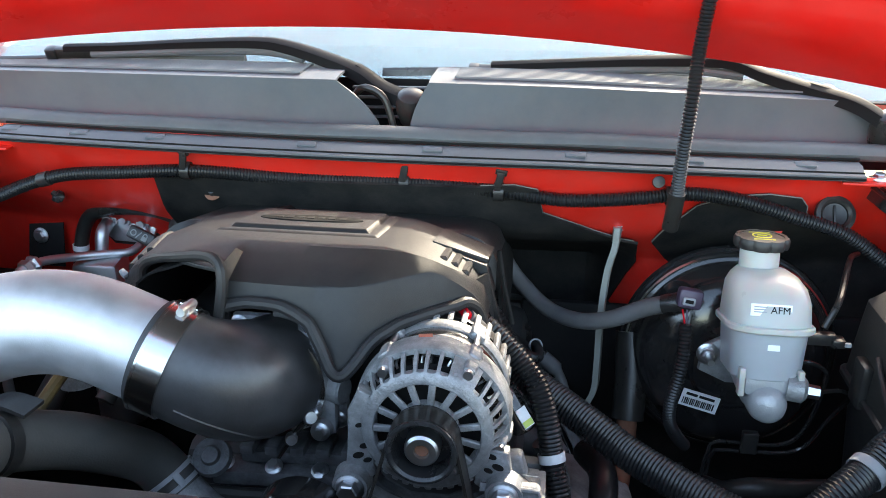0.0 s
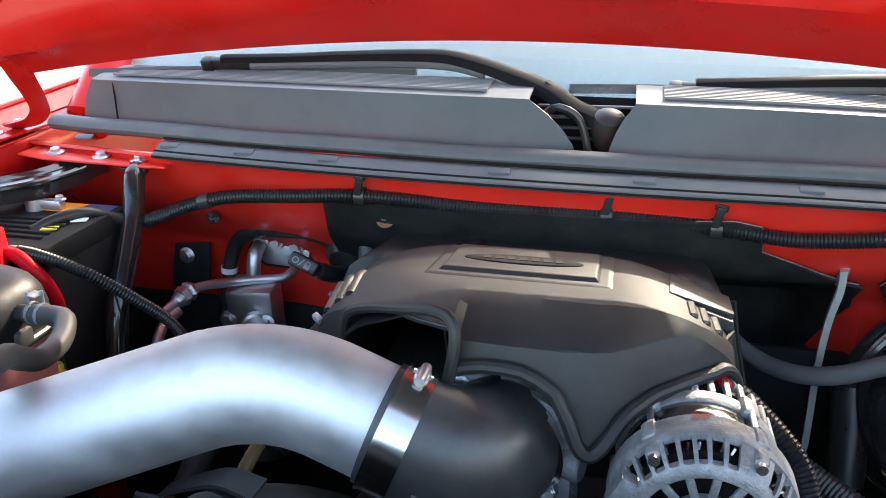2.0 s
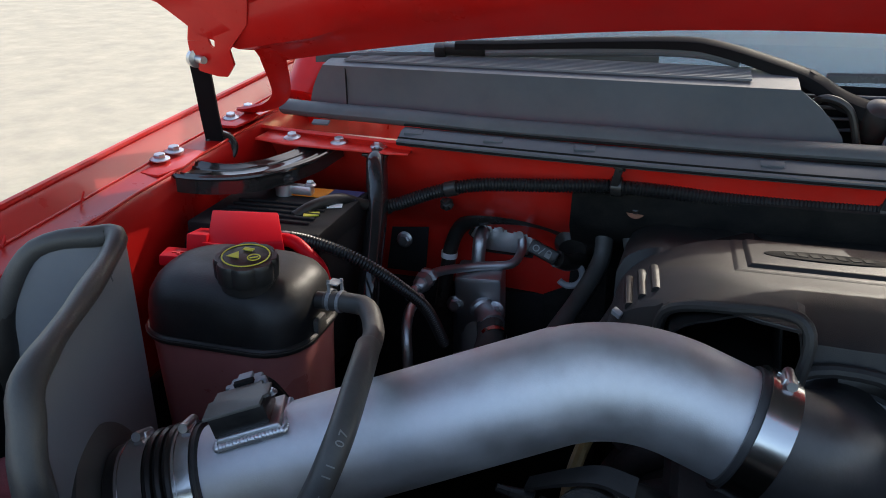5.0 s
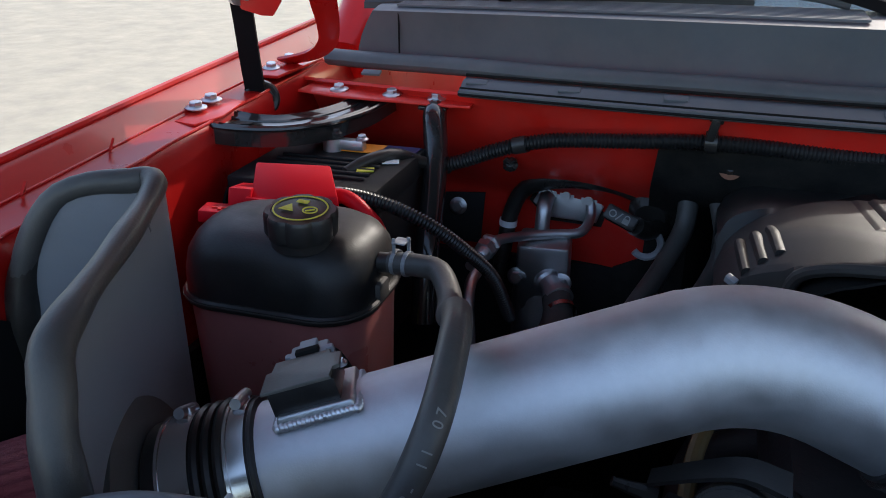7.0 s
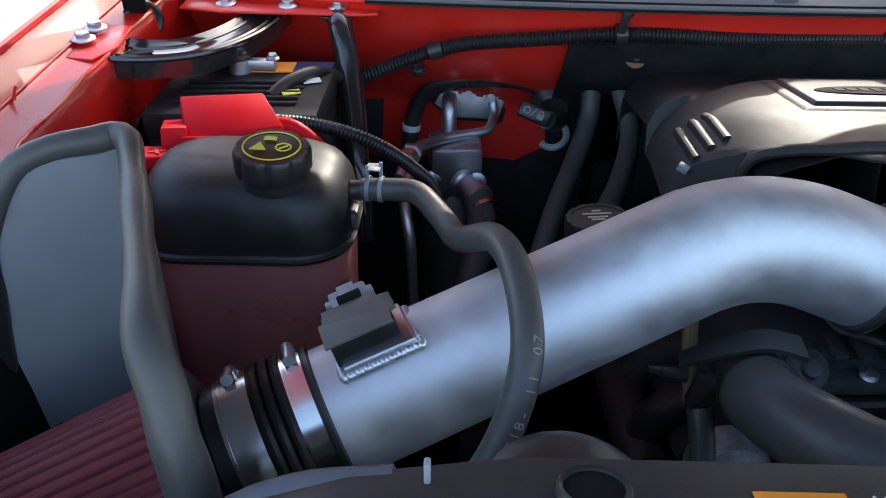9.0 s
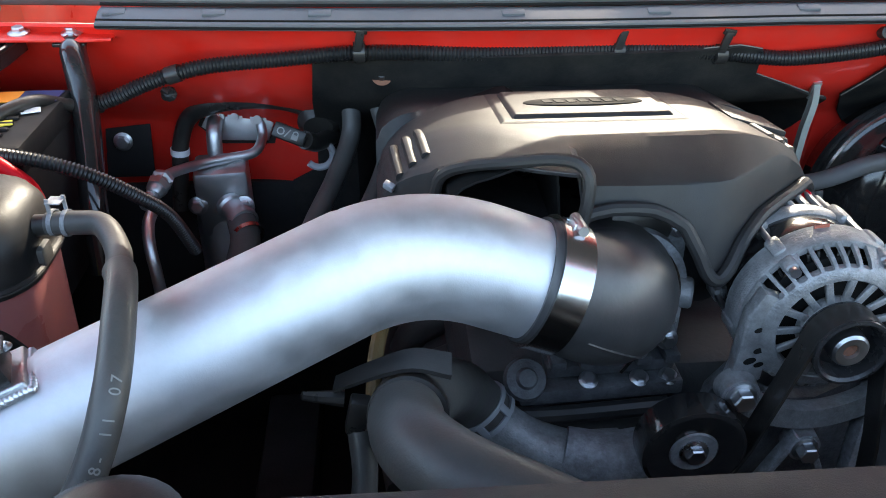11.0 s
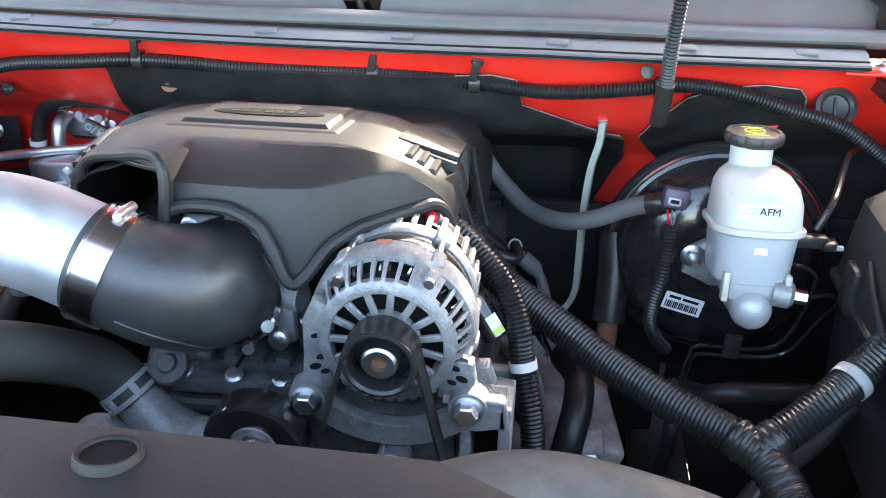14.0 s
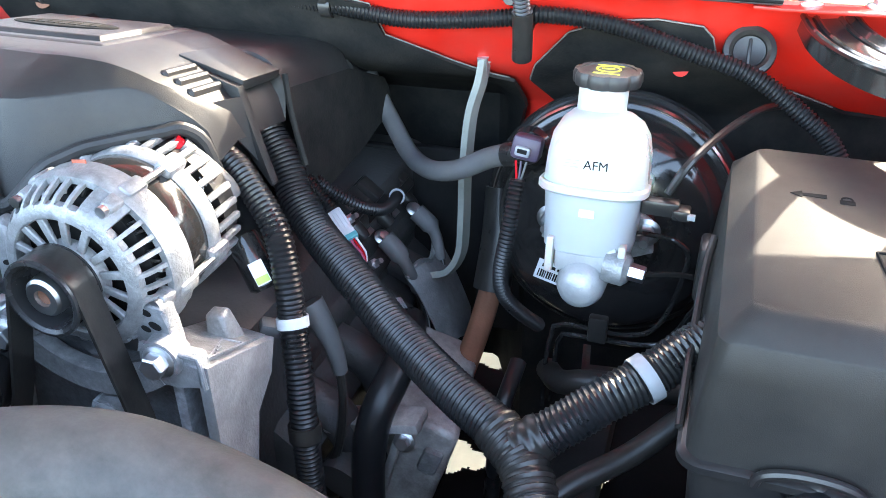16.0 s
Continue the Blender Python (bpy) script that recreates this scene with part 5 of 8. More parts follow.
# end tab and web in paler casting, their stronger light put into colour
part("front_tab", slab([(-0.046, 0.995), (-0.022, 0.996), (0.004, 1.000), (0.000, 1.0265), (-0.003, 1.029), (-0.038, 1.0285), (-0.044, 1.022), (-0.047, 1.006)], 0.010, 0.002, Matrix.Translation((0, 0.614, 0)) @ pose(0, 0, 0, 90, 0, 0)), PALECAST, bracket, "square cast end tab")
part("tab_rim", sweep([(-0.040, 0.6035, 1.0265), (-0.020, 0.6035, 1.0270), (-0.004, 0.6035, 1.0265), (-0.0005, 0.6035, 1.0235), (0.002, 0.6025, 1.002)], 0.0022, 0.004, 8), PALECAST, bracket, "raised rim of the tab")
across = Matrix(((0, 0, 1, -0.005), (1, 0, 0, 0), (0, 1, 0, 0), (0, 0, 0, 1)))
part("end_web", slab([(0.604, 1.020), (0.692, 0.985), (0.682, 0.957), (0.655, 0.938), (0.640, 0.87), (0.628, 0.82), (0.604, 0.82)], 0.010, 0.0015, across), PALECAST, bracket, "upright cast end web")


def web_top(x, y):
    return Vector((x, y, 1.0262 - 0.44 * (y - 0.606) - 0.10 * (x + 0.02)))


part("top_web", sheet(web_top, [-0.050 + 0.008 * k for k in range(7)], [0.606 + 0.012 * k for k in range(8)], 0.007), CAST, bracket, "sloping cast top web")
tri_line = [web_top(*p) + Vector((0, 0, 0.0004)) for p in ((-0.017, 0.655), (-0.001, 0.658), (0.0005, 0.612), (-0.017, 0.655))]
part("mark_panel", joined(*[sweep([a, b], 0.0008, 0.01, 6) for a, b in zip(tri_line, tri_line[1:])]), DIRTYCAST, bracket, "cast three-cornered frame")
for k in range(3):
    part("cast_mark", sweep([web_top(-0.0125 + 0.0045 * k, 0.646 - 0.006 * k), web_top(-0.0085 + 0.0035 * k, 0.636 - 0.006 * k)], 0.0011, 0.004, 6), DIRTYCAST, bracket)
part("inner_web", box(0.010, 0.050, 0.180, 0.002, pose(-0.033, 0.640, 0.905)), DIRTYCAST, bracket)
# dark sheet stands in for the shade in the pocket
part("pocket_shade", box(0.030, 0.006, 0.180, 0, pose(-0.016, 0.660, 0.900)), DARK, bracket)
part("upper_post", tapered((0.024, 0.022), (0.016, 0.014), 0.032, 0.004, Matrix.Translation((-0.022, 0.668, 0.990)) @ pose(0, 0, 0, 4, -6, 0)), CAST, bracket, "rounded cast post")
part("rib", box(0.006, 0.012, 0.075, 0.001, pose(AX + 0.02, 0.607, 0.93, 0, -25, 0)), DIRTYCAST, bracket)
part("rib", box(0.006, 0.012, 0.075, 0.001, pose(AX - 0.02, 0.607, 0.93, 0, 25, 0)), DIRTYCAST, bracket)
for x, y, z, r in ((-0.162, 0.603, 1.0165, 0.0095), (-0.030, 0.603, 1.0215, 0.0095), (-0.093, 0.606, 0.952, 0.0085)):
    part("boss", lathe([(0, 0), (r * 1.8, 0), (r * 1.65, 0.016), (0, 0.016)], axis_m((x, y + 0.012, z), (0, -1, 0)), 24), CAST, bracket)
    bolt((x, y - 0.004, z), (0, -1, 0), r, 0.010, bracket, washer=1.35)

idler = thing("idler_pulley", "smooth black idler pulley with a zinc bolt", "pulley", (-0.203, 0.58, 0.94))
im = axis_m((-0.203, 0.585, 0.982), (0, -1, 0))
part("rim", lathe([(0.020, 0.010), (0.030, 0.012), (0.039, 0.0135), (0.0420, 0.012), (0.0430, 0.008), (0.0430, -0.012), (0.040, -0.014), (0.02, -0.014), (0.020, 0.010)], im, 56), GLOSSY, idler)
part("bearing", lathe([(0, 0.010), (0.012, 0.010), (0.0185, 0.011), (0.0195, 0.0085), (0.021, 0.008), (0.021, 0.0), (0, 0.0)], im, 36), CAST, idler, "steel bearing face")
bolt(im @ Vector((0, 0, 0.010)), (0, -1, 0), 0.0085, 0.007, idler, washer=1.4)

belt = thing("drive_belt", "black ribbed drive belt over the alternator pulley", "belt", (AX, 0.596, 0.95))


def loop(cx, cz, r, a0, a1, n=18):
    return [Vector((cx + r * math.cos(radians(lerp(a0, a1, k / n))), 0.589, cz + r * math.sin(radians(lerp(a0, a1, k / n))))) for k in range(n + 1)]


over = [Vector((-0.170, 0.589, 0.93)), Vector((-0.152, 0.589, 0.975))] + loop(AX, AZ, 0.0275, 160, 20, 20) + [Vector((-0.048, 0.589, 0.97)), Vector((-0.040, 0.589, 0.90)), Vector((-0.036, 0.589, 0.80))]
for v in over:
    v.y = 0.589
bm = bmesh.new()
ringsb = []
for i, q in enumerate(over):
    d = (over[min(i + 1, len(over) - 1)] - over[max(i - 1, 0)]).normalized()
    nrm = Vector((-d.z, 0, d.x))
    row = []
    for a, h in ((-0.0105, 0.0), (0.0105, 0.0), (0.0105, 0.0025), (0.007, 0.0016), (0.0035, 0.0025), (0, 0.0016), (-0.0035, 0.0025), (-0.007, 0.0016), (-0.0105, 0.0025)):
        row.append(bm.verts.new(q + Vector((0, a, 0)) + nrm * h))
    ringsb.append(row)
for a, b in zip(ringsb, ringsb[1:]):
    for k in range(len(a)):
        bm.faces.new((a[k], a[(k + 1) % len(a)], b[(k + 1) % len(a)], b[k]))
part("ribbed_strip", bm, RUBBER, belt)

# ---- engine front: block, heads, water neck ----
engine = thing("engine_block", "dark dirty engine block and heads below the cover", "engine", (-0.2, 0.8, 0.6))
part("block", box(0.34, 0.46, 0.34, 0.02, pose(-0.20, 0.93, 0.80)), IRON, engine)
part("timing_cover", tapered((0.24, 0.24), (0.20, 0.20), 0.05, 0.01, axis_m((-0.22, 0.72, 0.80), (0, -1, 0))), IRON, engine)
for sx in (-1, 1):
    part("valve_cover", tapered((0.105, 0.44), (0.075, 0.42), 0.055, 0.012, Matrix.Translation((-0.20 + sx * 0.118, 0.96, 0.870)) @ pose(0, 0, 0, 0, sx * 38, 0)), IRON, engine, "dirty valve cover")
    part("cylinder_head", box(0.11, 0.42, 0.10, 0.012, pose(-0.20 + sx * 0.135, 0.93, 0.815, 0, sx * 40, 0)), IRON, engine)
    part("manifold", sweep([(-0.20 + sx * 0.225, 0.74, 0.78), (-0.20 + sx * 0.24, 0.85, 0.80), (-0.20 + sx * 0.235, 0.95, 0.79), (-0.20 + sx * 0.22, 1.05, 0.76)], 0.026, 0.02, 14), IRON, engine, "dark exhaust manifold")
    for k in range(4):
        part("runner", sweep([(-0.20 + sx * 0.17, 0.77 + 0.085 * k, 0.86), (-0.20 + sx * 0.21, 0.77 + 0.085 * k, 0.84), (-0.20 + sx * 0.228, 0.775 + 0.08 * k, 0.80)], 0.020, 0.012, 14), IRON, engine, "dark exhaust runner")
part("intake_manifold", box(0.26, 0.30, 0.10, 0.03, pose(-0.25, 0.87, 1.06)), PLASTIC, engine)
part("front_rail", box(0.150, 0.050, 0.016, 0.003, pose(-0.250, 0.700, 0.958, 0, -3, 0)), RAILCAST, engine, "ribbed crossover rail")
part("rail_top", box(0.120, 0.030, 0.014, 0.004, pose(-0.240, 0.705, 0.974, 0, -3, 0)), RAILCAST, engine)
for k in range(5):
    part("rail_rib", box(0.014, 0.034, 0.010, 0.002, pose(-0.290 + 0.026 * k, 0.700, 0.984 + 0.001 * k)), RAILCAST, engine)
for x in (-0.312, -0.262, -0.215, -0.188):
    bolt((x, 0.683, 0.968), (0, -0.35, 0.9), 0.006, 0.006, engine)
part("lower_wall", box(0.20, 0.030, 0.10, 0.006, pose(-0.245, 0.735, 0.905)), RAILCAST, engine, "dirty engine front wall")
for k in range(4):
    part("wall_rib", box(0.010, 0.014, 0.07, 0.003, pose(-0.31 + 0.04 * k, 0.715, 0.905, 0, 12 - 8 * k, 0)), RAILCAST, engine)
for x, z in ((-0.30, 0.925), (-0.24, 0.905), (-0.19, 0.928)):
    bolt((x, 0.716, z), (0, -1, 0.1), 0.006, 0.006, engine)
part("sensor_boss", lathe([(0, 0.012), (0.008, 0.012), (0.010, 0.008), (0.018, 0.006), (0.020, 0), (0, 0)], axis_m((-0.322, 0.676, 0.978), (0.1, -0.7, 0.7)), 24), RAILCAST, engine, "round sensor boss")
part("black_pipe", sweep([(-0.345, 0.672, 0.940), (-0.29, 0.670, 0.940), (-0.19, 0.668, 0.948)], 0.0085, 0.01, 10), PLASTIC, engine)
pump = thing("water_pump", "dirty cast aluminium water pump neck below the intake", "water pump", (-0.30, 0.62, 0.9))
part("neck", sweep([(-0.366, 0.664, 0.962), (-0.350, 0.660, 0.945), (-0.325, 0.652, 0.925), (-0.285, 0.642, 0.910), (-0.24, 0.64, 0.905)], lambda s: 0.0205 + 0.08 * s, 0.008, 28), CAST, pump)
part("bead", lathe([(0.019, -0.004), (0.022, 0), (0.019, 0.004)], axis_m((-0.344, 0.658, 0.940), (-0.6, 0.1, 0.6)), 28), CAST, pump)
part("housing", sweep([(-0.29, 0.640, 0.925), (-0.25, 0.63, 0.92), (-0.20, 0.63, 0.92)], lambda s: 0.022 + 0.10 * s, 0.01, 24), DIRTYCAST, pump)
part("hub", lathe([(0, 0.02), (0.02, 0.02), (0.034, 0.01), (0.038, -0.02), (0, -0.02)], axis_m((-0.385, 0.63, 0.895), (0, -1, 0.1)), 36), CAST, pump)
for p in ((-0.335, 0.634, 0.925), (-0.255, 0.598, 0.905)):
    bolt(p, (0, -0.8, 0.5), 0.0055, 0.005, pump)
part("loop_belt", sweep([(-0.46, 0.60, 0.86), (-0.40, 0.60, 0.905), (-0.33, 0.60, 0.905), (-0.24, 0.589, 0.88)], 0.010, 0.01, 6, shape=[(-1, -0.3), (1, -0.3), (1, 0.3), (-1, 0.3)]), RUBBER, belt)

def ring_band(r0, r1, h, m):
    """A flat band round local z."""
    return lathe([(r0, 0), (r1, 0), (r1, h), (r0, h), (r0, 0)], m, 40)


rad_hose = thing("radiator_hose", "dusty black moulded radiator hose with printed marks", "radiator hose", (-0.43, 0.5, 1.0))
part("hose", sweep([(-0.352, 0.660, 0.947), (-0.364, 0.662, 0.962), (-0.378, 0.655, 0.985), (-0.392, 0.632, 1.010), (-0.408, 0.590, 1.045), (-0.425, 0.545, 1.073), (-0.431, 0.510, 1.089), (-0.424, 0.470, 1.105), (-0.400, 0.438, 1.110), (-0.36, 0.418, 1.102), (-0.31, 0.405, 1.08), (-0.26, 0.40, 1.04)], 0.0250, 0.008, 28), OLDRUB, rad_hose)
cm = axis_m((-0.359, 0.6615, 0.956), (-0.64, 0.10, 0.76))
for k, h in enumerate((-0.0085, 0.0045)):
    part("clamp_band", ring_band(0.0250, 0.0275, 0.0045, cm @ pose(0, 0, h)), CONNECT, rad_hose, "pale grey clamp band")
for a in (-150, -100, -50, 0, 60, 120):
    part("clamp_tab", box(0.003, 0.007, 0.0135, 0.0008, cm @ Matrix.Rotation(radians(a), 4, "Z") @ pose(0.0265, 0, 0)), CONNECT, rad_hose)
for k in range(4):
    m = cm @ Matrix.Rotation(radians(-110 + 9 * k), 4, "Z") @ pose(0.0246, 0, 0.019 - 0.002 * (k % 2))
    part("print", box(0.0004, 0.0025, 0.0075, 0, m), PALEINK, rad_hose)
part("strap", lathe([(0.0250, -0.006), (0.0272, -0.006), (0.0272, 0.006), (0.0250, 0.006)], axis_m((-0.429, 0.522, 1.084), (-0.12, -0.86, 0.40)), 32), PLASTIC, rad_hose, "black plastic strap")
part("strap_arm", joined(sweep([(-0.400, 0.540, 1.108), (-0.425, 0.542, 1.113), (-0.450, 0.545, 1.104), (-0.478, 0.548, 1.090)], lambda s: 0.012 - 0.05 * s, 0.006, shape=[(-1, -0.15), (1, -0.15), (1, 0.15), (-1, 0.15)]), sweep([(-0.472, 0.545, 1.080), (-0.488, 0.545, 1.082), (-0.500, 0.543, 1.086)], lambda s: 0.006 - 0.1 * s, 0.004, 8), box(0.014, 0.012, 0.028, 0.002, pose(-0.463, 0.535, 1.074, 0, 12, 0))), PLASTIC, rad_hose)
part("drain_hose", sweep([(-0.462, 0.535, 1.06), (-0.460, 0.515, 1.03), (-0.47, 0.49, 1.00), (-0.51, 0.46, 0.97), (-0.56, 0.44, 0.95)], 0.009, 0.008, 12), OLDRUB, rad_hose)
part("dipstick_tube", sweep([(-0.455, 0.57, 1.03), (-0.450, 0.62, 1.065), (-0.43, 0.67, 1.10), (-0.41, 0.71, 1.12)], 0.006, 0.008, 10), TAN, engine, "tan dipstick tube")


# ---- passenger side: surge tank, battery, brackets, hinge ----
tank = thing("coolant_tank", "black and murky red coolant surge tank with a black cap", "coolant tank", (-0.80, 0.70, 0.93))


def rounded_rect(w, d, r, n=6):
    pts = []
    for cx, cy, a0 in ((w / 2 - r, d / 2 - r, 0), (-w / 2 + r, d / 2 - r, 90), (-w / 2 + r, -d / 2 + r, 180), (w / 2 - r, -d / 2 + r, 270)):
        for k in range(n + 1):
            a = radians(a0 + 90 * k / n)
            pts.append((cx + r * math.cos(a), cy + r * math.sin(a)))
    return pts


def loft(levels, m=None):
    """A body through rounded rectangles: levels of (z, width, depth, corner radius, shift x, shift y)."""
    bm = bmesh.new()
    rings = []
    for z, w, d, r, ox, oy in levels:
        rings.append([bm.verts.new((x + ox, y + oy, z)) for x, y in rounded_rect(w, d, min(r, w / 2 - 1e-4, d / 2 - 1e-4))])
    for a, b in zip(rings, rings[1:]):
        for k in range(len(a)):
            j = (k + 1) % len(a)
            bm.faces.new((a[k], a[j], b[j], b[k]))
    bm.faces.new(rings[0][::-1])
    bm.faces.new(rings[-1])
    if m is not None:
        bm.transform(m)
    return bm


TX, TY = -0.808, 0.719
part("upper_shell", loft([(1.098, 0.174, 0.128, 0.040, 0, 0), (1.118, 0.174, 0.128, 0.042, 0, 0), (1.136, 0.169, 0.123, 0.044, 0, 0), (1.147, 0.158, 0.112, 0.044, 0, 0), (1.154, 0.140, 0.094, 0.040, -0.002, 0), (1.158, 0.112, 0.066, 0.03, -0.006, 0), (1.1585, 0.06, 0.03, 0.012, -0.006, 0)], Matrix.Translation((TX, TY, 0))), TANKTOP, tank, "smooth black upper half")
part("seam_flange", loft([(1.0925, 0.180, 0.134, 0.044, 0, 0), (1.0945, 0.182, 0.136, 0.045, 0, 0), (1.0985, 0.182, 0.136, 0.045, 0, 0), (1.1005, 0.178, 0.132, 0.043, 0, 0)], Matrix.Translation((TX, TY, 0))), PLASTIC, tank, "welded seam")
part("seam_lip", loft([(1.0965, 0.183, 0.137, 0.045, 0, 0), (1.0975, 0.183, 0.137, 0.045, 0, 0)], Matrix.Translation((TX, TY, 0))), OLDRUB, tank)
part("lower_shell", loft([(0.90, 0.150, 0.105, 0.035, 0, 0), (0.93, 0.162, 0.118, 0.04, 0, 0), (1.070, 0.170, 0.124, 0.040, 0, 0), (1.094, 0.172, 0.126, 0.040, 0, 0)], Matrix.Translation((TX, TY, 0))), TANKLOW, tank, "murky red translucent lower half")
part("corner_tab", box(0.012, 0.022, 0.018, 0.003, pose(-0.722, 0.712, 1.104, 0, 0, 0)), OLDRUB, tank, "dusty corner tab")
cap_m = Matrix.Translation((-0.778, 0.686, 1.158)) @ pose(0, 0, 0, 4, 3, 0)
neck = part("neck", lathe([(0.026, -0.006), (0.026, 0.004), (0.022, 0.008)], cap_m, 32), PLASTIC, tank)


def scalloped(r, h, n, depth, m, dome=0.002):
    """A grip cap with scallops round its rim."""
    bm = bmesh.new()
    segs = n * 8
    rings = []
    for k_r, z in ((0.96, 0), (1.0, 0.003), (1.0, h - 0.003), (0.95, h), (0.80, h), (0.79, h - 0.001), (0.4, h - 0.001 + dome * 0.6)):
        ring = []
        for k in range(segs):
            a = 2 * math.pi * k / segs
            rr = r * k_r
            if k_r > 0.9:
                rr -= depth * max(0.0, math.cos(n * a)) ** 2
            ring.append(bm.verts.new((rr * math.cos(a), rr * math.sin(a), z)))
        rings.append(ring)
    for a, b in zip(rings, rings[1:]):
        for k in range(segs):
            j = (k + 1) % segs
            bm.faces.new((a[k], a[j], b[j], b[k]))
    bm.faces.new(rings[0][::-1])
    bm.faces.new(rings[-1])
    return moved(bm, m)


cap = part("cap", scalloped(0.0305, 0.021, 8, 0.0025, cap_m @ pose(0, 0, 0.003)), PLASTIC, tank, "black grip cap with yellow symbols")
zc = 0.0254


def ring_bm(r0, r1, h, m, segs=36):
    return lathe([(r0, 0), (r1, 0), (r1, h), (r0, h), (r0, 0)], m, segs)


part("symbol", joined(ring_bm(0.0215, 0.0228, 0.0006, cap_m @ pose(0, 0, zc - 0.0006))), YELLOW, cap, "yellow ring")
part("symbol", slab([(-0.016, -0.008), (-0.003, -0.008), (-0.0095, 0.004)], 0.0006, 0, cap_m @ pose(0, 0, zc - 0.0002)), YELLOW, cap, "yellow warning triangle")
part("symbol", joined(ring_bm(0.0052, 0.0064, 0.0006, cap_m @ pose(0.0095, -0.002, zc - 0.0002)), box(0.008, 0.0012, 0.0008, 0, cap_m @ pose(0.0095, -0.002, zc, 0, 0, 40))), YELLOW, cap, "yellow round symbol")
part("symbol", joined(box(0.010, 0.005, 0.0008, 0, cap_m @ pose(-0.003, 0.011, zc))), YELLOW, cap, "yellow book symbol")
part("nipple", lathe([(0.006, 0), (0.009, 0), (0.009, 0.020), (0.010, 0.022), (0.006, 0.026)], axis_m((-0.722, 0.716, 1.128), (1, 0, 0.05)), 20), PLASTIC, tank)

surge = thing("surge_hose", "black rubber surge hose draped over the intake tube", "hose", (-0.62, 0.5, 1.13))
surge_line = [(-0.712, 0.716, 1.129), (-0.685, 0.713, 1.131), (-0.665, 0.705, 1.132), (-0.645, 0.670, 1.130), (-0.632, 0.628, 1.137), (-0.622, 0.598, 1.154), (-0.606, 0.562, 1.176), (-0.594, 0.515, 1.180), (-0.590, 0.465, 1.160), (-0.602, 0.438, 1.125), (-0.625, 0.415, 1.095), (-0.66, 0.39, 1.06)]
part("hose", sweep(surge_line, 0.0098, 0.006, 18), OLDRUB, surge)
cm = axis_m((-0.702, 0.716, 1.130), (1, -0.1, 0))
part("spring_clip", joined(ring_bm(0.0102, 0.0112, 0.0035, cm @ pose(0, 0, -0.007), 24), ring_bm(0.0102, 0.0112, 0.0035, cm @ pose(0, 0, 0.004), 24), box(0.003, 0.022, 0.0012, 0, cm @ pose(-0.004, 0.012, -0.005, 0, 90, 0)), box(0.003, 0.022, 0.0012, 0, cm @ pose(0.004, 0.012, 0.005, 0, 90, 0)), box(0.013, 0.0012, 0.012, 0, cm @ pose(0, 0.020, 0))), DIRTYCAST, surge, "zinc spring clip")
# faint print on the hose: numbers that can be read and plain bars for the rest
def on_hose(line, s0, txt, size, r, side, parent, name="print"):
    """Sets characters one by one along a hose, on the side that faces side."""
    pts = curve_points(line, 0.002)
    s, want, i = 0.0, s0, 0
    for a, b in zip(pts, pts[1:]):
        s += (b - a).length
        if s >= want and i < len(txt):
            d = (b - a).normalized()
            out = Vector(side)
            out = (out - d * out.dot(d)).normalized()
            if txt[i] != " ":
                m = Matrix.Translation(b + out * (r + 0.0002)) @ Matrix((d, out.cross(d), out)).transposed().to_4x4()
                lettering(txt[i], size, m, PALEINK, parent, name)
            i += 1
            want += size * 0.72


on_hose(surge_line[::-1], 0.075, "-10518- 11 07", 0.0088, 0.0098, (0.5, -0.75, 0.45), surge)

red = thing("battery_terminal_cover", "bright red plastic battery terminal cover", "terminal cover", (-0.845, 0.80, 1.12))
bm = bmesh.new()
lid_top = [Vector(p) for p in ((-0.888, 0.806, 1.175), (-0.814, 0.820, 1.174), (-0.788, 0.778, 1.158), (-0.872, 0.764, 1.152))]
ring_a = [bm.verts.new(p) for p in lid_top]
mid_pt = sum(lid_top, Vector()) / 4
ring_b = [bm.verts.new((mid_pt.x + (p.x - mid_pt.x) * 1.06, mid_pt.y + (p.y - mid_pt.y) * 1.08, 1.122)) for p in lid_top]
bm.faces.new(ring_a)
bm.faces.new(ring_b[::-1])
for k in range(4):
    bm.faces.new((ring_b[k], ring_b[(k + 1) % 4], ring_a[(k + 1) % 4], ring_a[k]))
bmesh.ops.bevel(bm, geom=list(bm.edges), offset=0.0022, segments=2, affect="EDGES", profile=0.5)
part("cover", bm, REDPL, red)
part("side_step", box(0.022, 0.050, 0.030, 0.002, pose(-0.889, 0.782, 1.142, -14, 4, 16)), REDPL, red)
part("front_lip", box(0.092, 0.004, 0.012, 0.0012, pose(-0.830, 0.7675, 1.146, 0, 4, 9.5)), REDPL, red)
part("side_tab", box(0.042, 0.030, 0.012, 0.002, pose(-0.890, 0.745, 1.142, -5, 5, 16)), REDPL, red)
part("plus_mark", joined(box(0.014, 0.003, 0.001, 0, pose(-0.892, 0.742, 1.1492, -5, 5, 26)), box(0.003, 0.014, 0.001, 0, pose(-0.892, 0.742, 1.1494, -5, 5, 26))), RED_BAY, red)
part("cable", sweep([(-0.815, 0.80, 1.148), (-0.790, 0.80, 1.150), (-0.770, 0.797, 1.138), (-0.758, 0.802, 1.118), (-0.764, 0.82, 1.08), (-0.79, 0.84, 1.03)], 0.0075, 0.006, 14), REDPL, red, "red battery cable")

battery = thing("battery", "blue and black car battery with an orange topped label", "battery", (-0.83, 0.89, 0.94))
part("case", box(0.165, 0.15, 0.17, 0.006, pose(-0.850, 0.895, 1.055)), DARK, battery, "black lower case")
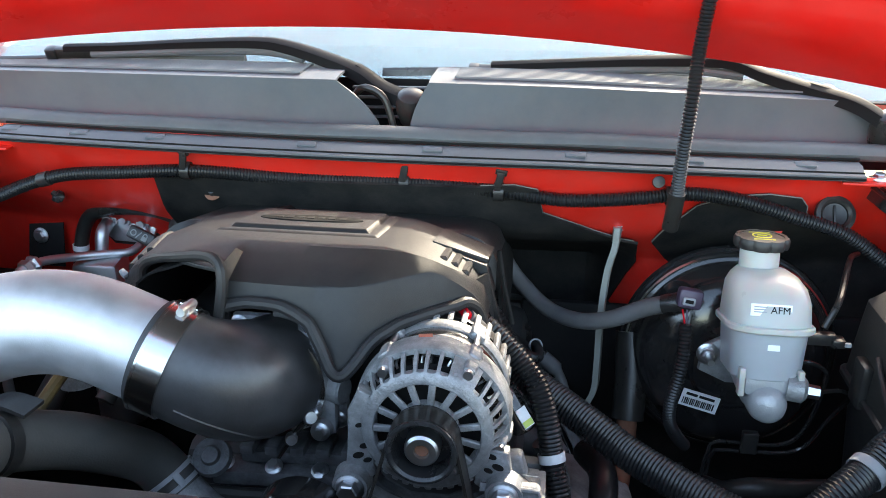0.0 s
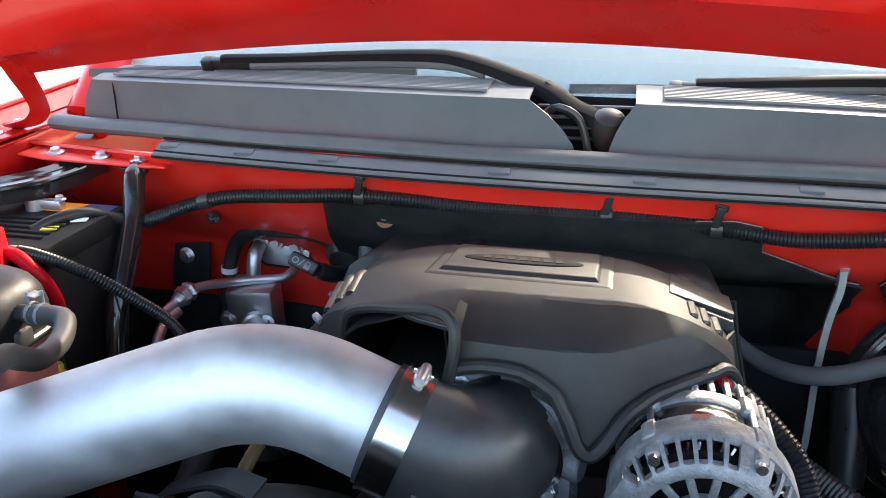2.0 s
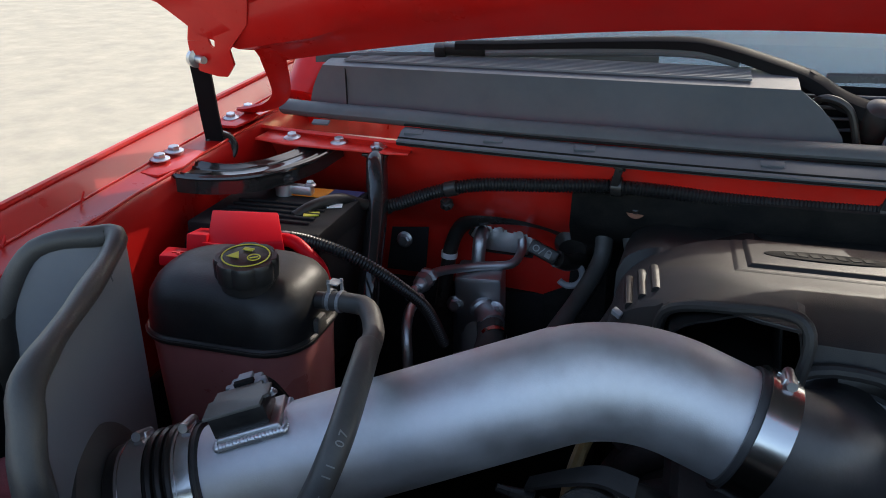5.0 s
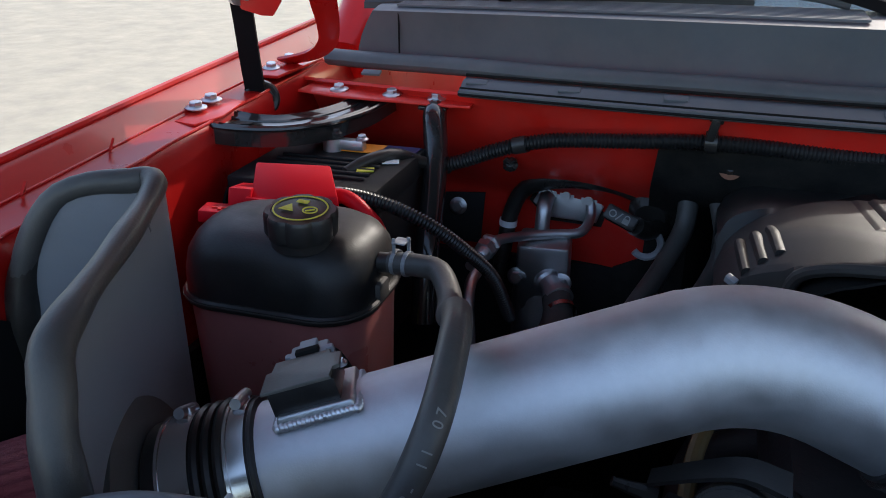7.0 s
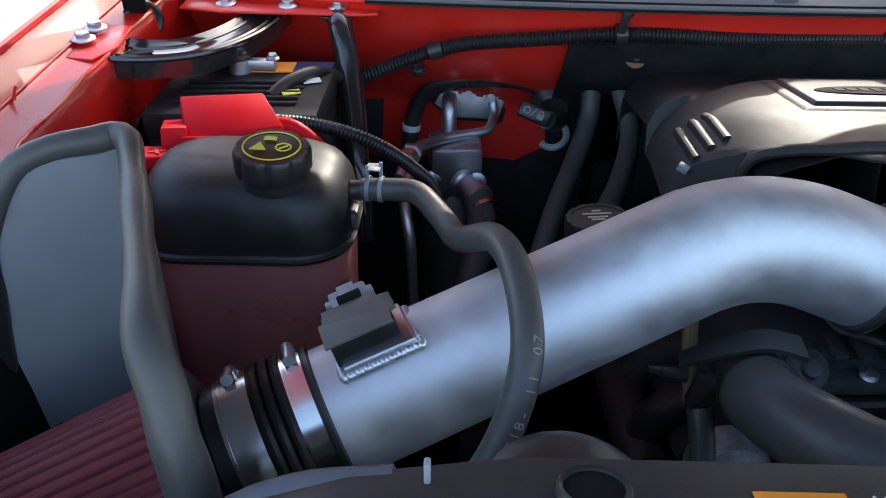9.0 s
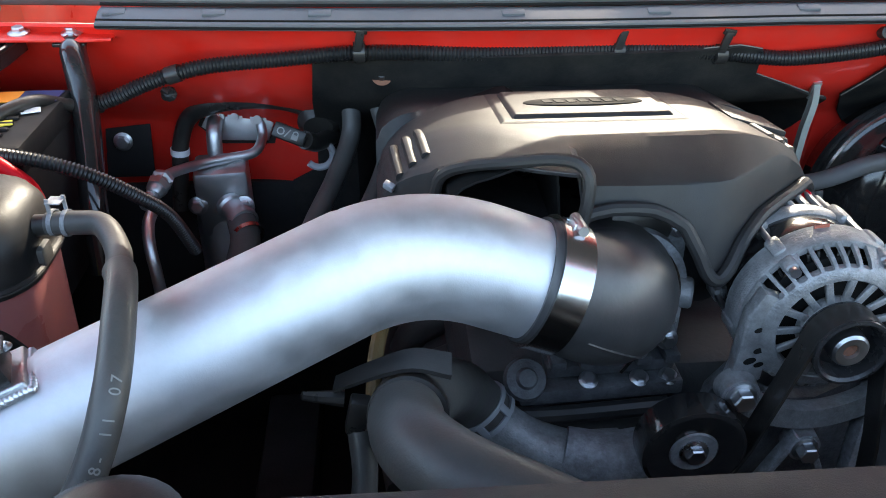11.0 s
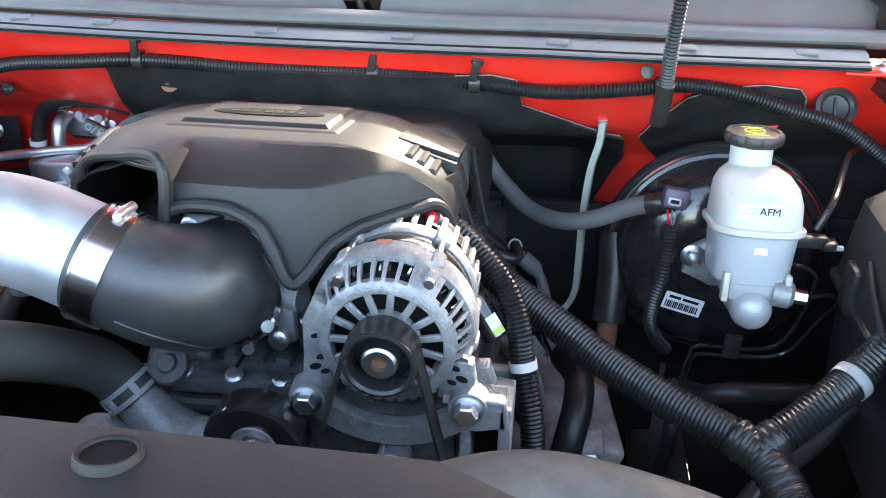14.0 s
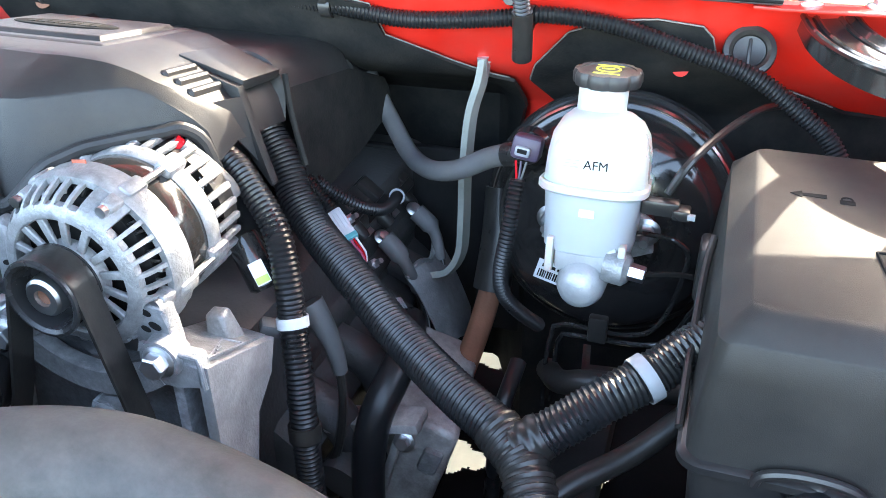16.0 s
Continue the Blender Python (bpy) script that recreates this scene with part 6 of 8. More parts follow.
part("lid", box(0.167, 0.152, 0.028, 0.004, pose(-0.850, 0.895, 1.138)), DARK, battery, "black lid")
part("label", box(0.045, 0.03, 0.0012, 0, pose(-0.832, 0.945, 1.1535)), ORANGE, battery, "orange label patch")
part("label", box(0.040, 0.03, 0.0012, 0, pose(-0.790, 0.947, 1.1535)), BLUE, battery, "blue label patch")
part("label", box(0.018, 0.012, 0.0012, 0, pose(-0.785, 0.905, 1.1540, 0, 0, 20)), LABEL, battery, "white label patch")
part("label", box(0.018, 0.012, 0.0012, 0, pose(-0.800, 0.872, 1.1540, 0, 0, 20)), YELLOW, battery, "yellow label patch")
part("front_label", box(0.060, 0.0012, 0.09, 0, pose(-0.799, 0.8192, 1.05)), BLUE, battery, "blue front label")
for k in range(7):
    part("case_rib", box(0.004, 0.003, 0.11, 0.001, pose(-0.920 + 0.0135 * k, 0.8192, 1.06)), DARK, battery)
for k in range(5):
    part("lid_rib", box(0.12, 0.005, 0.003, 0.001, pose(-0.850, 0.845 + 0.014 * k, 1.1535)), DARK, battery)
bars([(-0.03, 0.03, 0.0), (-0.03, 0.02, -0.012), (-0.03, 0.025, -0.024)], 0.006, Matrix.Translation((-0.800, 0.8182, 1.075)) @ pose(0, 0, 0, 90, 0, 0), LABEL, battery)
part("hold_down", box(0.03, 0.05, 0.03, 0.004, pose(-0.785, 0.815, 1.00)), YELLOW, battery, "yellow lower clip")
term = thing("battery_clamp", "dull lead battery clamp with a bolt", "battery clamp", (-0.86, 0.93, 1.152))
part("clamp", joined(lathe([(0.007, 0), (0.012, 0), (0.012, 0.014), (0.007, 0.014)], pose(-0.865, 0.935, 1.152), 20), box(0.03, 0.012, 0.012, 0.002, pose(-0.842, 0.935, 1.160))), ALPIPE, term)
bolt((-0.830, 0.935, 1.166), (0, 0, 1), 0.005, 0.005, term)
part("grey_lug", box(0.030, 0.020, 0.010, 0.003, pose(-0.885, 0.95, 1.162, 0, 8, 20)), CONNECT, term)

lead = thing("battery_cable", "black corrugated battery cable running down beside the tank", "cable", (-0.72, 0.82, 1.1))
lead_line = [(-0.800, 0.818, 1.146), (-0.770, 0.812, 1.146), (-0.740, 0.812, 1.139), (-0.708, 0.820, 1.121), (-0.680, 0.840, 1.090), (-0.660, 0.870, 1.05), (-0.648, 0.90, 0.99)]
part("loom", corrugated(lead_line, 0.0072), LOOM, lead)
part("plug", sweep([(-0.812, 0.822, 1.146), (-0.80, 0.818, 1.147)], 0.0055, 0.004, 10), CONNECT, lead)
lead2 = thing("battery_cable", "black taped cable from the battery to the firewall loom", "cable", (-0.78, 0.95, 1.16))
part("cable", sweep([(-0.820, 0.868, 1.150), (-0.805, 0.890, 1.158), (-0.785, 0.920, 1.158), (-0.765, 0.955, 1.140), (-0.745, 0.985, 1.126)], 0.0068, 0.006, 14), RUBBER, lead2)

stay = thing("body_stay", "gloss black steel stay bolted to the red flange", "stay", (-0.75, 0.9, 1.0))
part("bar", sweep([(-0.770, 1.012, 1.190), (-0.766, 0.996, 1.187), (-0.760, 0.980, 1.172), (-0.753, 0.960, 1.142), (-0.746, 0.925, 1.105), (-0.740, 0.885, 1.055), (-0.735, 0.86, 0.99)], 0.0125, 0.006, shape=[(-1.1, -0.5), (-1.0, 0.0), (-0.7, 0.45), (-0.25, 0.66), (0.25, 0.66), (0.7, 0.45), (1.0, 0.0), (1.1, -0.5), (0.7, -0.3), (-0.7, -0.3)]), GLOSSY, stay)
part("foot", box(0.034, 0.03, 0.004, 0.001, pose(-0.771, 1.016, 1.1905, 6, 0, 0)), GLOSSY, stay)


def fender_brace(mirrored):
    ob = thing("fender_brace", "gloss black stamped brace between fender and cowl", "brace", (MID + (0.5 if mirrored else -0.73), 0.95, 1.17), group="fender braces")
    line = [(-0.996, 0.885, 1.192), (-0.975, 0.881, 1.189), (-0.940, 0.884, 1.186), (-0.905, 0.905, 1.183), (-0.878, 0.945, 1.182), (-0.861, 0.990, 1.183), (-0.854, 1.020, 1.186), (-0.851, 1.040, 1.187)]
    body_bm = sweep(line, lambda s: 0.0310 - 0.03 * min(0.25, s), 0.008, shape=[(-1.0, -0.45), (-0.92, 0.10), (-0.75, 0.22), (-0.40, 0.05), (0.40, 0.05), (0.75, 0.22), (0.92, 0.10), (1.0, -0.45), (0.85, -0.38), (0.5, -0.08), (-0.5, -0.08), (-0.85, -0.38)])
    pad = slab([(-1.008, 0.84), (-0.975, 0.835), (-0.962, 0.87), (-0.968, 0.925), (-1.006, 0.930)], 0.003, 0.0008, Matrix.Translation((0, 0, 1.195)) @ pose(0, 0, 0, 3, 0, 0) @ Matrix.Translation((0, 0, -0.044)))
    # flat dark oval paints the shade of the slot
    slot = lathe([(0, 0), (1, 0), (1, 0.0008), (0, 0.0008)], Matrix.Translation((-0.955, 0.883, 1.1885)) @ pose(0, 0, 0, 0, 0, 10), 16, (0.020, 0.007))
    pts = curve_points(line, 0.01)
    edges = []
    for side in (-0.92, -0.45, 0.45, 0.92):
        row, run = [], 0.0
        for k, q in enumerate(pts):
            run += (q - pts[k - 1]).length if k else 0.0
            d = (pts[min(k + 1, len(pts) - 1)] - pts[max(k - 1, 0)]).normalized()
            w = (0.0310 - 0.03 * min(0.25, run)) * side
            row.append(q + Vector((d.y, -d.x, 0)) * w + Vector((0, 0, 0.004 if abs(side) > 0.6 else 0.0015)))
        edges.append(sweep(row, 0.0032, 0.01, 8, smooth=False))
    for name, bmx, mt in (("arm", body_bm, GLOSSY), ("rolled_edge", joined(*edges), GLOSSY), ("pad", pad, RED_BAY), ("slot", slot, DARK)):
        if mirrored:
            bmx.transform(Matrix.Translation((-0.078, 0.004, -0.006)) @ mirror)
        part(name, bmx, mt, ob)
    return ob


fender_brace(False)
fender_brace(True)


def hood_hinge(mirrored):
    ob = thing("bonnet_hinge_assembly", "red painted hood hinge with a black link arm", "hinge", (MID + (0.77 if mirrored else -0.77), 0.98, 1.19), group="hood hinges")
    pieces = []
    pv = (-0.977, 0.978, 1.192)
    pieces.append(("pivot_disc", lathe([(0, 0.010), (0.007, 0.010), (0.009, 0.005), (0.013, 0.0065), (0.015, 0.005), (0.019, 0.0062), (0.021, 0.005), (0.0225, 0.0), (0.021, -0.006), (0, -0.006)], axis_m(pv, (0.55, -0.8, 0.1)), 32), PLASTIC, "black ringed pivot disc"))
    pieces.append(("link_arm", sweep([(-0.981, 0.975, 1.194), (-0.977, 0.962, 1.235), (-0.971, 0.947, 1.282), (-0.967, 0.935, 1.322)], 0.0115, 0.01, shape=[(-1, -0.25), (1, -0.25), (1, 0.25), (-1, 0.25)]), WIPER, "black link arm"))
    hole_ring = [(-0.936 + 0.0042 * math.cos(radians(a)), 0.041 + 0.0085 * math.sin(radians(a))) for a in range(180, -181, -45)]
    plate = [(-0.961, 0.003), (-0.950, 0.000), (-0.938, -0.003), (-0.925, -0.003), (-0.913, 0.012), (-0.915, 0.030), (-0.906, 0.040), (-0.885, 0.062), (-0.870, 0.125), (-0.948, 0.125), (-0.962, 0.060), (-0.968, 0.041)] + hole_ring + [(-0.968, 0.0405), (-0.969, 0.018)]
    pieces.append(("hood_bracket", slab(plate, 0.004, 0, Matrix.Translation((0, 0.932, 1.300)) @ pose(0, 0, 0, 102, 0, 0)), RED, "red hood bracket"))
    strap_line = [(-0.862, 0.915, 1.40), (-0.876, 0.945, 1.352), (-0.887, 0.975, 1.312), (-0.897, 1.005, 1.279), (-0.910, 1.028, 1.254), (-0.935, 1.045, 1.236), (-0.965, 1.055, 1.226), (-0.990, 1.065, 1.220)]
    pieces.append(("lower_strap", sweep(strap_line, lambda s: 0.021 - 0.05 * min(0.18, s), 0.008, shape=[(-1, -0.1), (-0.9, 0.2), (-0.7, 0.02), (0.7, 0.02), (0.9, 0.2), (1, -0.1), (0.6, -0.2), (-0.6, -0.2)]), RED, "red hinge strap"))
    for bp in ((-0.888, 0.958, 1.336), (-0.880, 0.938, 1.362)):
        pieces.append(("strap_bolt", bolt_bm(bp, (0.1, -0.9, -0.35), 0.007, 0.005), RED, "red painted bolt"))
    pieces.append(("hinge_foot", slab([(-1.014, 1.005), (-0.968, 1.005), (-0.958, 1.11), (-1.014, 1.11)], 0.004, 0.001, Matrix.Translation((0, 0, 1.2105)) @ pose(0, 0, 0, 2, 0, 0) @ Matrix.Translation((0, 0, -0.035))), RED, "red hinge foot"))
    pieces.append(("pin", lathe([(0, 0.022), (0.0045, 0.022), (0.005, 0.006), (0.011, 0.005), (0.011, -0.002), (0, -0.002)], axis_m((-0.966, 0.928, 1.317), (0.85, -0.5, 0)), 16), BOLT, ""))
    for name, bmx, mt, lab in pieces:
        if mirrored:
            bmx.transform(Matrix.Translation((-0.078, 0.004, -0.006)) @ mirror)
        part(name, bmx, mt, ob, lab)
    return ob


hood_hinge(False)
hood_hinge(True)

# ---- firewall loom and its clips ----
loom = thing("firewall_loom", "long black corrugated wiring loom clipped along the red firewall", "wiring loom", (MID, 1.0, 1.15))
loom_line = [(-0.790, 0.972, 1.112), (-0.770, 0.976, 1.126), (-0.731, 0.977, 1.137), (-0.692, 0.978, 1.153), (-0.654, 0.978, 1.165), (-0.617, 0.978, 1.172), (-0.547, 0.978, 1.177), (-0.479, 0.978, 1.182), (-0.413, 0.978, 1.182), (-0.348, 0.978, 1.179), (-0.286, 0.978, 1.179), (-0.225, 0.978, 1.180), (-0.166, 0.978, 1.180), (-0.108, 0.978, 1.177), (-0.051, 0.978, 1.173), (0.006, 0.978, 1.167), (0.058, 0.979, 1.169), (0.113, 0.980, 1.175), (0.150, 0.983, 1.180), (0.212, 0.992, 1.173), (0.284, 0.995, 1.153), (0.340, 0.998, 1.135), (0.387, 0.996, 1.105), (0.419, 0.990, 1.078), (0.445, 0.97, 1.03), (0.46, 0.93, 0.98)]
part("loom", corrugated(loom_line, 0.0088, 0.0040), LOOM, loom)
for x, y, z in ((-0.463, 0.978, 1.183), (-0.183, 0.978, 1.180), (-0.068, 0.978, 1.174)):
    part("clip", joined(ring_bm(0.009, 0.0115, 0.012, axis_m((x - 0.006, y, z), (1, 0, 0)), 20), box(0.009, 0.005, 0.030, 0.0015, pose(x, y - 0.010, z + 0.013, 10, 12, 0)), box(0.014, 0.006, 0.007, 0.001, pose(x + 0.003, y - 0.010, z + 0.027, 10, 12, 0))), PLASTIC, loom, "black clip")
part("clip", joined(ring_bm(0.009, 0.0115, 0.012, axis_m((0.128, 0.981, 1.177), (1, 0, 0)), 20), lathe([(0, 0.012), (0.007, 0.011), (0.007, 0), (0, 0)], axis_m((0.118, 0.986, 1.192), (0, -1, 0.3)), 16)), PLASTIC, loom, "black clip")
part("tape", sweep([(-0.668, 0.978, 1.161), (-0.654, 0.978, 1.165)], 0.0096, 0.004, 16), PLASTIC, loom)
stud = thing("firewall_stud", "black push-in clip in the red firewall", "clip", (-0.684, 1.04, 1.118))
part("clip", joined(lathe([(0, 0.008), (0.005, 0.007), (0.009, 0.003), (0.009, 0), (0, 0)], axis_m((-0.684, 1.036, 1.120), (0, -0.8, 0.5)), 8), box(0.018, 0.006, 0.006, 0.001, pose(-0.684, 1.032, 1.122, 30, 40, 0)), box(0.018, 0.006, 0.006, 0.001, pose(-0.684, 1.032, 1.122, 30, -40, 0))), PLASTIC, stud)
for x, z, lab in ((-0.440, 1.150, "rusty stud in the black insulation"), (-0.255, 1.190, "small orange paint mark")):
    y = y_firewall(x, z) - 0.011
    if z < 1.16:
        s2 = thing("insulation_stud", lab, "stud", (x, y, z))
        part("washer", lathe([(0.004, 0), (0.012, 0), (0.012, 0.001), (0.004, 0.001)], axis_m((x, y, z), (0, -0.8, 0.6)), 16), RUST, s2)
        part("stud", lathe([(0, 0.008), (0.005, 0.007), (0.007, 0.0), (0, 0)], axis_m((x, y, z), (0, -0.8, 0.6)), 10), PLASTIC, s2)
    else:
        whole("paint_mark", sweep([(x, y + 0.009, z), (x + 0.002, y + 0.006, z + 0.007), (x - 0.003, y + 0.004, z + 0.008)], 0.001, 0.002, 6), ORANGE, lab, "paint mark")
fb = thing("firewall_bolt", "round grey bolt head in the black mat", "bolt", (-0.165, 1.14, 1.075))
part("head", lathe([(0.004, 0.006), (0.006, 0.008), (0.012, 0.006), (0.013, 0), (0, 0), (0, 0.006)], axis_m((-0.165, y_firewall(-0.165, 1.095) - 0.016, 1.095), (0.1, -0.9, 0.4)), 24), CONNECT, fb)

hood_loom = thing("hood_loom", "black corrugated washer loom rising to the hood", "loom", (0.137, 0.975, 1.15))
part("loom", corrugated([(0.134, 0.962, 1.150), (0.136, 0.955, 1.175), (0.135, 0.935, 1.235), (0.137, 0.925, 1.299), (0.141, 0.934, 1.36), (0.147, 0.925, 1.43), (0.152, 0.90, 1.50)], 0.0080, 0.0040), LOOM, hood_loom)
part("wrap", sweep([(0.134, 0.964, 1.143), (0.1355, 0.957, 1.168), (0.136, 0.950, 1.190)], 0.0095, 0.005, 14), RUBBER, hood_loom, "taped lower end")

# ---- air conditioning lines ----
ac = thing("ac_fitting", "pale aluminium air conditioning block and pipes at the firewall", "pipe fitting", (-0.64, 1.06, 0.98))
fm = axis_m((-0.622, 1.103, 1.060), (0, -1, 0.15))
part("plate", slab([(-0.046, -0.006), (-0.030, 0.022), (0.020, 0.022), (0.044, -0.004), (0.036, -0.026), (-0.022, -0.024)], 0.008, 0.002, fm), ALPIPE, ac, "cast mounting plate")
part("gasket", slab([(-0.052, -0.006), (-0.034, 0.028), (0.024, 0.028), (0.050, -0.004), (0.042, -0.032), (-0.026, -0.030)], 0.004, 0.001, fm @ pose(0, 0, -0.005)), RUBBER, ac, "black gasket")
for x, z, r in ((-0.026, 0.008, 0.011), (-0.002, 0.008, 0.009), (0.026, 0.004, 0.010)):
    part("nut", joined(lathe([(0, 0.014), (r * 0.55, 0.014), (r * 0.6, 0.008), (r, 0.008), (r, 0.0), (0, 0)], fm @ pose(x, z, 0.006), 24)), ALPIPE, ac)
part("stub_pipe", sweep([(-0.648, 1.088, 1.066), (-0.648, 1.070, 1.058), (-0.648, 1.062, 1.035), (-0.648, 1.060, 1.005)], 0.0095, 0.006, 16), ALPIPE, ac)
part("cross_pipe", sweep([(-0.594, 1.092, 1.062), (-0.592, 1.080, 1.045), (-0.600, 1.055, 1.036), (-0.630, 1.040, 1.036), (-0.660, 1.020, 1.038), (-0.682, 0.985, 1.045), (-0.692, 0.960, 1.045), (-0.700, 0.92, 1.036)], 0.0062, 0.006, 14), ALPIPE, ac)
part("line_nut", joined(lathe([(0.007, -0.012), (0.012, -0.010), (0.0135, -0.004), (0.0105, 0.0), (0.0135, 0.004), (0.012, 0.012), (0.007, 0.013)], axis_m((-0.690, 0.958, 1.046), (-0.2, -0.9, -0.15)), 6), lathe([(0.007, -0.03), (0.0095, -0.028), (0.0095, -0.004), (0.007, 0)], axis_m((-0.694, 0.938, 1.041), (-0.2, -0.9, -0.25)), 18)), ALPIPE, ac, "hexagon line nut")
part("block", box(0.064, 0.052, 0.092, 0.006, pose(-0.640, 1.045, 0.985, 6, 0, 6)), ALPIPE, ac, "aluminium block")
part("block_bolt", bolt_bm((-0.668, 1.017, 0.985), (0, -1, 0.1), 0.008, 0.007), BOLT, ac)
part("block_bolt", bolt_bm((-0.612, 1.015, 0.985), (0, -1, 0.1), 0.008, 0.007), BOLT, ac)
part("suction_neck", lathe([(0.013, 0), (0.017, 0.002), (0.017, 0.008), (0.014, 0.011), (0.014, 0.030), (0.018, 0.033), (0.018, 0.044), (0.013, 0.046)], axis_m((-0.632, 1.018, 0.985), (0.55, -0.85, -0.15)), 28), ALPIPE, ac)
part("accumulator", lathe([(0, 0), (0.034, 0.0), (0.036, -0.01), (0.036, -0.2), (0, -0.2)], pose(-0.645, 1.055, 0.96), 32), ALPIPE, ac, "dull aluminium cylinder")
part("suction_hose", sweep([(-0.612, 0.985, 0.978), (-0.606, 0.958, 0.966), (-0.612, 0.91, 0.945), (-0.625, 0.865, 0.91), (-0.64, 0.83, 0.86)], 0.0175, 0.008, 20), OLDRUB, ac, "thick rubber suction hose")
part("hose_band", ring_bm(0.0178, 0.0188, 0.006, axis_m((-0.604, 0.968, 0.972), (0.4, -0.9, -0.3)), 28), STEEL, ac)
pipe2 = thing("pipe", "bare aluminium pipe bending down beside the tank", "pipe", (-0.675, 0.85, 0.95))
part("pipe", sweep([(-0.690, 0.935, 1.032), (-0.694, 0.905, 1.026), (-0.690, 0.88, 1.01), (-0.685, 0.868, 0.98), (-0.683, 0.865, 0.90)], 0.0065, 0.006, 14), ALPIPE, pipe2)
tag = thing("line_lock_tag", "dark quick-connect clip with a pale printed lock mark", "connector", (-0.545, 1.05, 1.07))
tgm = Matrix.Translation((-0.548, 1.000, 1.082)) @ pose(0, 0, 0, 62, 22, -6)
part("clip", box(0.038, 0.018, 0.014, 0.003, tgm), PLASTIC, tag)
part("print", ring_bm(0.0030, 0.0044, 0.0006, tgm @ pose(-0.010, 0, 0.007), 20), PALEINK, tag)
part("print", box(0.0014, 0.011, 0.0008, 0, tgm @ pose(-0.002, 0, 0.0072, 0, 0, -25)), PALEINK, tag)
part("print", joined(box(0.0075, 0.006, 0.0008, 0, tgm @ pose(0.007, -0.002, 0.0072)), ring_bm(0.0022, 0.0034, 0.0006, tgm @ pose(0.007, 0.002, 0.007), 16)), PALEINK, tag)
part("hose", sweep([(-0.532, 1.006, 1.072), (-0.520, 1.03, 1.058), (-0.505, 1.08, 1.045)], 0.011, 0.006, 14), RUBBER, tag)
part("clip_ring", joined(sweep([Vector((-0.520 + 0.017 * math.cos(radians(a)), 1.044, 1.036 + 0.017 * math.sin(radians(a)))) for a in range(-140, 101, 20)], 0.0045, 0.004, 8, smooth=True)), CONNECT, tag, "pale open ring")
part("boot", lathe([(0.02, 0), (0.026, 0.006), (0.026, 0.03), (0.018, 0.04)], axis_m((-0.520, 1.100, 1.075), (0, -0.9, -0.3)), 24), RUBBER, tag, "black boot")
heater = thing("heater_hose", "black rubber heater hose looping over the pipe fitting", "hose", (-0.65, 1.1, 1.0))
part("hose", sweep([(-0.705, 1.075, 0.95), (-0.700, 1.085, 1.00), (-0.694, 1.09, 1.04), (-0.678, 1.088, 1.072), (-0.645, 1.078, 1.090), (-0.60, 1.070, 1.098), (-0.56, 1.072, 1.094), (-0.530, 1.080, 1.080), (-0.510, 1.09, 1.065)], 0.0105, 0.006, 16), RUBBER, heater)
part("band", ring_bm(0.0108, 0.0118, 0.008, axis_m((-0.6975, 1.088, 1.022), (0.1, 0, 1)), 24), TAPE, heater, "white tape band")
part("band", ring_bm(0.0108, 0.0118, 0.008, axis_m((-0.527, 1.081, 1.078), (0.7, 0.3, -0.6)), 24), TAPE, heater, "white tape band")
for pts in ([(-0.478, 1.045, 1.10), (-0.480, 1.03, 1.065), (-0.50, 0.98, 1.03), (-0.525, 0.92, 1.00), (-0.55, 0.86, 0.95)], [(-0.445, 1.04, 1.10), (-0.435, 1.00, 1.06), (-0.455, 0.93, 1.03), (-0.49, 0.86, 1.00), (-0.51, 0.80, 0.95)]):
    hh = thing("heater_hose", "dusty black heater hose beside the engine cover", "hose", pts[-1])
    part("hose", sweep(pts, 0.0115, 0.006, 16), OLDRUB, hh)
part("stud_plate", slab([(-0.03, -0.035), (0.03, -0.035), (0.034, 0.035), (-0.022, 0.030)], 0.003, 0.001, axis_m((-0.768, 1.108, 1.020), (0, -1, 0.1))), DARK, ac, "dark bracket plate")
bolt((-0.769, 1.102, 1.035), (0, -1, 0.1), 0.008, 0.007, ac)
oil = thing("oil_cap", "black ribbed oil filler cap with faint printed marks", "oil cap", (-0.500, 0.765, 1.05))
om = pose(-0.505, 0.752, 1.064, -4, -4, 0)
part("cap", scalloped(0.030, 0.022, 14, 0.0016, om), DARK, oil)
bars([(-0.013, 0.013, 0.004), (-0.009, 0.009, -0.003), (-0.006, 0.006, -0.008), (-0.004, 0.004, 0.010)], 0.0028, om @ pose(0, 0, 0.0222), PALEINK, oil)
part("neck", lathe([(0.02, -0.06), (0.02, 0.0)], om, 24), DIRTYCAST, oil)


# ---- driver side: booster, master cylinder, hoses ----
BX, BZ = 0.226, 0.968
booster = thing("brake_booster", "large gloss black round brake booster on the firewall", "brake booster", (BX, 1.0, 0.84))
BDIR = Vector((0.0, -1, 0.10))
bmx = axis_m((BX, 1.010, BZ), BDIR)
part("front_shell", lathe([(0.131, -0.012), (0.131, 0.0), (0.128, 0.006), (0.120, 0.010), (0.116, 0.018), (0.112, 0.034), (0.100, 0.048), (0.075, 0.056), (0.055, 0.058), (0.050, 0.064), (0.040, 0.066), (0, 0.066)], bmx, 72), GLOSSY, booster, "domed front shell")
part("rear_shell", lathe([(0.06, -0.09), (0.10, -0.08), (0.118, -0.05), (0.126, -0.02), (0.134, -0.012), (0.136, -0.006), (0.134, 0.0), (0.126, 0.0)], bmx, 72), GLOSSY, booster, "rear shell with a rolled rim")
part("rim_groove", lathe([(0.1245, 0.008), (0.1265, 0.0105), (0.1285, 0.008)], bmx, 72), STEEL, booster, "thin bright steel line round the rim")
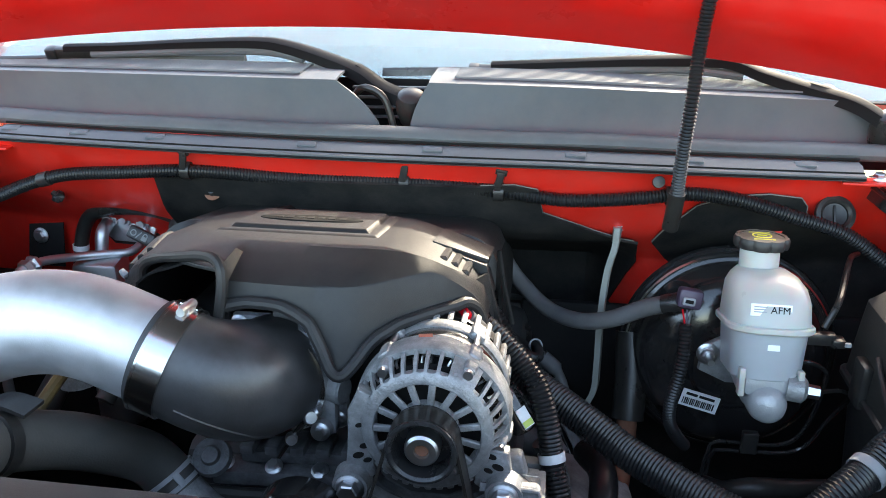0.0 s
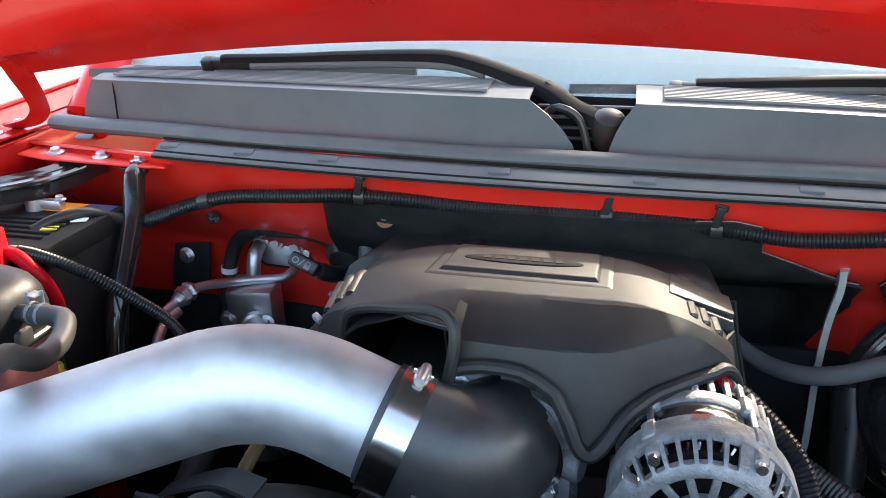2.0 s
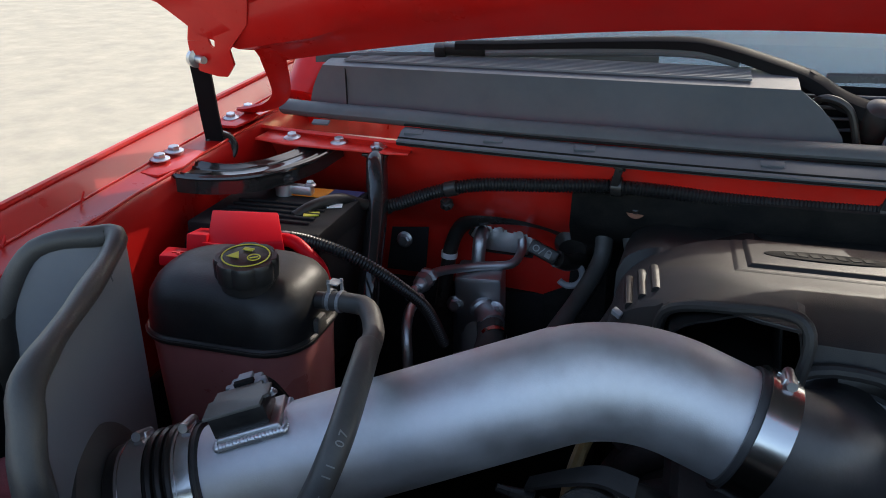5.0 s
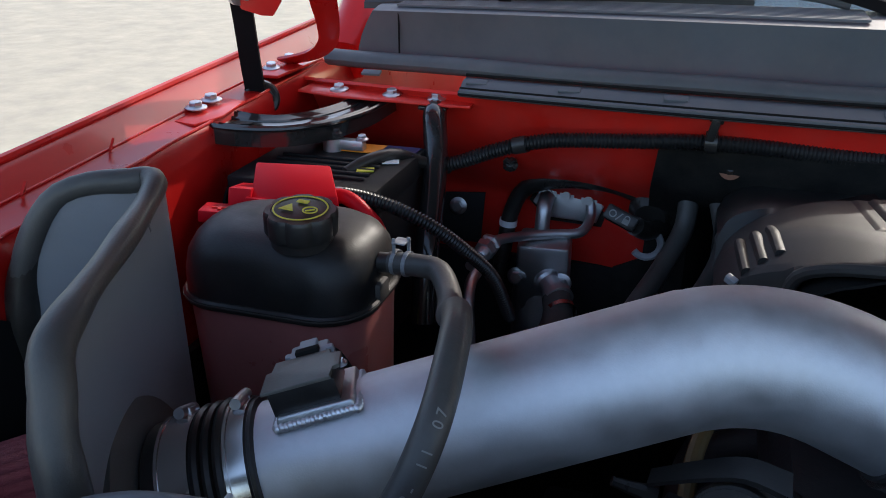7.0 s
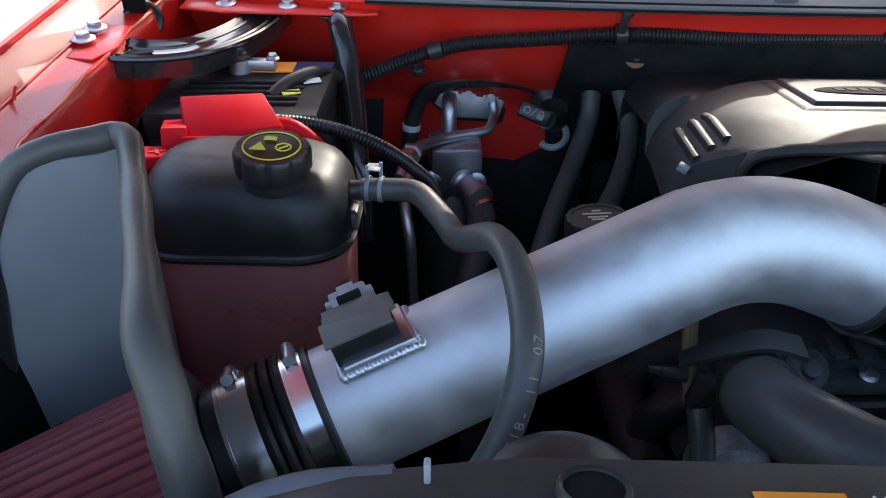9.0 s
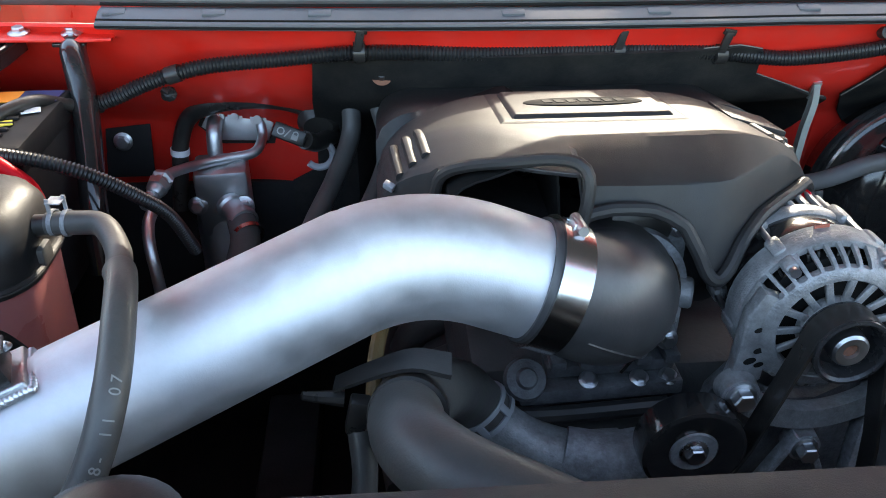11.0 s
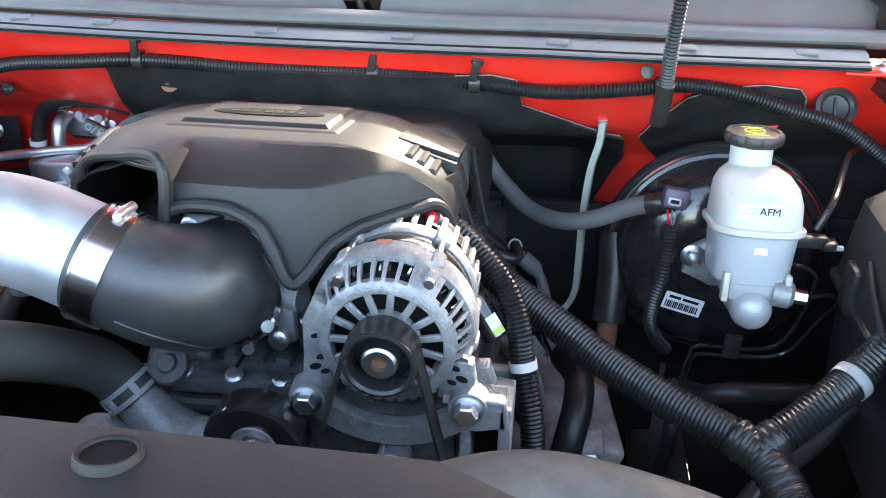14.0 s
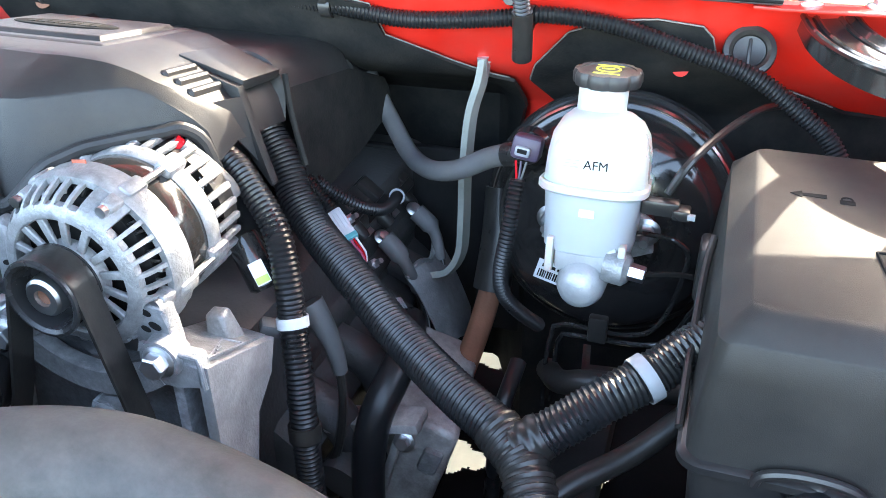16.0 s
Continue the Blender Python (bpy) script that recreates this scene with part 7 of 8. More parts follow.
part("check_valve", joined(lathe([(0.018, 0), (0.020, 0.008), (0.016, 0.014), (0, 0.016)], axis_m((0.150, 0.958, 1.062), BDIR), 24)), GLOSSY, booster, "raised valve seat")
stm = axis_m((0.187, 0.9385, 0.932), (0, -1, 0.10)) @ Matrix.Rotation(radians(-14), 4, "Z")
stick = part("sticker", slab([(-0.023, -0.011), (0.023, -0.011), (0.023, 0.011), (-0.023, 0.011)], 0.0008, 0, stm @ pose(0, 0, 0.0022)), LABEL, booster, "white part label")
bars([(-0.020 + 0.0023 * k, -0.0188 + 0.0023 * k + (0.0006 if k % 3 else 0.0), -0.008) for k in range(17)], 0.0085, stm @ pose(0, 0, 0.0031), INK_SHADE, stick, "barcode")
bars([(-0.018, -0.004, 0.004), (-0.002, 0.017, 0.004)], 0.0035, stm @ pose(0, 0, 0.0031), INK_SHADE, stick)

mc = thing("brake_master_cylinder", "cast aluminium brake master cylinder with a white fluid reservoir", "master cylinder", (0.228, 0.86, 0.98))
part("barrel", lathe([(0, 0.0), (0.010, 0.0015), (0.0165, 0.006), (0.0198, 0.014), (0.0205, 0.024), (0.0205, 0.040), (0.0225, 0.044), (0.0225, 0.125), (0, 0.125)], axis_m((0.228, 0.792, 1.009), (0, 1, -0.03)), 36), MCCAST, mc, "pale cast barrel with a rounded end")
part("flange", slab([(-0.052, -0.016), (-0.048, 0.014), (-0.02, 0.030), (0.02, 0.030), (0.048, 0.014), (0.052, -0.016), (0.02, -0.030), (-0.02, -0.030)], 0.012, 0.003, axis_m((0.226, 0.915, 1.008), (0, -1, 0.08))), CAST, mc, "mounting flange")
for x in (-0.044, 0.044):
    bolt((0.226 + x, 0.902, 1.015), (0, -1, 0.08), 0.0085, 0.008, mc)
    part("stud", lathe([(0, 0.02), (0.004, 0.02), (0.004, 0), (0, 0)], axis_m((0.226 + x, 0.895, 1.015), (0, -1, 0.08)), 12), BOLT, mc)
part("saddle", box(0.052, 0.058, 0.030, 0.006, pose(0.229, 0.838, 1.028, -6, 0, 0)), MCCAST, mc)
for x in (0.200, 0.258):
    part("post", box(0.006, 0.012, 0.030, 0.001, pose(x, 0.812, 1.032, -10, 0, 0)), WHITE, mc, "reservoir leg")
part("port", joined(lathe([(0.0, 0), (0.014, 0), (0.014, 0.016), (0.010, 0.020), (0, 0.020)], axis_m((0.246, 0.815, 1.027), (1, -0.15, -0.05)), 24)), CAST, mc, "line port")
part("line_nut", lathe([(0, 0.014), (0.007, 0.014), (0.0075, 0), (0, 0)], axis_m((0.264, 0.812, 1.026), (1, -0.15, -0.05)), 6), BOLT, mc)
res_m = Matrix.Translation((0.227, 0.868, 1.035)) @ pose(0, 0, 0, -13, 0, 0)
part("reservoir", loft([(-0.016, 0.062, 0.084, 0.020, 0, -0.012), (-0.012, 0.072, 0.094, 0.026, 0, -0.012), (0.034, 0.078, 0.102, 0.028, 0, -0.014), (0.038, 0.080, 0.104, 0.028, 0, -0.014)], res_m), MILK, mc, "milky lower reservoir half")
part("reservoir_seam", loft([(0.037, 0.086, 0.110, 0.030, 0, -0.014), (0.0385, 0.089, 0.113, 0.031, 0, -0.014), (0.043, 0.089, 0.113, 0.031, 0, -0.014), (0.0445, 0.086, 0.110, 0.030, 0, -0.014)], res_m), WHITE, mc, "raised weld seam")
res_top = part("reservoir_top", loft([(0.044, 0.082, 0.106, 0.030, 0, -0.014), (0.066, 0.080, 0.102, 0.030, 0, -0.014), (0.080, 0.076, 0.092, 0.030, -0.001, -0.011), (0.090, 0.066, 0.070, 0.028, -0.002, -0.005), (0.096, 0.050, 0.048, 0.022, -0.004, 0.001), (0.098, 0.034, 0.034, 0.016, -0.005, 0.003)], res_m), WHITE, mc, "milky upper reservoir half")
part("filler_neck", lathe([(0.0205, 0.090), (0.0205, 0.118), (0.018, 0.120)], res_m @ pose(-0.006, 0.003, 0), 32), WHITE, mc, "filler neck")
mcap_m = Matrix.Translation((0.2225, 0.9015, 1.1490)) @ pose(0, 0, 0, -4, 0, 0)
mcap = part("reservoir_cap", scalloped(0.0290, 0.0115, 9, 0.0022, mcap_m), PLASTIC, mc, "black scalloped filler cap")
part("symbol", joined(ring_bm(0.009, 0.0103, 0.0006, mcap_m @ pose(0, 0, 0.0117)), box(0.010, 0.0015, 0.0008, 0, mcap_m @ pose(0, 0, 0.0121)), box(0.022, 0.0014, 0.0008, 0, mcap_m @ pose(0, 0.014, 0.0113)), box(0.022, 0.0014, 0.0008, 0, mcap_m @ pose(0, -0.014, 0.0113))), YELLOW, mcap, "yellow printed symbol")
lab_m = res_m @ Matrix.Translation((0.003, -0.0656, 0.062)) @ pose(0, 0, 0, 89, 0, 0)
lab = part("label", slab([(-0.020, -0.0062), (0.020, -0.0062), (0.020, 0.0062), (-0.020, 0.0062)], 0.0006, 0, lab_m @ pose(-0.009, 0, -0.0012)), LABEL, res_top, "white label")
lettering("AFM", 0.0102, lab_m @ pose(0, 0, -0.0003), INK_SHADE, res_top)
bars([(-0.026, -0.013, 0.0026), (-0.026, -0.015, 0.0), (-0.026, -0.013, -0.0026)], 0.0011, lab_m @ pose(0, 0, -0.0004), CONNECT, res_top)
# white patch imitates a bright highlight on the lower half
part("highlight_patch", box(0.012, 0.001, 0.008, 0.0004, res_m @ pose(0.0, -0.0635, 0.024)), LABEL, mc)
part("level_sensor", joined(box(0.030, 0.012, 0.013, 0.002, pose(0.281, 0.846, 1.070)), box(0.014, 0.016, 0.009, 0.002, pose(0.298, 0.844, 1.068))), PLASTIC, mc, "black level sensor plug")
part("sensor_pin", box(0.006, 0.004, 0.004, 0, pose(0.306, 0.836, 1.069)), CONNECT, mc)
lines = thing("brake_lines", "thin dark brake pipes from the master cylinder", "brake pipe", (0.25, 0.88, 0.9))
part("pipe", sweep([(0.272, 0.807, 1.027), (0.309, 0.840, 1.013), (0.327, 0.860, 0.993), (0.321, 0.885, 0.953), (0.296, 0.892, 0.903), (0.244, 0.892, 0.895), (0.211, 0.892, 0.894), (0.199, 0.895, 0.882), (0.195, 0.900, 0.800)], 0.0024, 0.006, 8), GLOSSY, lines)
part("pipe", sweep([(0.262, 0.868, 1.030), (0.271, 0.885, 1.022), (0.298, 0.885, 1.018), (0.309, 0.885, 0.996), (0.284, 0.885, 0.918), (0.204, 0.885, 0.910), (0.194, 0.885, 0.895), (0.190, 0.887, 0.865), (0.188, 0.890, 0.800)], 0.0024, 0.006, 8), GLOSSY, lines)
part("clip", box(0.018, 0.010, 0.028, 0.002, pose(0.238, 0.884, 0.913)), PLASTIC, lines, "black pipe clip")

vac = thing("vacuum_hose", "black rubber vacuum hose to the brake booster", "hose", (0.05, 0.96, 1.0))
part("hose", sweep([(-0.080, 1.09, 1.070), (-0.066, 1.085, 1.048), (-0.050, 1.075, 1.028), (-0.030, 1.055, 1.014), (-0.009, 1.030, 1.005), (0.014, 1.003, 1.004), (0.043, 0.975, 1.011), (0.076, 0.955, 1.026), (0.112, 0.940, 1.050), (0.138, 0.928, 1.063)], 0.0105, 0.006, 18), BOOT, vac)
part("fitting", sweep([(0.132, 0.930, 1.060), (0.146, 0.924, 1.066), (0.156, 0.925, 1.070)], 0.0125, 0.005, 16), PLASTIC, vac)
sens = thing("booster_sensor", "purple-grey pressure sensor plug with a corrugated lead", "sensor", (0.154, 0.91, 1.07))
part("body", box(0.027, 0.020, 0.022, 0.004, pose(0.156, 0.908, 1.080, -10, 8, 0)), PURPLE, sens)
part("latch", box(0.014, 0.006, 0.009, 0.002, pose(0.154, 0.897, 1.080, -10, 8, 0)), CONNECT, sens)
part("latch_slot", box(0.009, 0.003, 0.004, 0.0005, pose(0.154, 0.8945, 1.081, -10, 8, 0)), INK_SHADE, sens)
for k, mt in enumerate((REDPL, PURPLE, BOOT)):
    part("wire", sweep([(0.148 + 0.005 * k, 0.898, 1.070), (0.150 + 0.003 * k, 0.893, 1.060), (0.152 + 0.001 * k, 0.888, 1.050)], 0.0011, 0.005, 6), mt, sens)
part("lead", corrugated([(0.152, 0.890, 1.056), (0.151, 0.878, 1.030), (0.148, 0.872, 1.000), (0.143, 0.874, 0.965), (0.145, 0.882, 0.935), (0.157, 0.900, 0.905), (0.174, 0.924, 0.875)], 0.0078, 0.004), LOOM, sens)
strap = thing("ground_strap", "flat grey braided ground strap on the firewall", "ground strap", (0.07, 1.05, 0.9))
part("braid", sweep([(0.080, 1.030, 1.118), (0.078, 1.022, 1.095), (0.070, 1.015, 1.06), (0.066, 1.01, 1.00), (0.066, 1.005, 0.94), (0.064, 1.00, 0.90), (0.050, 0.995, 0.875), (0.025, 0.99, 0.868)], 0.0105, 0.006, shape=[(-0.35, -0.8), (0.35, -0.8), (0.35, 0.8), (-0.35, 0.8)]), BRAID, strap)
part("lug", joined(lathe([(0, 0.006), (0.006, 0.006), (0.007, 0.0), (0.009, -0.002), (0, -0.002)], axis_m((0.081, 1.032, 1.122), (0, -0.8, 0.6)), 14), box(0.011, 0.004, 0.024, 0.001, pose(0.079, 1.027, 1.110, 20, 0, 0))), ALPIPE, strap, "crimped lug and bolt")

# fuse box
fuse = thing("fuse_box", "black plastic underhood fuse box with a stepped lid", "fuse box", (0.46, 0.75, 0.95))
lid_m = Matrix.Translation((0.488, 0.755, 1.070)) @ pose(0, 0, 0, 1.4, 0, 0)
part("lid", loft([(-0.052, 0.328, 0.262, 0.012, 0, 0), (0.010, 0.320, 0.254, 0.012, 0, 0), (0.0325, 0.316, 0.249, 0.011, 0, 0), (0.0345, 0.313, 0.246, 0.011, 0.0004, 0), (0.0450, 0.288, 0.226, 0.008, 0.001, 0.007), (0.0462, 0.284, 0.221, 0.008, 0.001, 0.008)], lid_m), LID, fuse, "sloped lid")
part("lid_flange", loft([(-0.060, 0.334, 0.268, 0.014, 0, 0), (-0.058, 0.338, 0.272, 0.015, 0, 0), (-0.053, 0.338, 0.272, 0.015, 0, 0), (-0.051, 0.333, 0.266, 0.014, 0, 0)], lid_m), PLASTIC, fuse, "rolled flange")
part("base", loft([(-0.20, 0.30, 0.24, 0.02, 0, 0), (-0.060, 0.322, 0.258, 0.02, 0, 0)], lid_m), PLASTIC, fuse, "black base")
part("side_lip", sweep([lid_m @ Vector(p) for p in ((-0.163, 0.050, 0.000), (-0.1665, 0.020, -0.012), (-0.1685, -0.050, -0.038), (-0.1690, -0.105, -0.052))], 0.0030, 0.008, 8), PLASTIC, fuse, "raised side lip")
part("side_latch", box(0.012, 0.030, 0.05, 0.004, lid_m @ pose(-0.166, 0.07, -0.04)), PLASTIC, fuse, "black latch")
part("lead_arch", sweep([lid_m @ Vector((-0.093 - 0.030 * math.cos(radians(a)), -0.137, -0.056 + 0.015 * math.sin(radians(a)) ** 0.7)) for a in range(0, 181, 15)], 0.0032, 0.005, 8), PLASTIC, fuse, "arched lead opening")
part("lead", corrugated([lid_m @ Vector((-0.088, -0.118, -0.062)), lid_m @ Vector((-0.088, -0.140, -0.078)), lid_m @ Vector((-0.105, -0.150, -0.14))], 0.020, 0.006), LOOM, fuse)
top = lid_m @ Matrix.Translation((0.004, 0.008, 0.0462))
part("mark", slab([(-0.012, 0), (-0.004, 0.005), (-0.004, 0.002), (0.012, 0.003), (0.012, -0.003), (-0.004, -0.002), (-0.004, -0.005)], 0.0004, 0, top @ pose(-0.111, 0.039, 0)), INK_SHADE, fuse, "moulded arrow")
part("mark", joined(box(0.010, 0.006, 0.0006, 0, top @ pose(-0.086, 0.034, 0)), ring_bm(0.003, 0.0042, 0.0005, top @ pose(-0.086, 0.038, 0), 16)), INK_SHADE, fuse, "moulded lock sign")
sign = [(-0.022, 0.014), (-0.019, -0.010), (-0.013, -0.010), (-0.012, -0.016), (0.004, -0.015), (0.004, -0.009), (0.022, -0.007), (0.022, 0.014), (-0.022, 0.014)]
part("mark", joined(*[sweep([top @ Vector((-0.052 + a[0], -0.044 + a[1], 0.0006)), top @ Vector((-0.052 + b[0], -0.044 + b[1], 0.0006))], 0.0009, 0.01, 5) for a, b in zip(sign, sign[1:])]), INK_SHADE, fuse, "moulded battery sign")

# looms on the driver side
main = thing("engine_loom", "thick black corrugated engine wiring loom with a fork", "wiring loom", (0.15, 0.70, 0.95))
main_line = [(-0.098, 0.872, 1.095), (-0.080, 0.861, 1.078), (-0.061, 0.849, 1.058), (-0.040, 0.832, 1.032), (-0.014, 0.814, 1.012), (0.020, 0.790, 1.000), (0.052, 0.767, 0.990), (0.092, 0.738, 0.977), (0.154, 0.694, 0.968), (0.208, 0.659, 0.963), (0.225, 0.640, 0.955), (0.245, 0.60, 0.935), (0.26, 0.56, 0.90)]
part("loom", corrugated(main_line, 0.0175, 0.0042, 0.08, 18), LOOM, main)
branch_line = [(0.212, 0.652, 0.962), (0.226, 0.660, 0.968), (0.247, 0.670, 0.983), (0.270, 0.684, 0.998), (0.293, 0.702, 1.008), (0.318, 0.722, 1.024), (0.345, 0.745, 1.035)]
part("branch", corrugated(branch_line, 0.0165, 0.0042, 0.08, 18), LOOM, main, "fork to the fuse box")
part("fork_tape", joined(sweep([(0.196, 0.667, 0.965), (0.222, 0.645, 0.957), (0.238, 0.615, 0.942)], lambda s: 0.0184 + 0.0005 * math.sin(s * 700) + 0.0004 * math.sin(s * 1730 + 1), 0.0012, 18), sweep([(0.214, 0.653, 0.962), (0.232, 0.664, 0.972)], lambda s: 0.0174 + 0.0005 * math.sin(s * 800), 0.0012, 18)), RUBBER, main, "black tape round the fork")
tp = axis_m((0.293, 0.702, 1.008), (0.72, 0.58, 0.40))
part("tie", joined(ring_bm(0.0168, 0.0180, 0.010, tp @ pose(0, 0, -0.005), 32), box(0.008, 0.008, 0.012, 0.002, tp @ pose(0.006, -0.0195, 0))), CONNECT, main, "white cable tie")
alt_loom = thing("alternator_loom", "black corrugated loom dropping past the alternator", "wiring loom", (0.02, 0.70, 0.9))
alt_line = [(-0.110, 0.785, 1.104), (-0.084, 0.775, 1.102), (-0.058, 0.765, 1.095), (-0.033, 0.752, 1.077), (-0.015, 0.742, 1.060), (-0.004, 0.733, 1.042), (0.005, 0.722, 1.014), (0.010, 0.714, 0.985), (0.020, 0.698, 0.945), (0.026, 0.686, 0.895), (0.03, 0.68, 0.82)]
part("loom", corrugated(alt_line, 0.0120, 0.0042, 0.10, 16), LOOM, alt_loom)
part("tape", ring_bm(0.0124, 0.0134, 0.009, axis_m((0.0098, 0.7142, 0.986), (0.22, -0.33, -0.92)) @ pose(0, 0, -0.0045), 24), TAPE, alt_loom, "white tape mark")
part("low_tape", ring_bm(0.0122, 0.0140, 0.014, axis_m((0.026, 0.686, 0.896), (0.1, -0.2, -0.95)) @ pose(0, 0, -0.007), 24), RUBBER, alt_loom)
inj = thing("injector_loom", "thin black corrugated injector loom along the valve cover", "wiring loom", (0.0, 0.85, 1.0))
part("loom", corrugated([(-0.112, 0.885, 1.120), (-0.086, 0.880, 1.078), (-0.062, 0.880, 1.038), (-0.046, 0.884, 1.010), (-0.036, 0.886, 0.996)], 0.0078, 0.0038), LOOM, inj)
part("branch", corrugated([(-0.062, 0.893, 1.030), (-0.046, 0.905, 1.008), (-0.024, 0.925, 0.984), (-0.012, 0.955, 0.966), (-0.012, 0.990, 0.958), (-0.017, 1.012, 0.953)], 0.0072, 0.0038), LOOM, inj, "thin branch to the coils")
part("branch_ring", ring_bm(0.0072, 0.0092, 0.005, axis_m((-0.0165, 1.012, 0.953), (0.3, -0.75, 0.55)), 24), CONNECT, inj, "pale ring on the branch")
plug_d = (Vector((-0.006, 0.869, 0.972)) - Vector((-0.034, 0.886, 0.992))).normalized()
pl_m = axis_m((-0.036, 0.887, 0.993), plug_d, (0.4, -0.6, 0.7))
plug = part("plug", box(0.017, 0.011, 0.032, 0.0015, pl_m @ pose(0, 0, 0.016)), WHITEPL, inj, "white plug with coloured wires")
for k in range(4):
    part("plug_rib", box(0.0016, 0.0125, 0.024, 0.0004, pl_m @ pose(-0.006 + 0.004 * k, 0, 0.014)), WHITEPL, plug)
part("plug_band", box(0.0175, 0.0115, 0.006, 0.0008, pl_m @ pose(0, 0, 0.034)), TEAL, plug, "teal locking band")
for k, mt in enumerate((PINK, PURPLE, PINK, REDPL, LABEL)):
    part("wire", sweep([pl_m @ Vector((-0.006 + 0.003 * k, 0.001, 0.036)), pl_m @ Vector((-0.005 + 0.0028 * k, 0.0, 0.044)), pl_m @ Vector((-0.002 + 0.0022 * k, -0.003, 0.053)), pl_m @ Vector((0.0 + 0.001 * k, -0.010, 0.060))], 0.0012, 0.004, 6), mt, inj)

# coils on the valve cover, their studs, and the plug wires
for y, z in ((0.915, 0.975), (0.985, 0.955), (1.062, 0.940)):
    coil = thing("ignition_coil", "black ignition coil with zinc bolts on the valve cover", "ignition coil", (-0.04, y, 0.92), group="ignition coils")
    cmx = Matrix.Translation((-0.046, y, z)) @ pose(0, 0, 0, 0, 38, 0)
    part("body", box(0.044, 0.048, 0.026, 0.004, cmx), PLASTIC, coil)
    part("core", box(0.030, 0.020, 0.010, 0.002, cmx @ pose(-0.004, 0.004, 0.016)), PLASTIC, coil)
    part("bracket", box(0.056, 0.014, 0.004, 0.001, cmx @ pose(0.002, -0.027, -0.006)), BOLT, coil, "zinc bracket")
    bolt(cmx @ Vector((-0.020, -0.027, -0.003)), cmx.to_3x3() @ Vector((0, 0, 1)), 0.0055, 0.006, coil)
    part("tower", lathe([(0, 0.022), (0.007, 0.022), (0.009, 0.016), (0.010, 0), (0, 0)], axis_m(cmx @ Vector((0.018, 0.006, -0.002)), cmx.to_3x3() @ Vector((1, 0, -0.1))), 18), PLASTIC, coil)
for bolt_at, pts in (((-0.015, 0.961, 0.928), [(-0.012, 0.962, 0.926), (-0.002, 0.960, 0.918), (0.009, 0.957, 0.908), (0.015, 0.960, 0.893), (0.018, 0.968, 0.873), (0.019, 0.974, 0.858), (0.025, 0.976, 0.838), (0.034, 0.967, 0.823), (0.042, 0.955, 0.800)]),
                     ((-0.010, 1.047, 0.921), [(-0.007, 1.048, 0.918), (0.002, 1.047, 0.911), (0.012, 1.046, 0.902), (0.020, 1.042, 0.891), (0.026, 1.034, 0.878), (0.029, 1.032, 0.868), (0.034, 1.040, 0.820), (0.038, 1.010, 0.806), (0.034, 0.967, 0.820)])):
    pw = thing("plug_wire", "grey boot with a zinc tip on a black plug wire", "plug wire", pts[0], group="plug wires")
    part("boot", sweep(pts[:6], lambda s: 0.0112 if s < 0.026 else max(0.0070, 0.0112 - (s - 0.026) * 0.9), 0.004, 16), BOOT, pw, "dusty grey boot")
    part("wire", sweep(pts[5:], 0.0042, 0.006, 10), RUBBER, pw, "black wire")
    part("wire_stripe", sweep([Vector(p) + Vector((0.0028, -0.0028, 0.0016)) for p in pts[5:]], 0.0008, 0.006, 5), CONNECT, pw, "pale printed stripe")
    part("tip", bolt_bm(Vector(bolt_at), (0.45, -0.35, 0.75), 0.0062, 0.006), BOLT, pw, "zinc bolt head")
# dirty castings of the head's front and the manifold below the coils
head = thing("cylinder_head_casting", "dirty grey aluminium head casting below the alternator loom", "cylinder head", (0.04, 0.82, 0.70))
bm = tapered((0.105, 0.16), (0.095, 0.15), 0.13, 0.008, Matrix.Translation((0.030, 0.855, 0.715)) @ pose(0, 0, 0, 0, 20, 8))
part("casting", bm, HEADCAST, head)
part("ledge", box(0.11, 0.030, 0.012, 0.003, pose(0.045, 0.775, 0.838, 0, -14, 0)), HEADCAST, head)
part("flange", box(0.020, 0.16, 0.030, 0.004, pose(0.090, 0.86, 0.79, 0, 20, 8)), CAST, head)
for k in range(3):
    part("rib", box(0.008, 0.012, 0.085, 0.002, pose(0.012 + 0.026 * k, 0.770, 0.785, 0, 14, 0)), HEADCAST, head)
for x, z in ((0.010, 0.835), (0.052, 0.846), (0.085, 0.835)):
    bolt((x, 0.760, z), (0, -1, 0.3), 0.007, 0.007, head)
hshield = thing("manifold_heat_shield", "pale bare metal heat shield over the exhaust manifold", "heat shield", (0.06, 0.93, 0.82))
part("shell", sheet(lambda u, v: Vector((0.016 + 0.046 * v + 0.008 * math.sin(3.1 * u), 0.955 + 0.095 * u, 0.882 - 0.095 * v ** 1.3 + 0.008 * math.sin(7 * u))), [k / 10 for k in range(11)], [k / 8 for k in range(9)], 0.002), PALECAST, hshield)
part("rim", sweep([(0.015 + 0.008 * math.sin(0.31 * k), 0.955 + 0.0095 * k, 0.884 + 0.008 * math.sin(0.7 * k)) for k in range(11)], 0.003, 0.01, 8), CAST, hshield)
part("flange", slab([(-0.016, -0.014), (0.020, -0.010), (0.014, 0.016), (-0.012, 0.020)], 0.004, 0.001, axis_m((0.014, 0.915, 0.860), (0.6, -0.5, 0.6))), PALECAST, hshield, "pale cast corner")
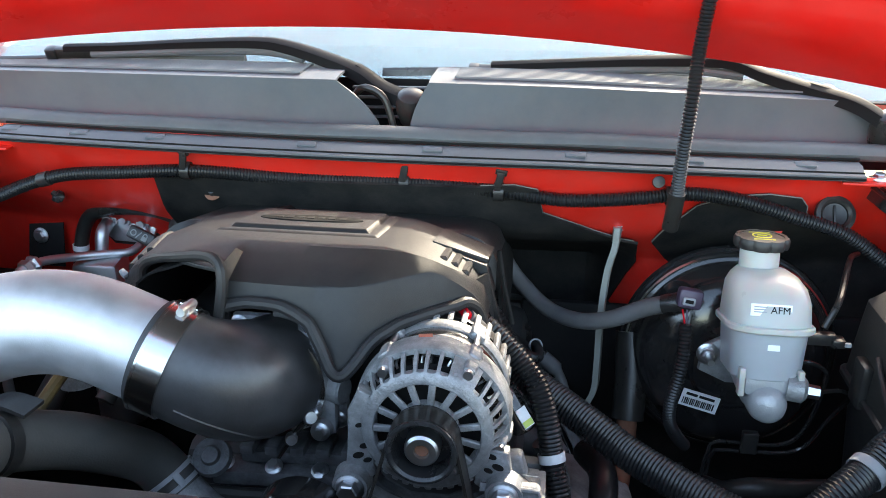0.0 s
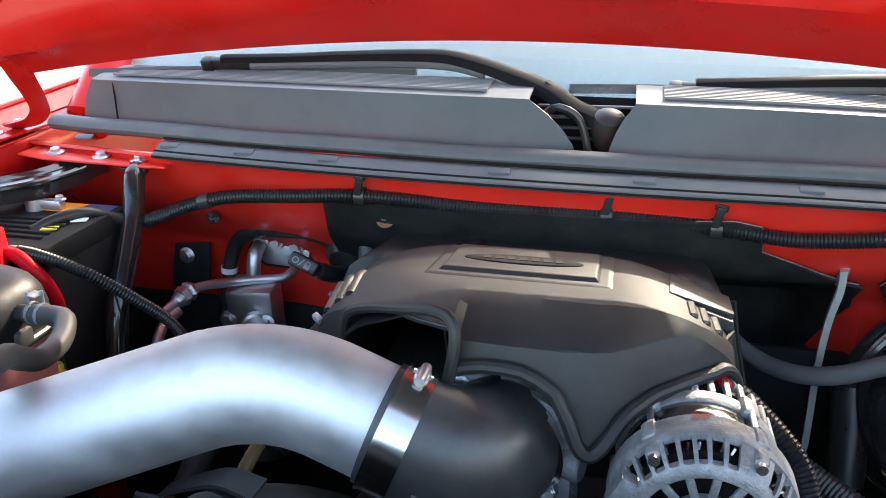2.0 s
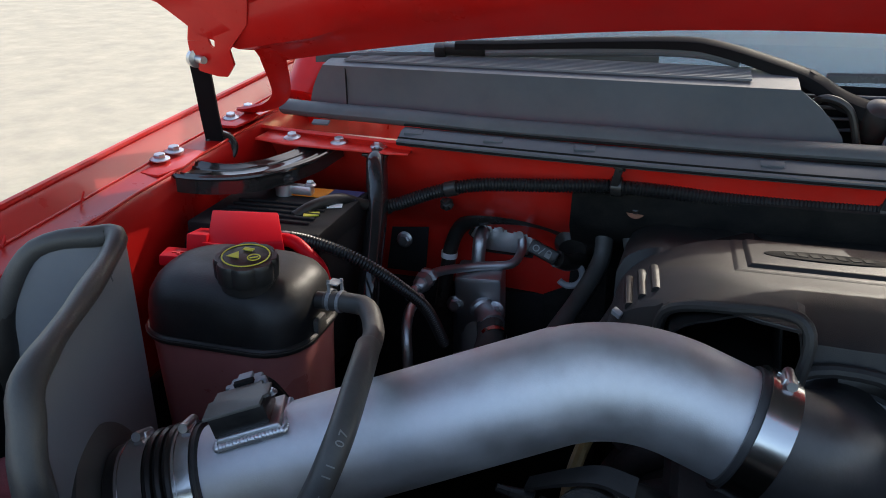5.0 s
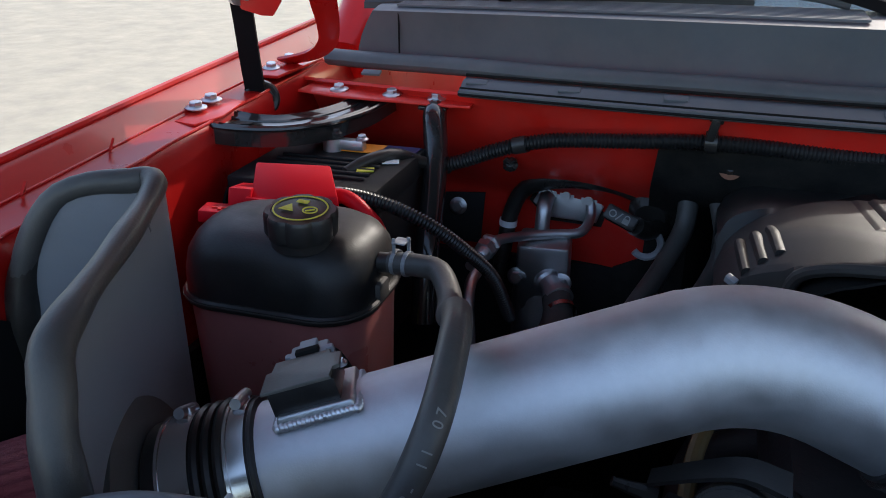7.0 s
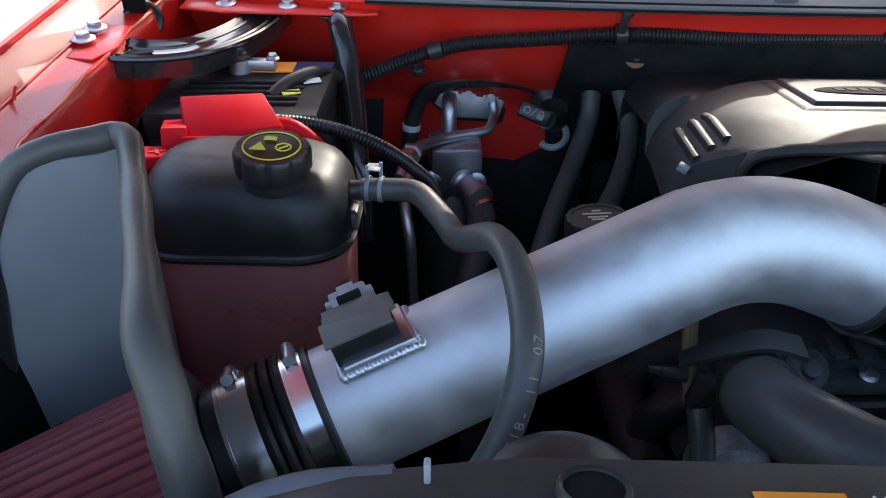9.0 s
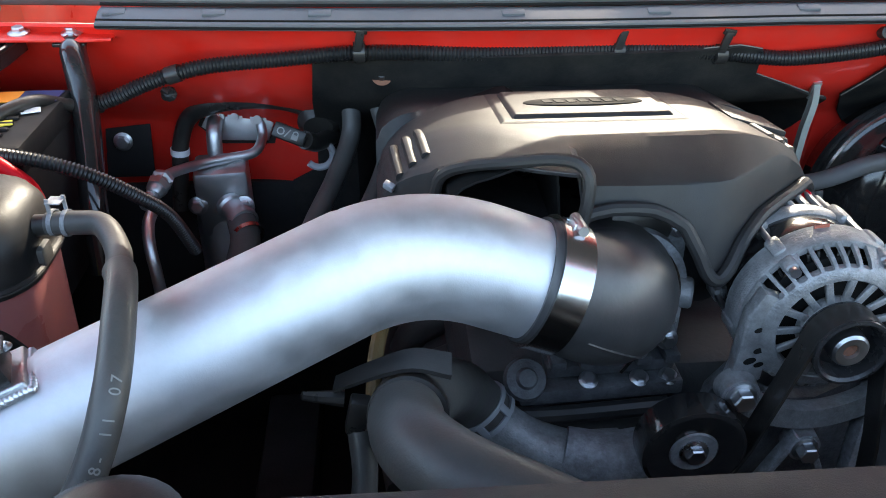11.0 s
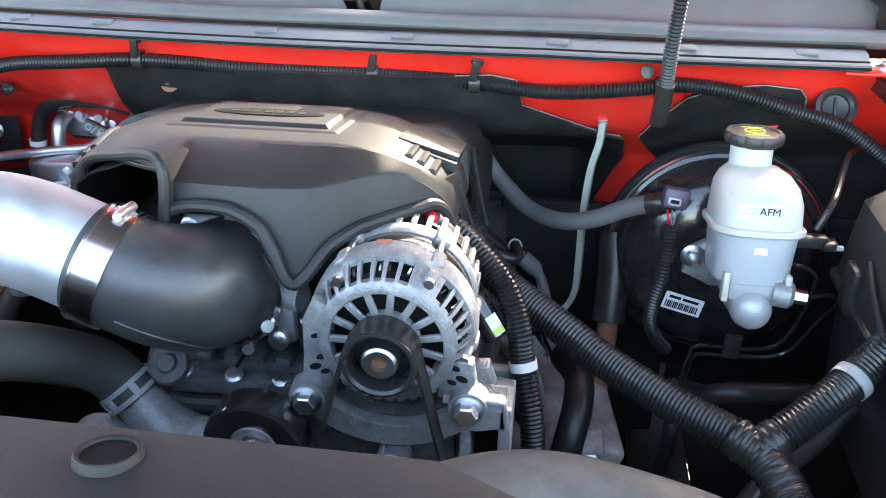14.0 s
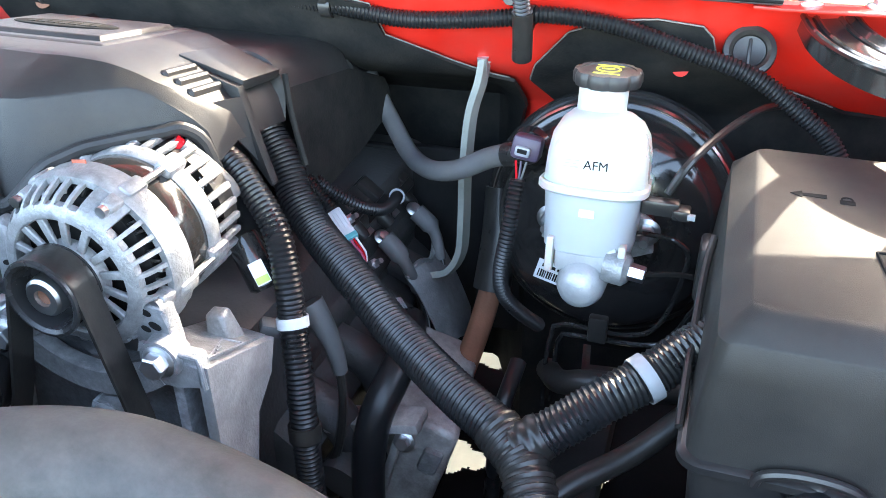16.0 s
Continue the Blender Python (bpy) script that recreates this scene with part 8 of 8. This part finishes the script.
for x, y, z in ((0.004, 0.888, 0.938), (-0.028, 0.905, 0.976)):
    st = thing("coil_stud", "bare steel stud beside the coils", "stud", (x, y, z), group="coil studs")
    part("shank", lathe([(0, 0.016), (0.0028, 0.016), (0.0028, 0.0), (0, 0)], axis_m((x, y, z), (0.75, -0.2, 0.6)), 10), BOLT, st)
    part("nut", lathe([(0, 0.006), (0.0055, 0.006), (0.0055, 0), (0, 0)], axis_m((x, y, z), (0.75, -0.2, 0.6)), 6), BOLT, st)
plugwire = thing("plug_wire_boot", "grey rubber spark plug boot below the alternator loom", "plug boot", (0.045, 0.74, 0.93))
part("boot", sweep([(0.000, 0.762, 0.972), (0.012, 0.760, 0.952), (0.022, 0.758, 0.930), (0.027, 0.757, 0.905)], lambda s: 0.0125 - 0.08 * s, 0.006, 14), BOOT, plugwire)
part("wire", sweep([(0.026, 0.757, 0.910), (0.028, 0.755, 0.88), (0.025, 0.752, 0.84), (0.014, 0.75, 0.80), (-0.01, 0.75, 0.785)], 0.0045, 0.006, 10), RUBBER, plugwire)
solenoid = thing("canister_valve", "black cylinder with a pale label beside the alternator", "solenoid valve", (-0.01, 0.73, 1.02))
sm = axis_m((-0.043, 0.737, 1.045), (0.55, -0.25, -0.8))
part("cylinder", lathe([(0, 0), (0.013, 0), (0.014, 0.004), (0.014, 0.045), (0.010, 0.048), (0, 0.048)], sm, 28), GLOSSY, solenoid)
s_axis = Vector((0.55, -0.25, -0.8)).normalized()
s_out = Vector((0.32, -0.5, 0.36))
s_out = (s_out - s_axis * s_out.dot(s_axis)).normalized()
s_m = Matrix.Translation(Vector((-0.043, 0.737, 1.045)) + s_axis * 0.034 + s_out * 0.0136) @ Matrix((s_axis, s_out.cross(s_axis), s_out)).transposed().to_4x4()
part("label", box(0.020, 0.012, 0.0014, 0.0003, s_m), LABEL, solenoid, "pale label with green print")
part("label_print", box(0.006, 0.011, 0.0008, 0, s_m @ pose(0.006, 0, 0.0008)), LIME, solenoid)
part("fitting", box(0.022, 0.016, 0.012, 0.003, pose(-0.011, 0.716, 0.974, 0, 20, 30)), BOOT, solenoid)
for pts, r, mt, lab in (
        ([(0.108, 1.02, 0.98), (0.110, 1.00, 0.93), (0.108, 0.975, 0.875)], 0.021, RUBBER, "black rubber steering shaft boot"),
        ([(0.108, 0.978, 0.88), (0.104, 0.945, 0.845), (0.095, 0.90, 0.80)], 0.013, RUST, "rusty bare steel steering shaft"),
        ([(0.096, 0.905, 0.805), (0.085, 0.87, 0.76), (0.075, 0.84, 0.70)], 0.018, GLOSSY, "black steering shaft lower joint"),
        ([(0.052, 0.87, 0.89), (0.068, 0.82, 0.90), (0.068, 0.78, 0.89), (0.06, 0.75, 0.86), (0.055, 0.74, 0.80), (0.06, 0.73, 0.70)], 0.016, LOOM, "black corrugated lower wiring loom"),
        ([(0.19, 0.90, 0.84), (0.21, 0.86, 0.86), (0.24, 0.85, 0.875), (0.28, 0.86, 0.87), (0.33, 0.88, 0.86)], 0.012, RUBBER, "black rubber hose low beside the frame"),
        ([(0.172, 0.84, 0.89), (0.168, 0.79, 0.86), (0.16, 0.80, 0.75)], 0.008, LOOM, "thin black loom low beside the frame"),
        ([(0.20, 0.66, 0.84), (0.24, 0.70, 0.88), (0.29, 0.74, 0.90), (0.33, 0.77, 0.93)], 0.010, RUBBER, "black rubber hose low beside the frame")):
    o = thing("hose" if "shaft" not in lab else "steering_shaft", lab, "hose" if "shaft" not in lab else "steering shaft", pts[-1])
    part("tube", sweep(pts, r, 0.008, 16), mt, o)
thin = thing("vent_tube", "thin black vent tube over the brake booster", "tube", (0.33, 0.95, 1.08))
part("tube", sweep([(0.285, 0.850, 1.080), (0.300, 0.865, 1.105), (0.325, 0.93, 1.110), (0.352, 1.00, 1.105), (0.372, 1.035, 1.098)], 0.0035, 0.006, 8), RUBBER, thin)

# ---- the front: radiator cover with its labels, and the upper hose ----
sc = thing("radiator_cover", "dark grey plastic radiator cover with warning labels", "radiator cover", (MID, 0.25, 1.10))


def sc_place(u, v):
    """Over the cover from its rear lip to the front."""
    x = lerp(-0.735, 0.06, u)
    dip = 0.05 * interp(x, [-0.735, -0.68, -0.60], [1.0, 0.35, 0.0]) + 0.05 * interp(x, [-0.02, 0.06], [0, 1.0])
    pts = [(0.380, 1.140), (0.376, 1.168), (0.367, 1.181), (0.335, 1.1895), (0.20, 1.196), (0.05, 1.190), (0.02, 1.17), (0.015, 1.0)]
    y, z = pts[v]
    return Vector((x, y - 0.4 * dip, z - 0.35 * dip))


part("panel", sheet(sc_place, [i / 40 for i in range(41)], range(8), 0.003), SATIN, sc)
for hx, hy, hr in ((-0.164, 0.340, 0.0140), (-0.571, 0.341, 0.0145)):
    hm = pose(hx, hy, 1.1870, -13, 0, 0)
    part("hole_rim", lathe([(hr * 0.84, 0.001), (hr * 0.90, 0.0045), (hr * 1.02, 0.0048), (hr * 1.10, 0.003), (hr * 1.12, 0.0), (hr * 0.84, 0.001)], hm, 36), LID if hx > -0.3 else PLASTIC, sc, "worn round hole rim")
    # raised black disc paints the shade inside the hole
    part("hole", lathe([(0, 0.0032), (hr * 0.87, 0.0032), (hr * 0.87, 0), (0, 0)], hm, 32), INK_SHADE, sc, "black disc painting the dark of a fastener hole")
lm = Matrix.Translation((-0.488, 0.3325, 1.1910)) @ pose(0, 0, 0, -8, 0, 0) @ Matrix.Scale(0.78, 4)
wl = part("warning_label", slab([(-0.024, -0.016), (0.024, -0.016), (0.024, 0.013), (-0.024, 0.013)], 0.0006, 0, lm), ORANGE, sc, "orange warning label")
part("triangle", slab([(-0.019, -0.012), (-0.003, -0.012), (-0.011, 0.006)], 0.0004, 0, lm @ pose(0, 0, 0.0007)), INK_SHADE, wl, "black warning triangle")
part("book", joined(*[box(w, h, 0.0004, 0, lm @ pose(x, y, 0.0008)) for x, y, w, h in ((0.011, 0.006, 0.018, 0.0013), (0.011, -0.010, 0.018, 0.0013), (0.003, -0.002, 0.0013, 0.016), (0.0195, -0.002, 0.0013, 0.016), (0.011, -0.002, 0.011, 0.003))]), INK_SHADE, wl, "black book symbol")
fl = Matrix.Translation((-0.455, 0.3355, 1.1906)) @ pose(0, 0, 0, -8, 0, 0) @ Matrix.Scale(0.80, 4)
part("snowflake", joined(*[box(0.017, 0.0014, 0.0004, 0, fl @ pose(0, 0, 0.0004, 0, 0, a)) for a in (0, 60, 120)] + [box(0.005, 0.0010, 0.0004, 0, fl @ Matrix.Rotation(radians(a), 4, "Z") @ pose(0.0055, 0, 0.0004, 0, 0, 60)) for a in range(0, 360, 60)]), LABEL, sc, "white snowflake symbol")
part("green_symbol", joined(box(0.0045, 0.007, 0.0006, 0.0, fl @ pose(0.020, -0.003, 0.0003)), box(0.0045, 0.007, 0.0006, 0.0, fl @ pose(0.0255, -0.003, 0.0003))), GREEN, sc, "green symbol")
rng = random.Random(4)
for gx, gw, gy, n in ((0.026, 0.028, 0.006, 1), (0.030, 0.024, -0.003, 1), (0.058, 0.024, 0.009, 5), (0.086, 0.036, 0.009, 5)):
    rows = []
    for k in range(n):
        x0 = gx
        while x0 < gx + gw - 0.003:
            w = rng.uniform(0.003, 0.007)
            rows.append((x0, min(x0 + w, gx + gw), gy - 0.0038 * k))
            x0 += w + 0.0011
    bars(rows, 0.0014, fl @ pose(0, 0, 0.0003), LABEL, sc)
part("edge_tab", box(0.003, 0.005, 0.014, 0.001, pose(-0.640, 0.352, 1.186)), CONNECT, sc, "small upright tab")
part("bump", lathe([(0, 0.012), (0.026, 0.010), (0.036, 0.004), (0.040, 0), (0, 0)], pose(-0.575, 0.380, 1.146), 28), PLASTIC, sc)
fan = thing("fan_shroud", "black fan shroud edge behind the radiator", "fan shroud", (MID, 0.44, 0.8))
part("wall", box(0.80, 0.03, 0.30, 0.01, pose(-0.33, 0.395, 0.93)), PLASTIC, fan)
uh = thing("upper_radiator_hose", "thick dusty black upper radiator hose arching over the front", "radiator hose", (0.1, 0.46, 0.98))
part("hose", sweep([(-0.10, 0.395, 1.055), (-0.05, 0.425, 1.062), (-0.005, 0.455, 1.060), (0.04, 0.475, 1.050), (0.10, 0.478, 1.036), (0.16, 0.470, 1.022), (0.24, 0.45, 1.00), (0.32, 0.42, 0.97)], 0.036, 0.01, 36), DUSTHOSE, uh)
splash = thing("filter_floor", "grey curved lower edge of the filter housing", "housing edge", (-0.72, 0.38, 1.08))
part("lip", sweep([(-0.765, 0.335, 1.125), (-0.735, 0.350, 1.150), (-0.70, 0.358, 1.163), (-0.655, 0.360, 1.168)], 0.010, 0.008, 12), COWL, splash)
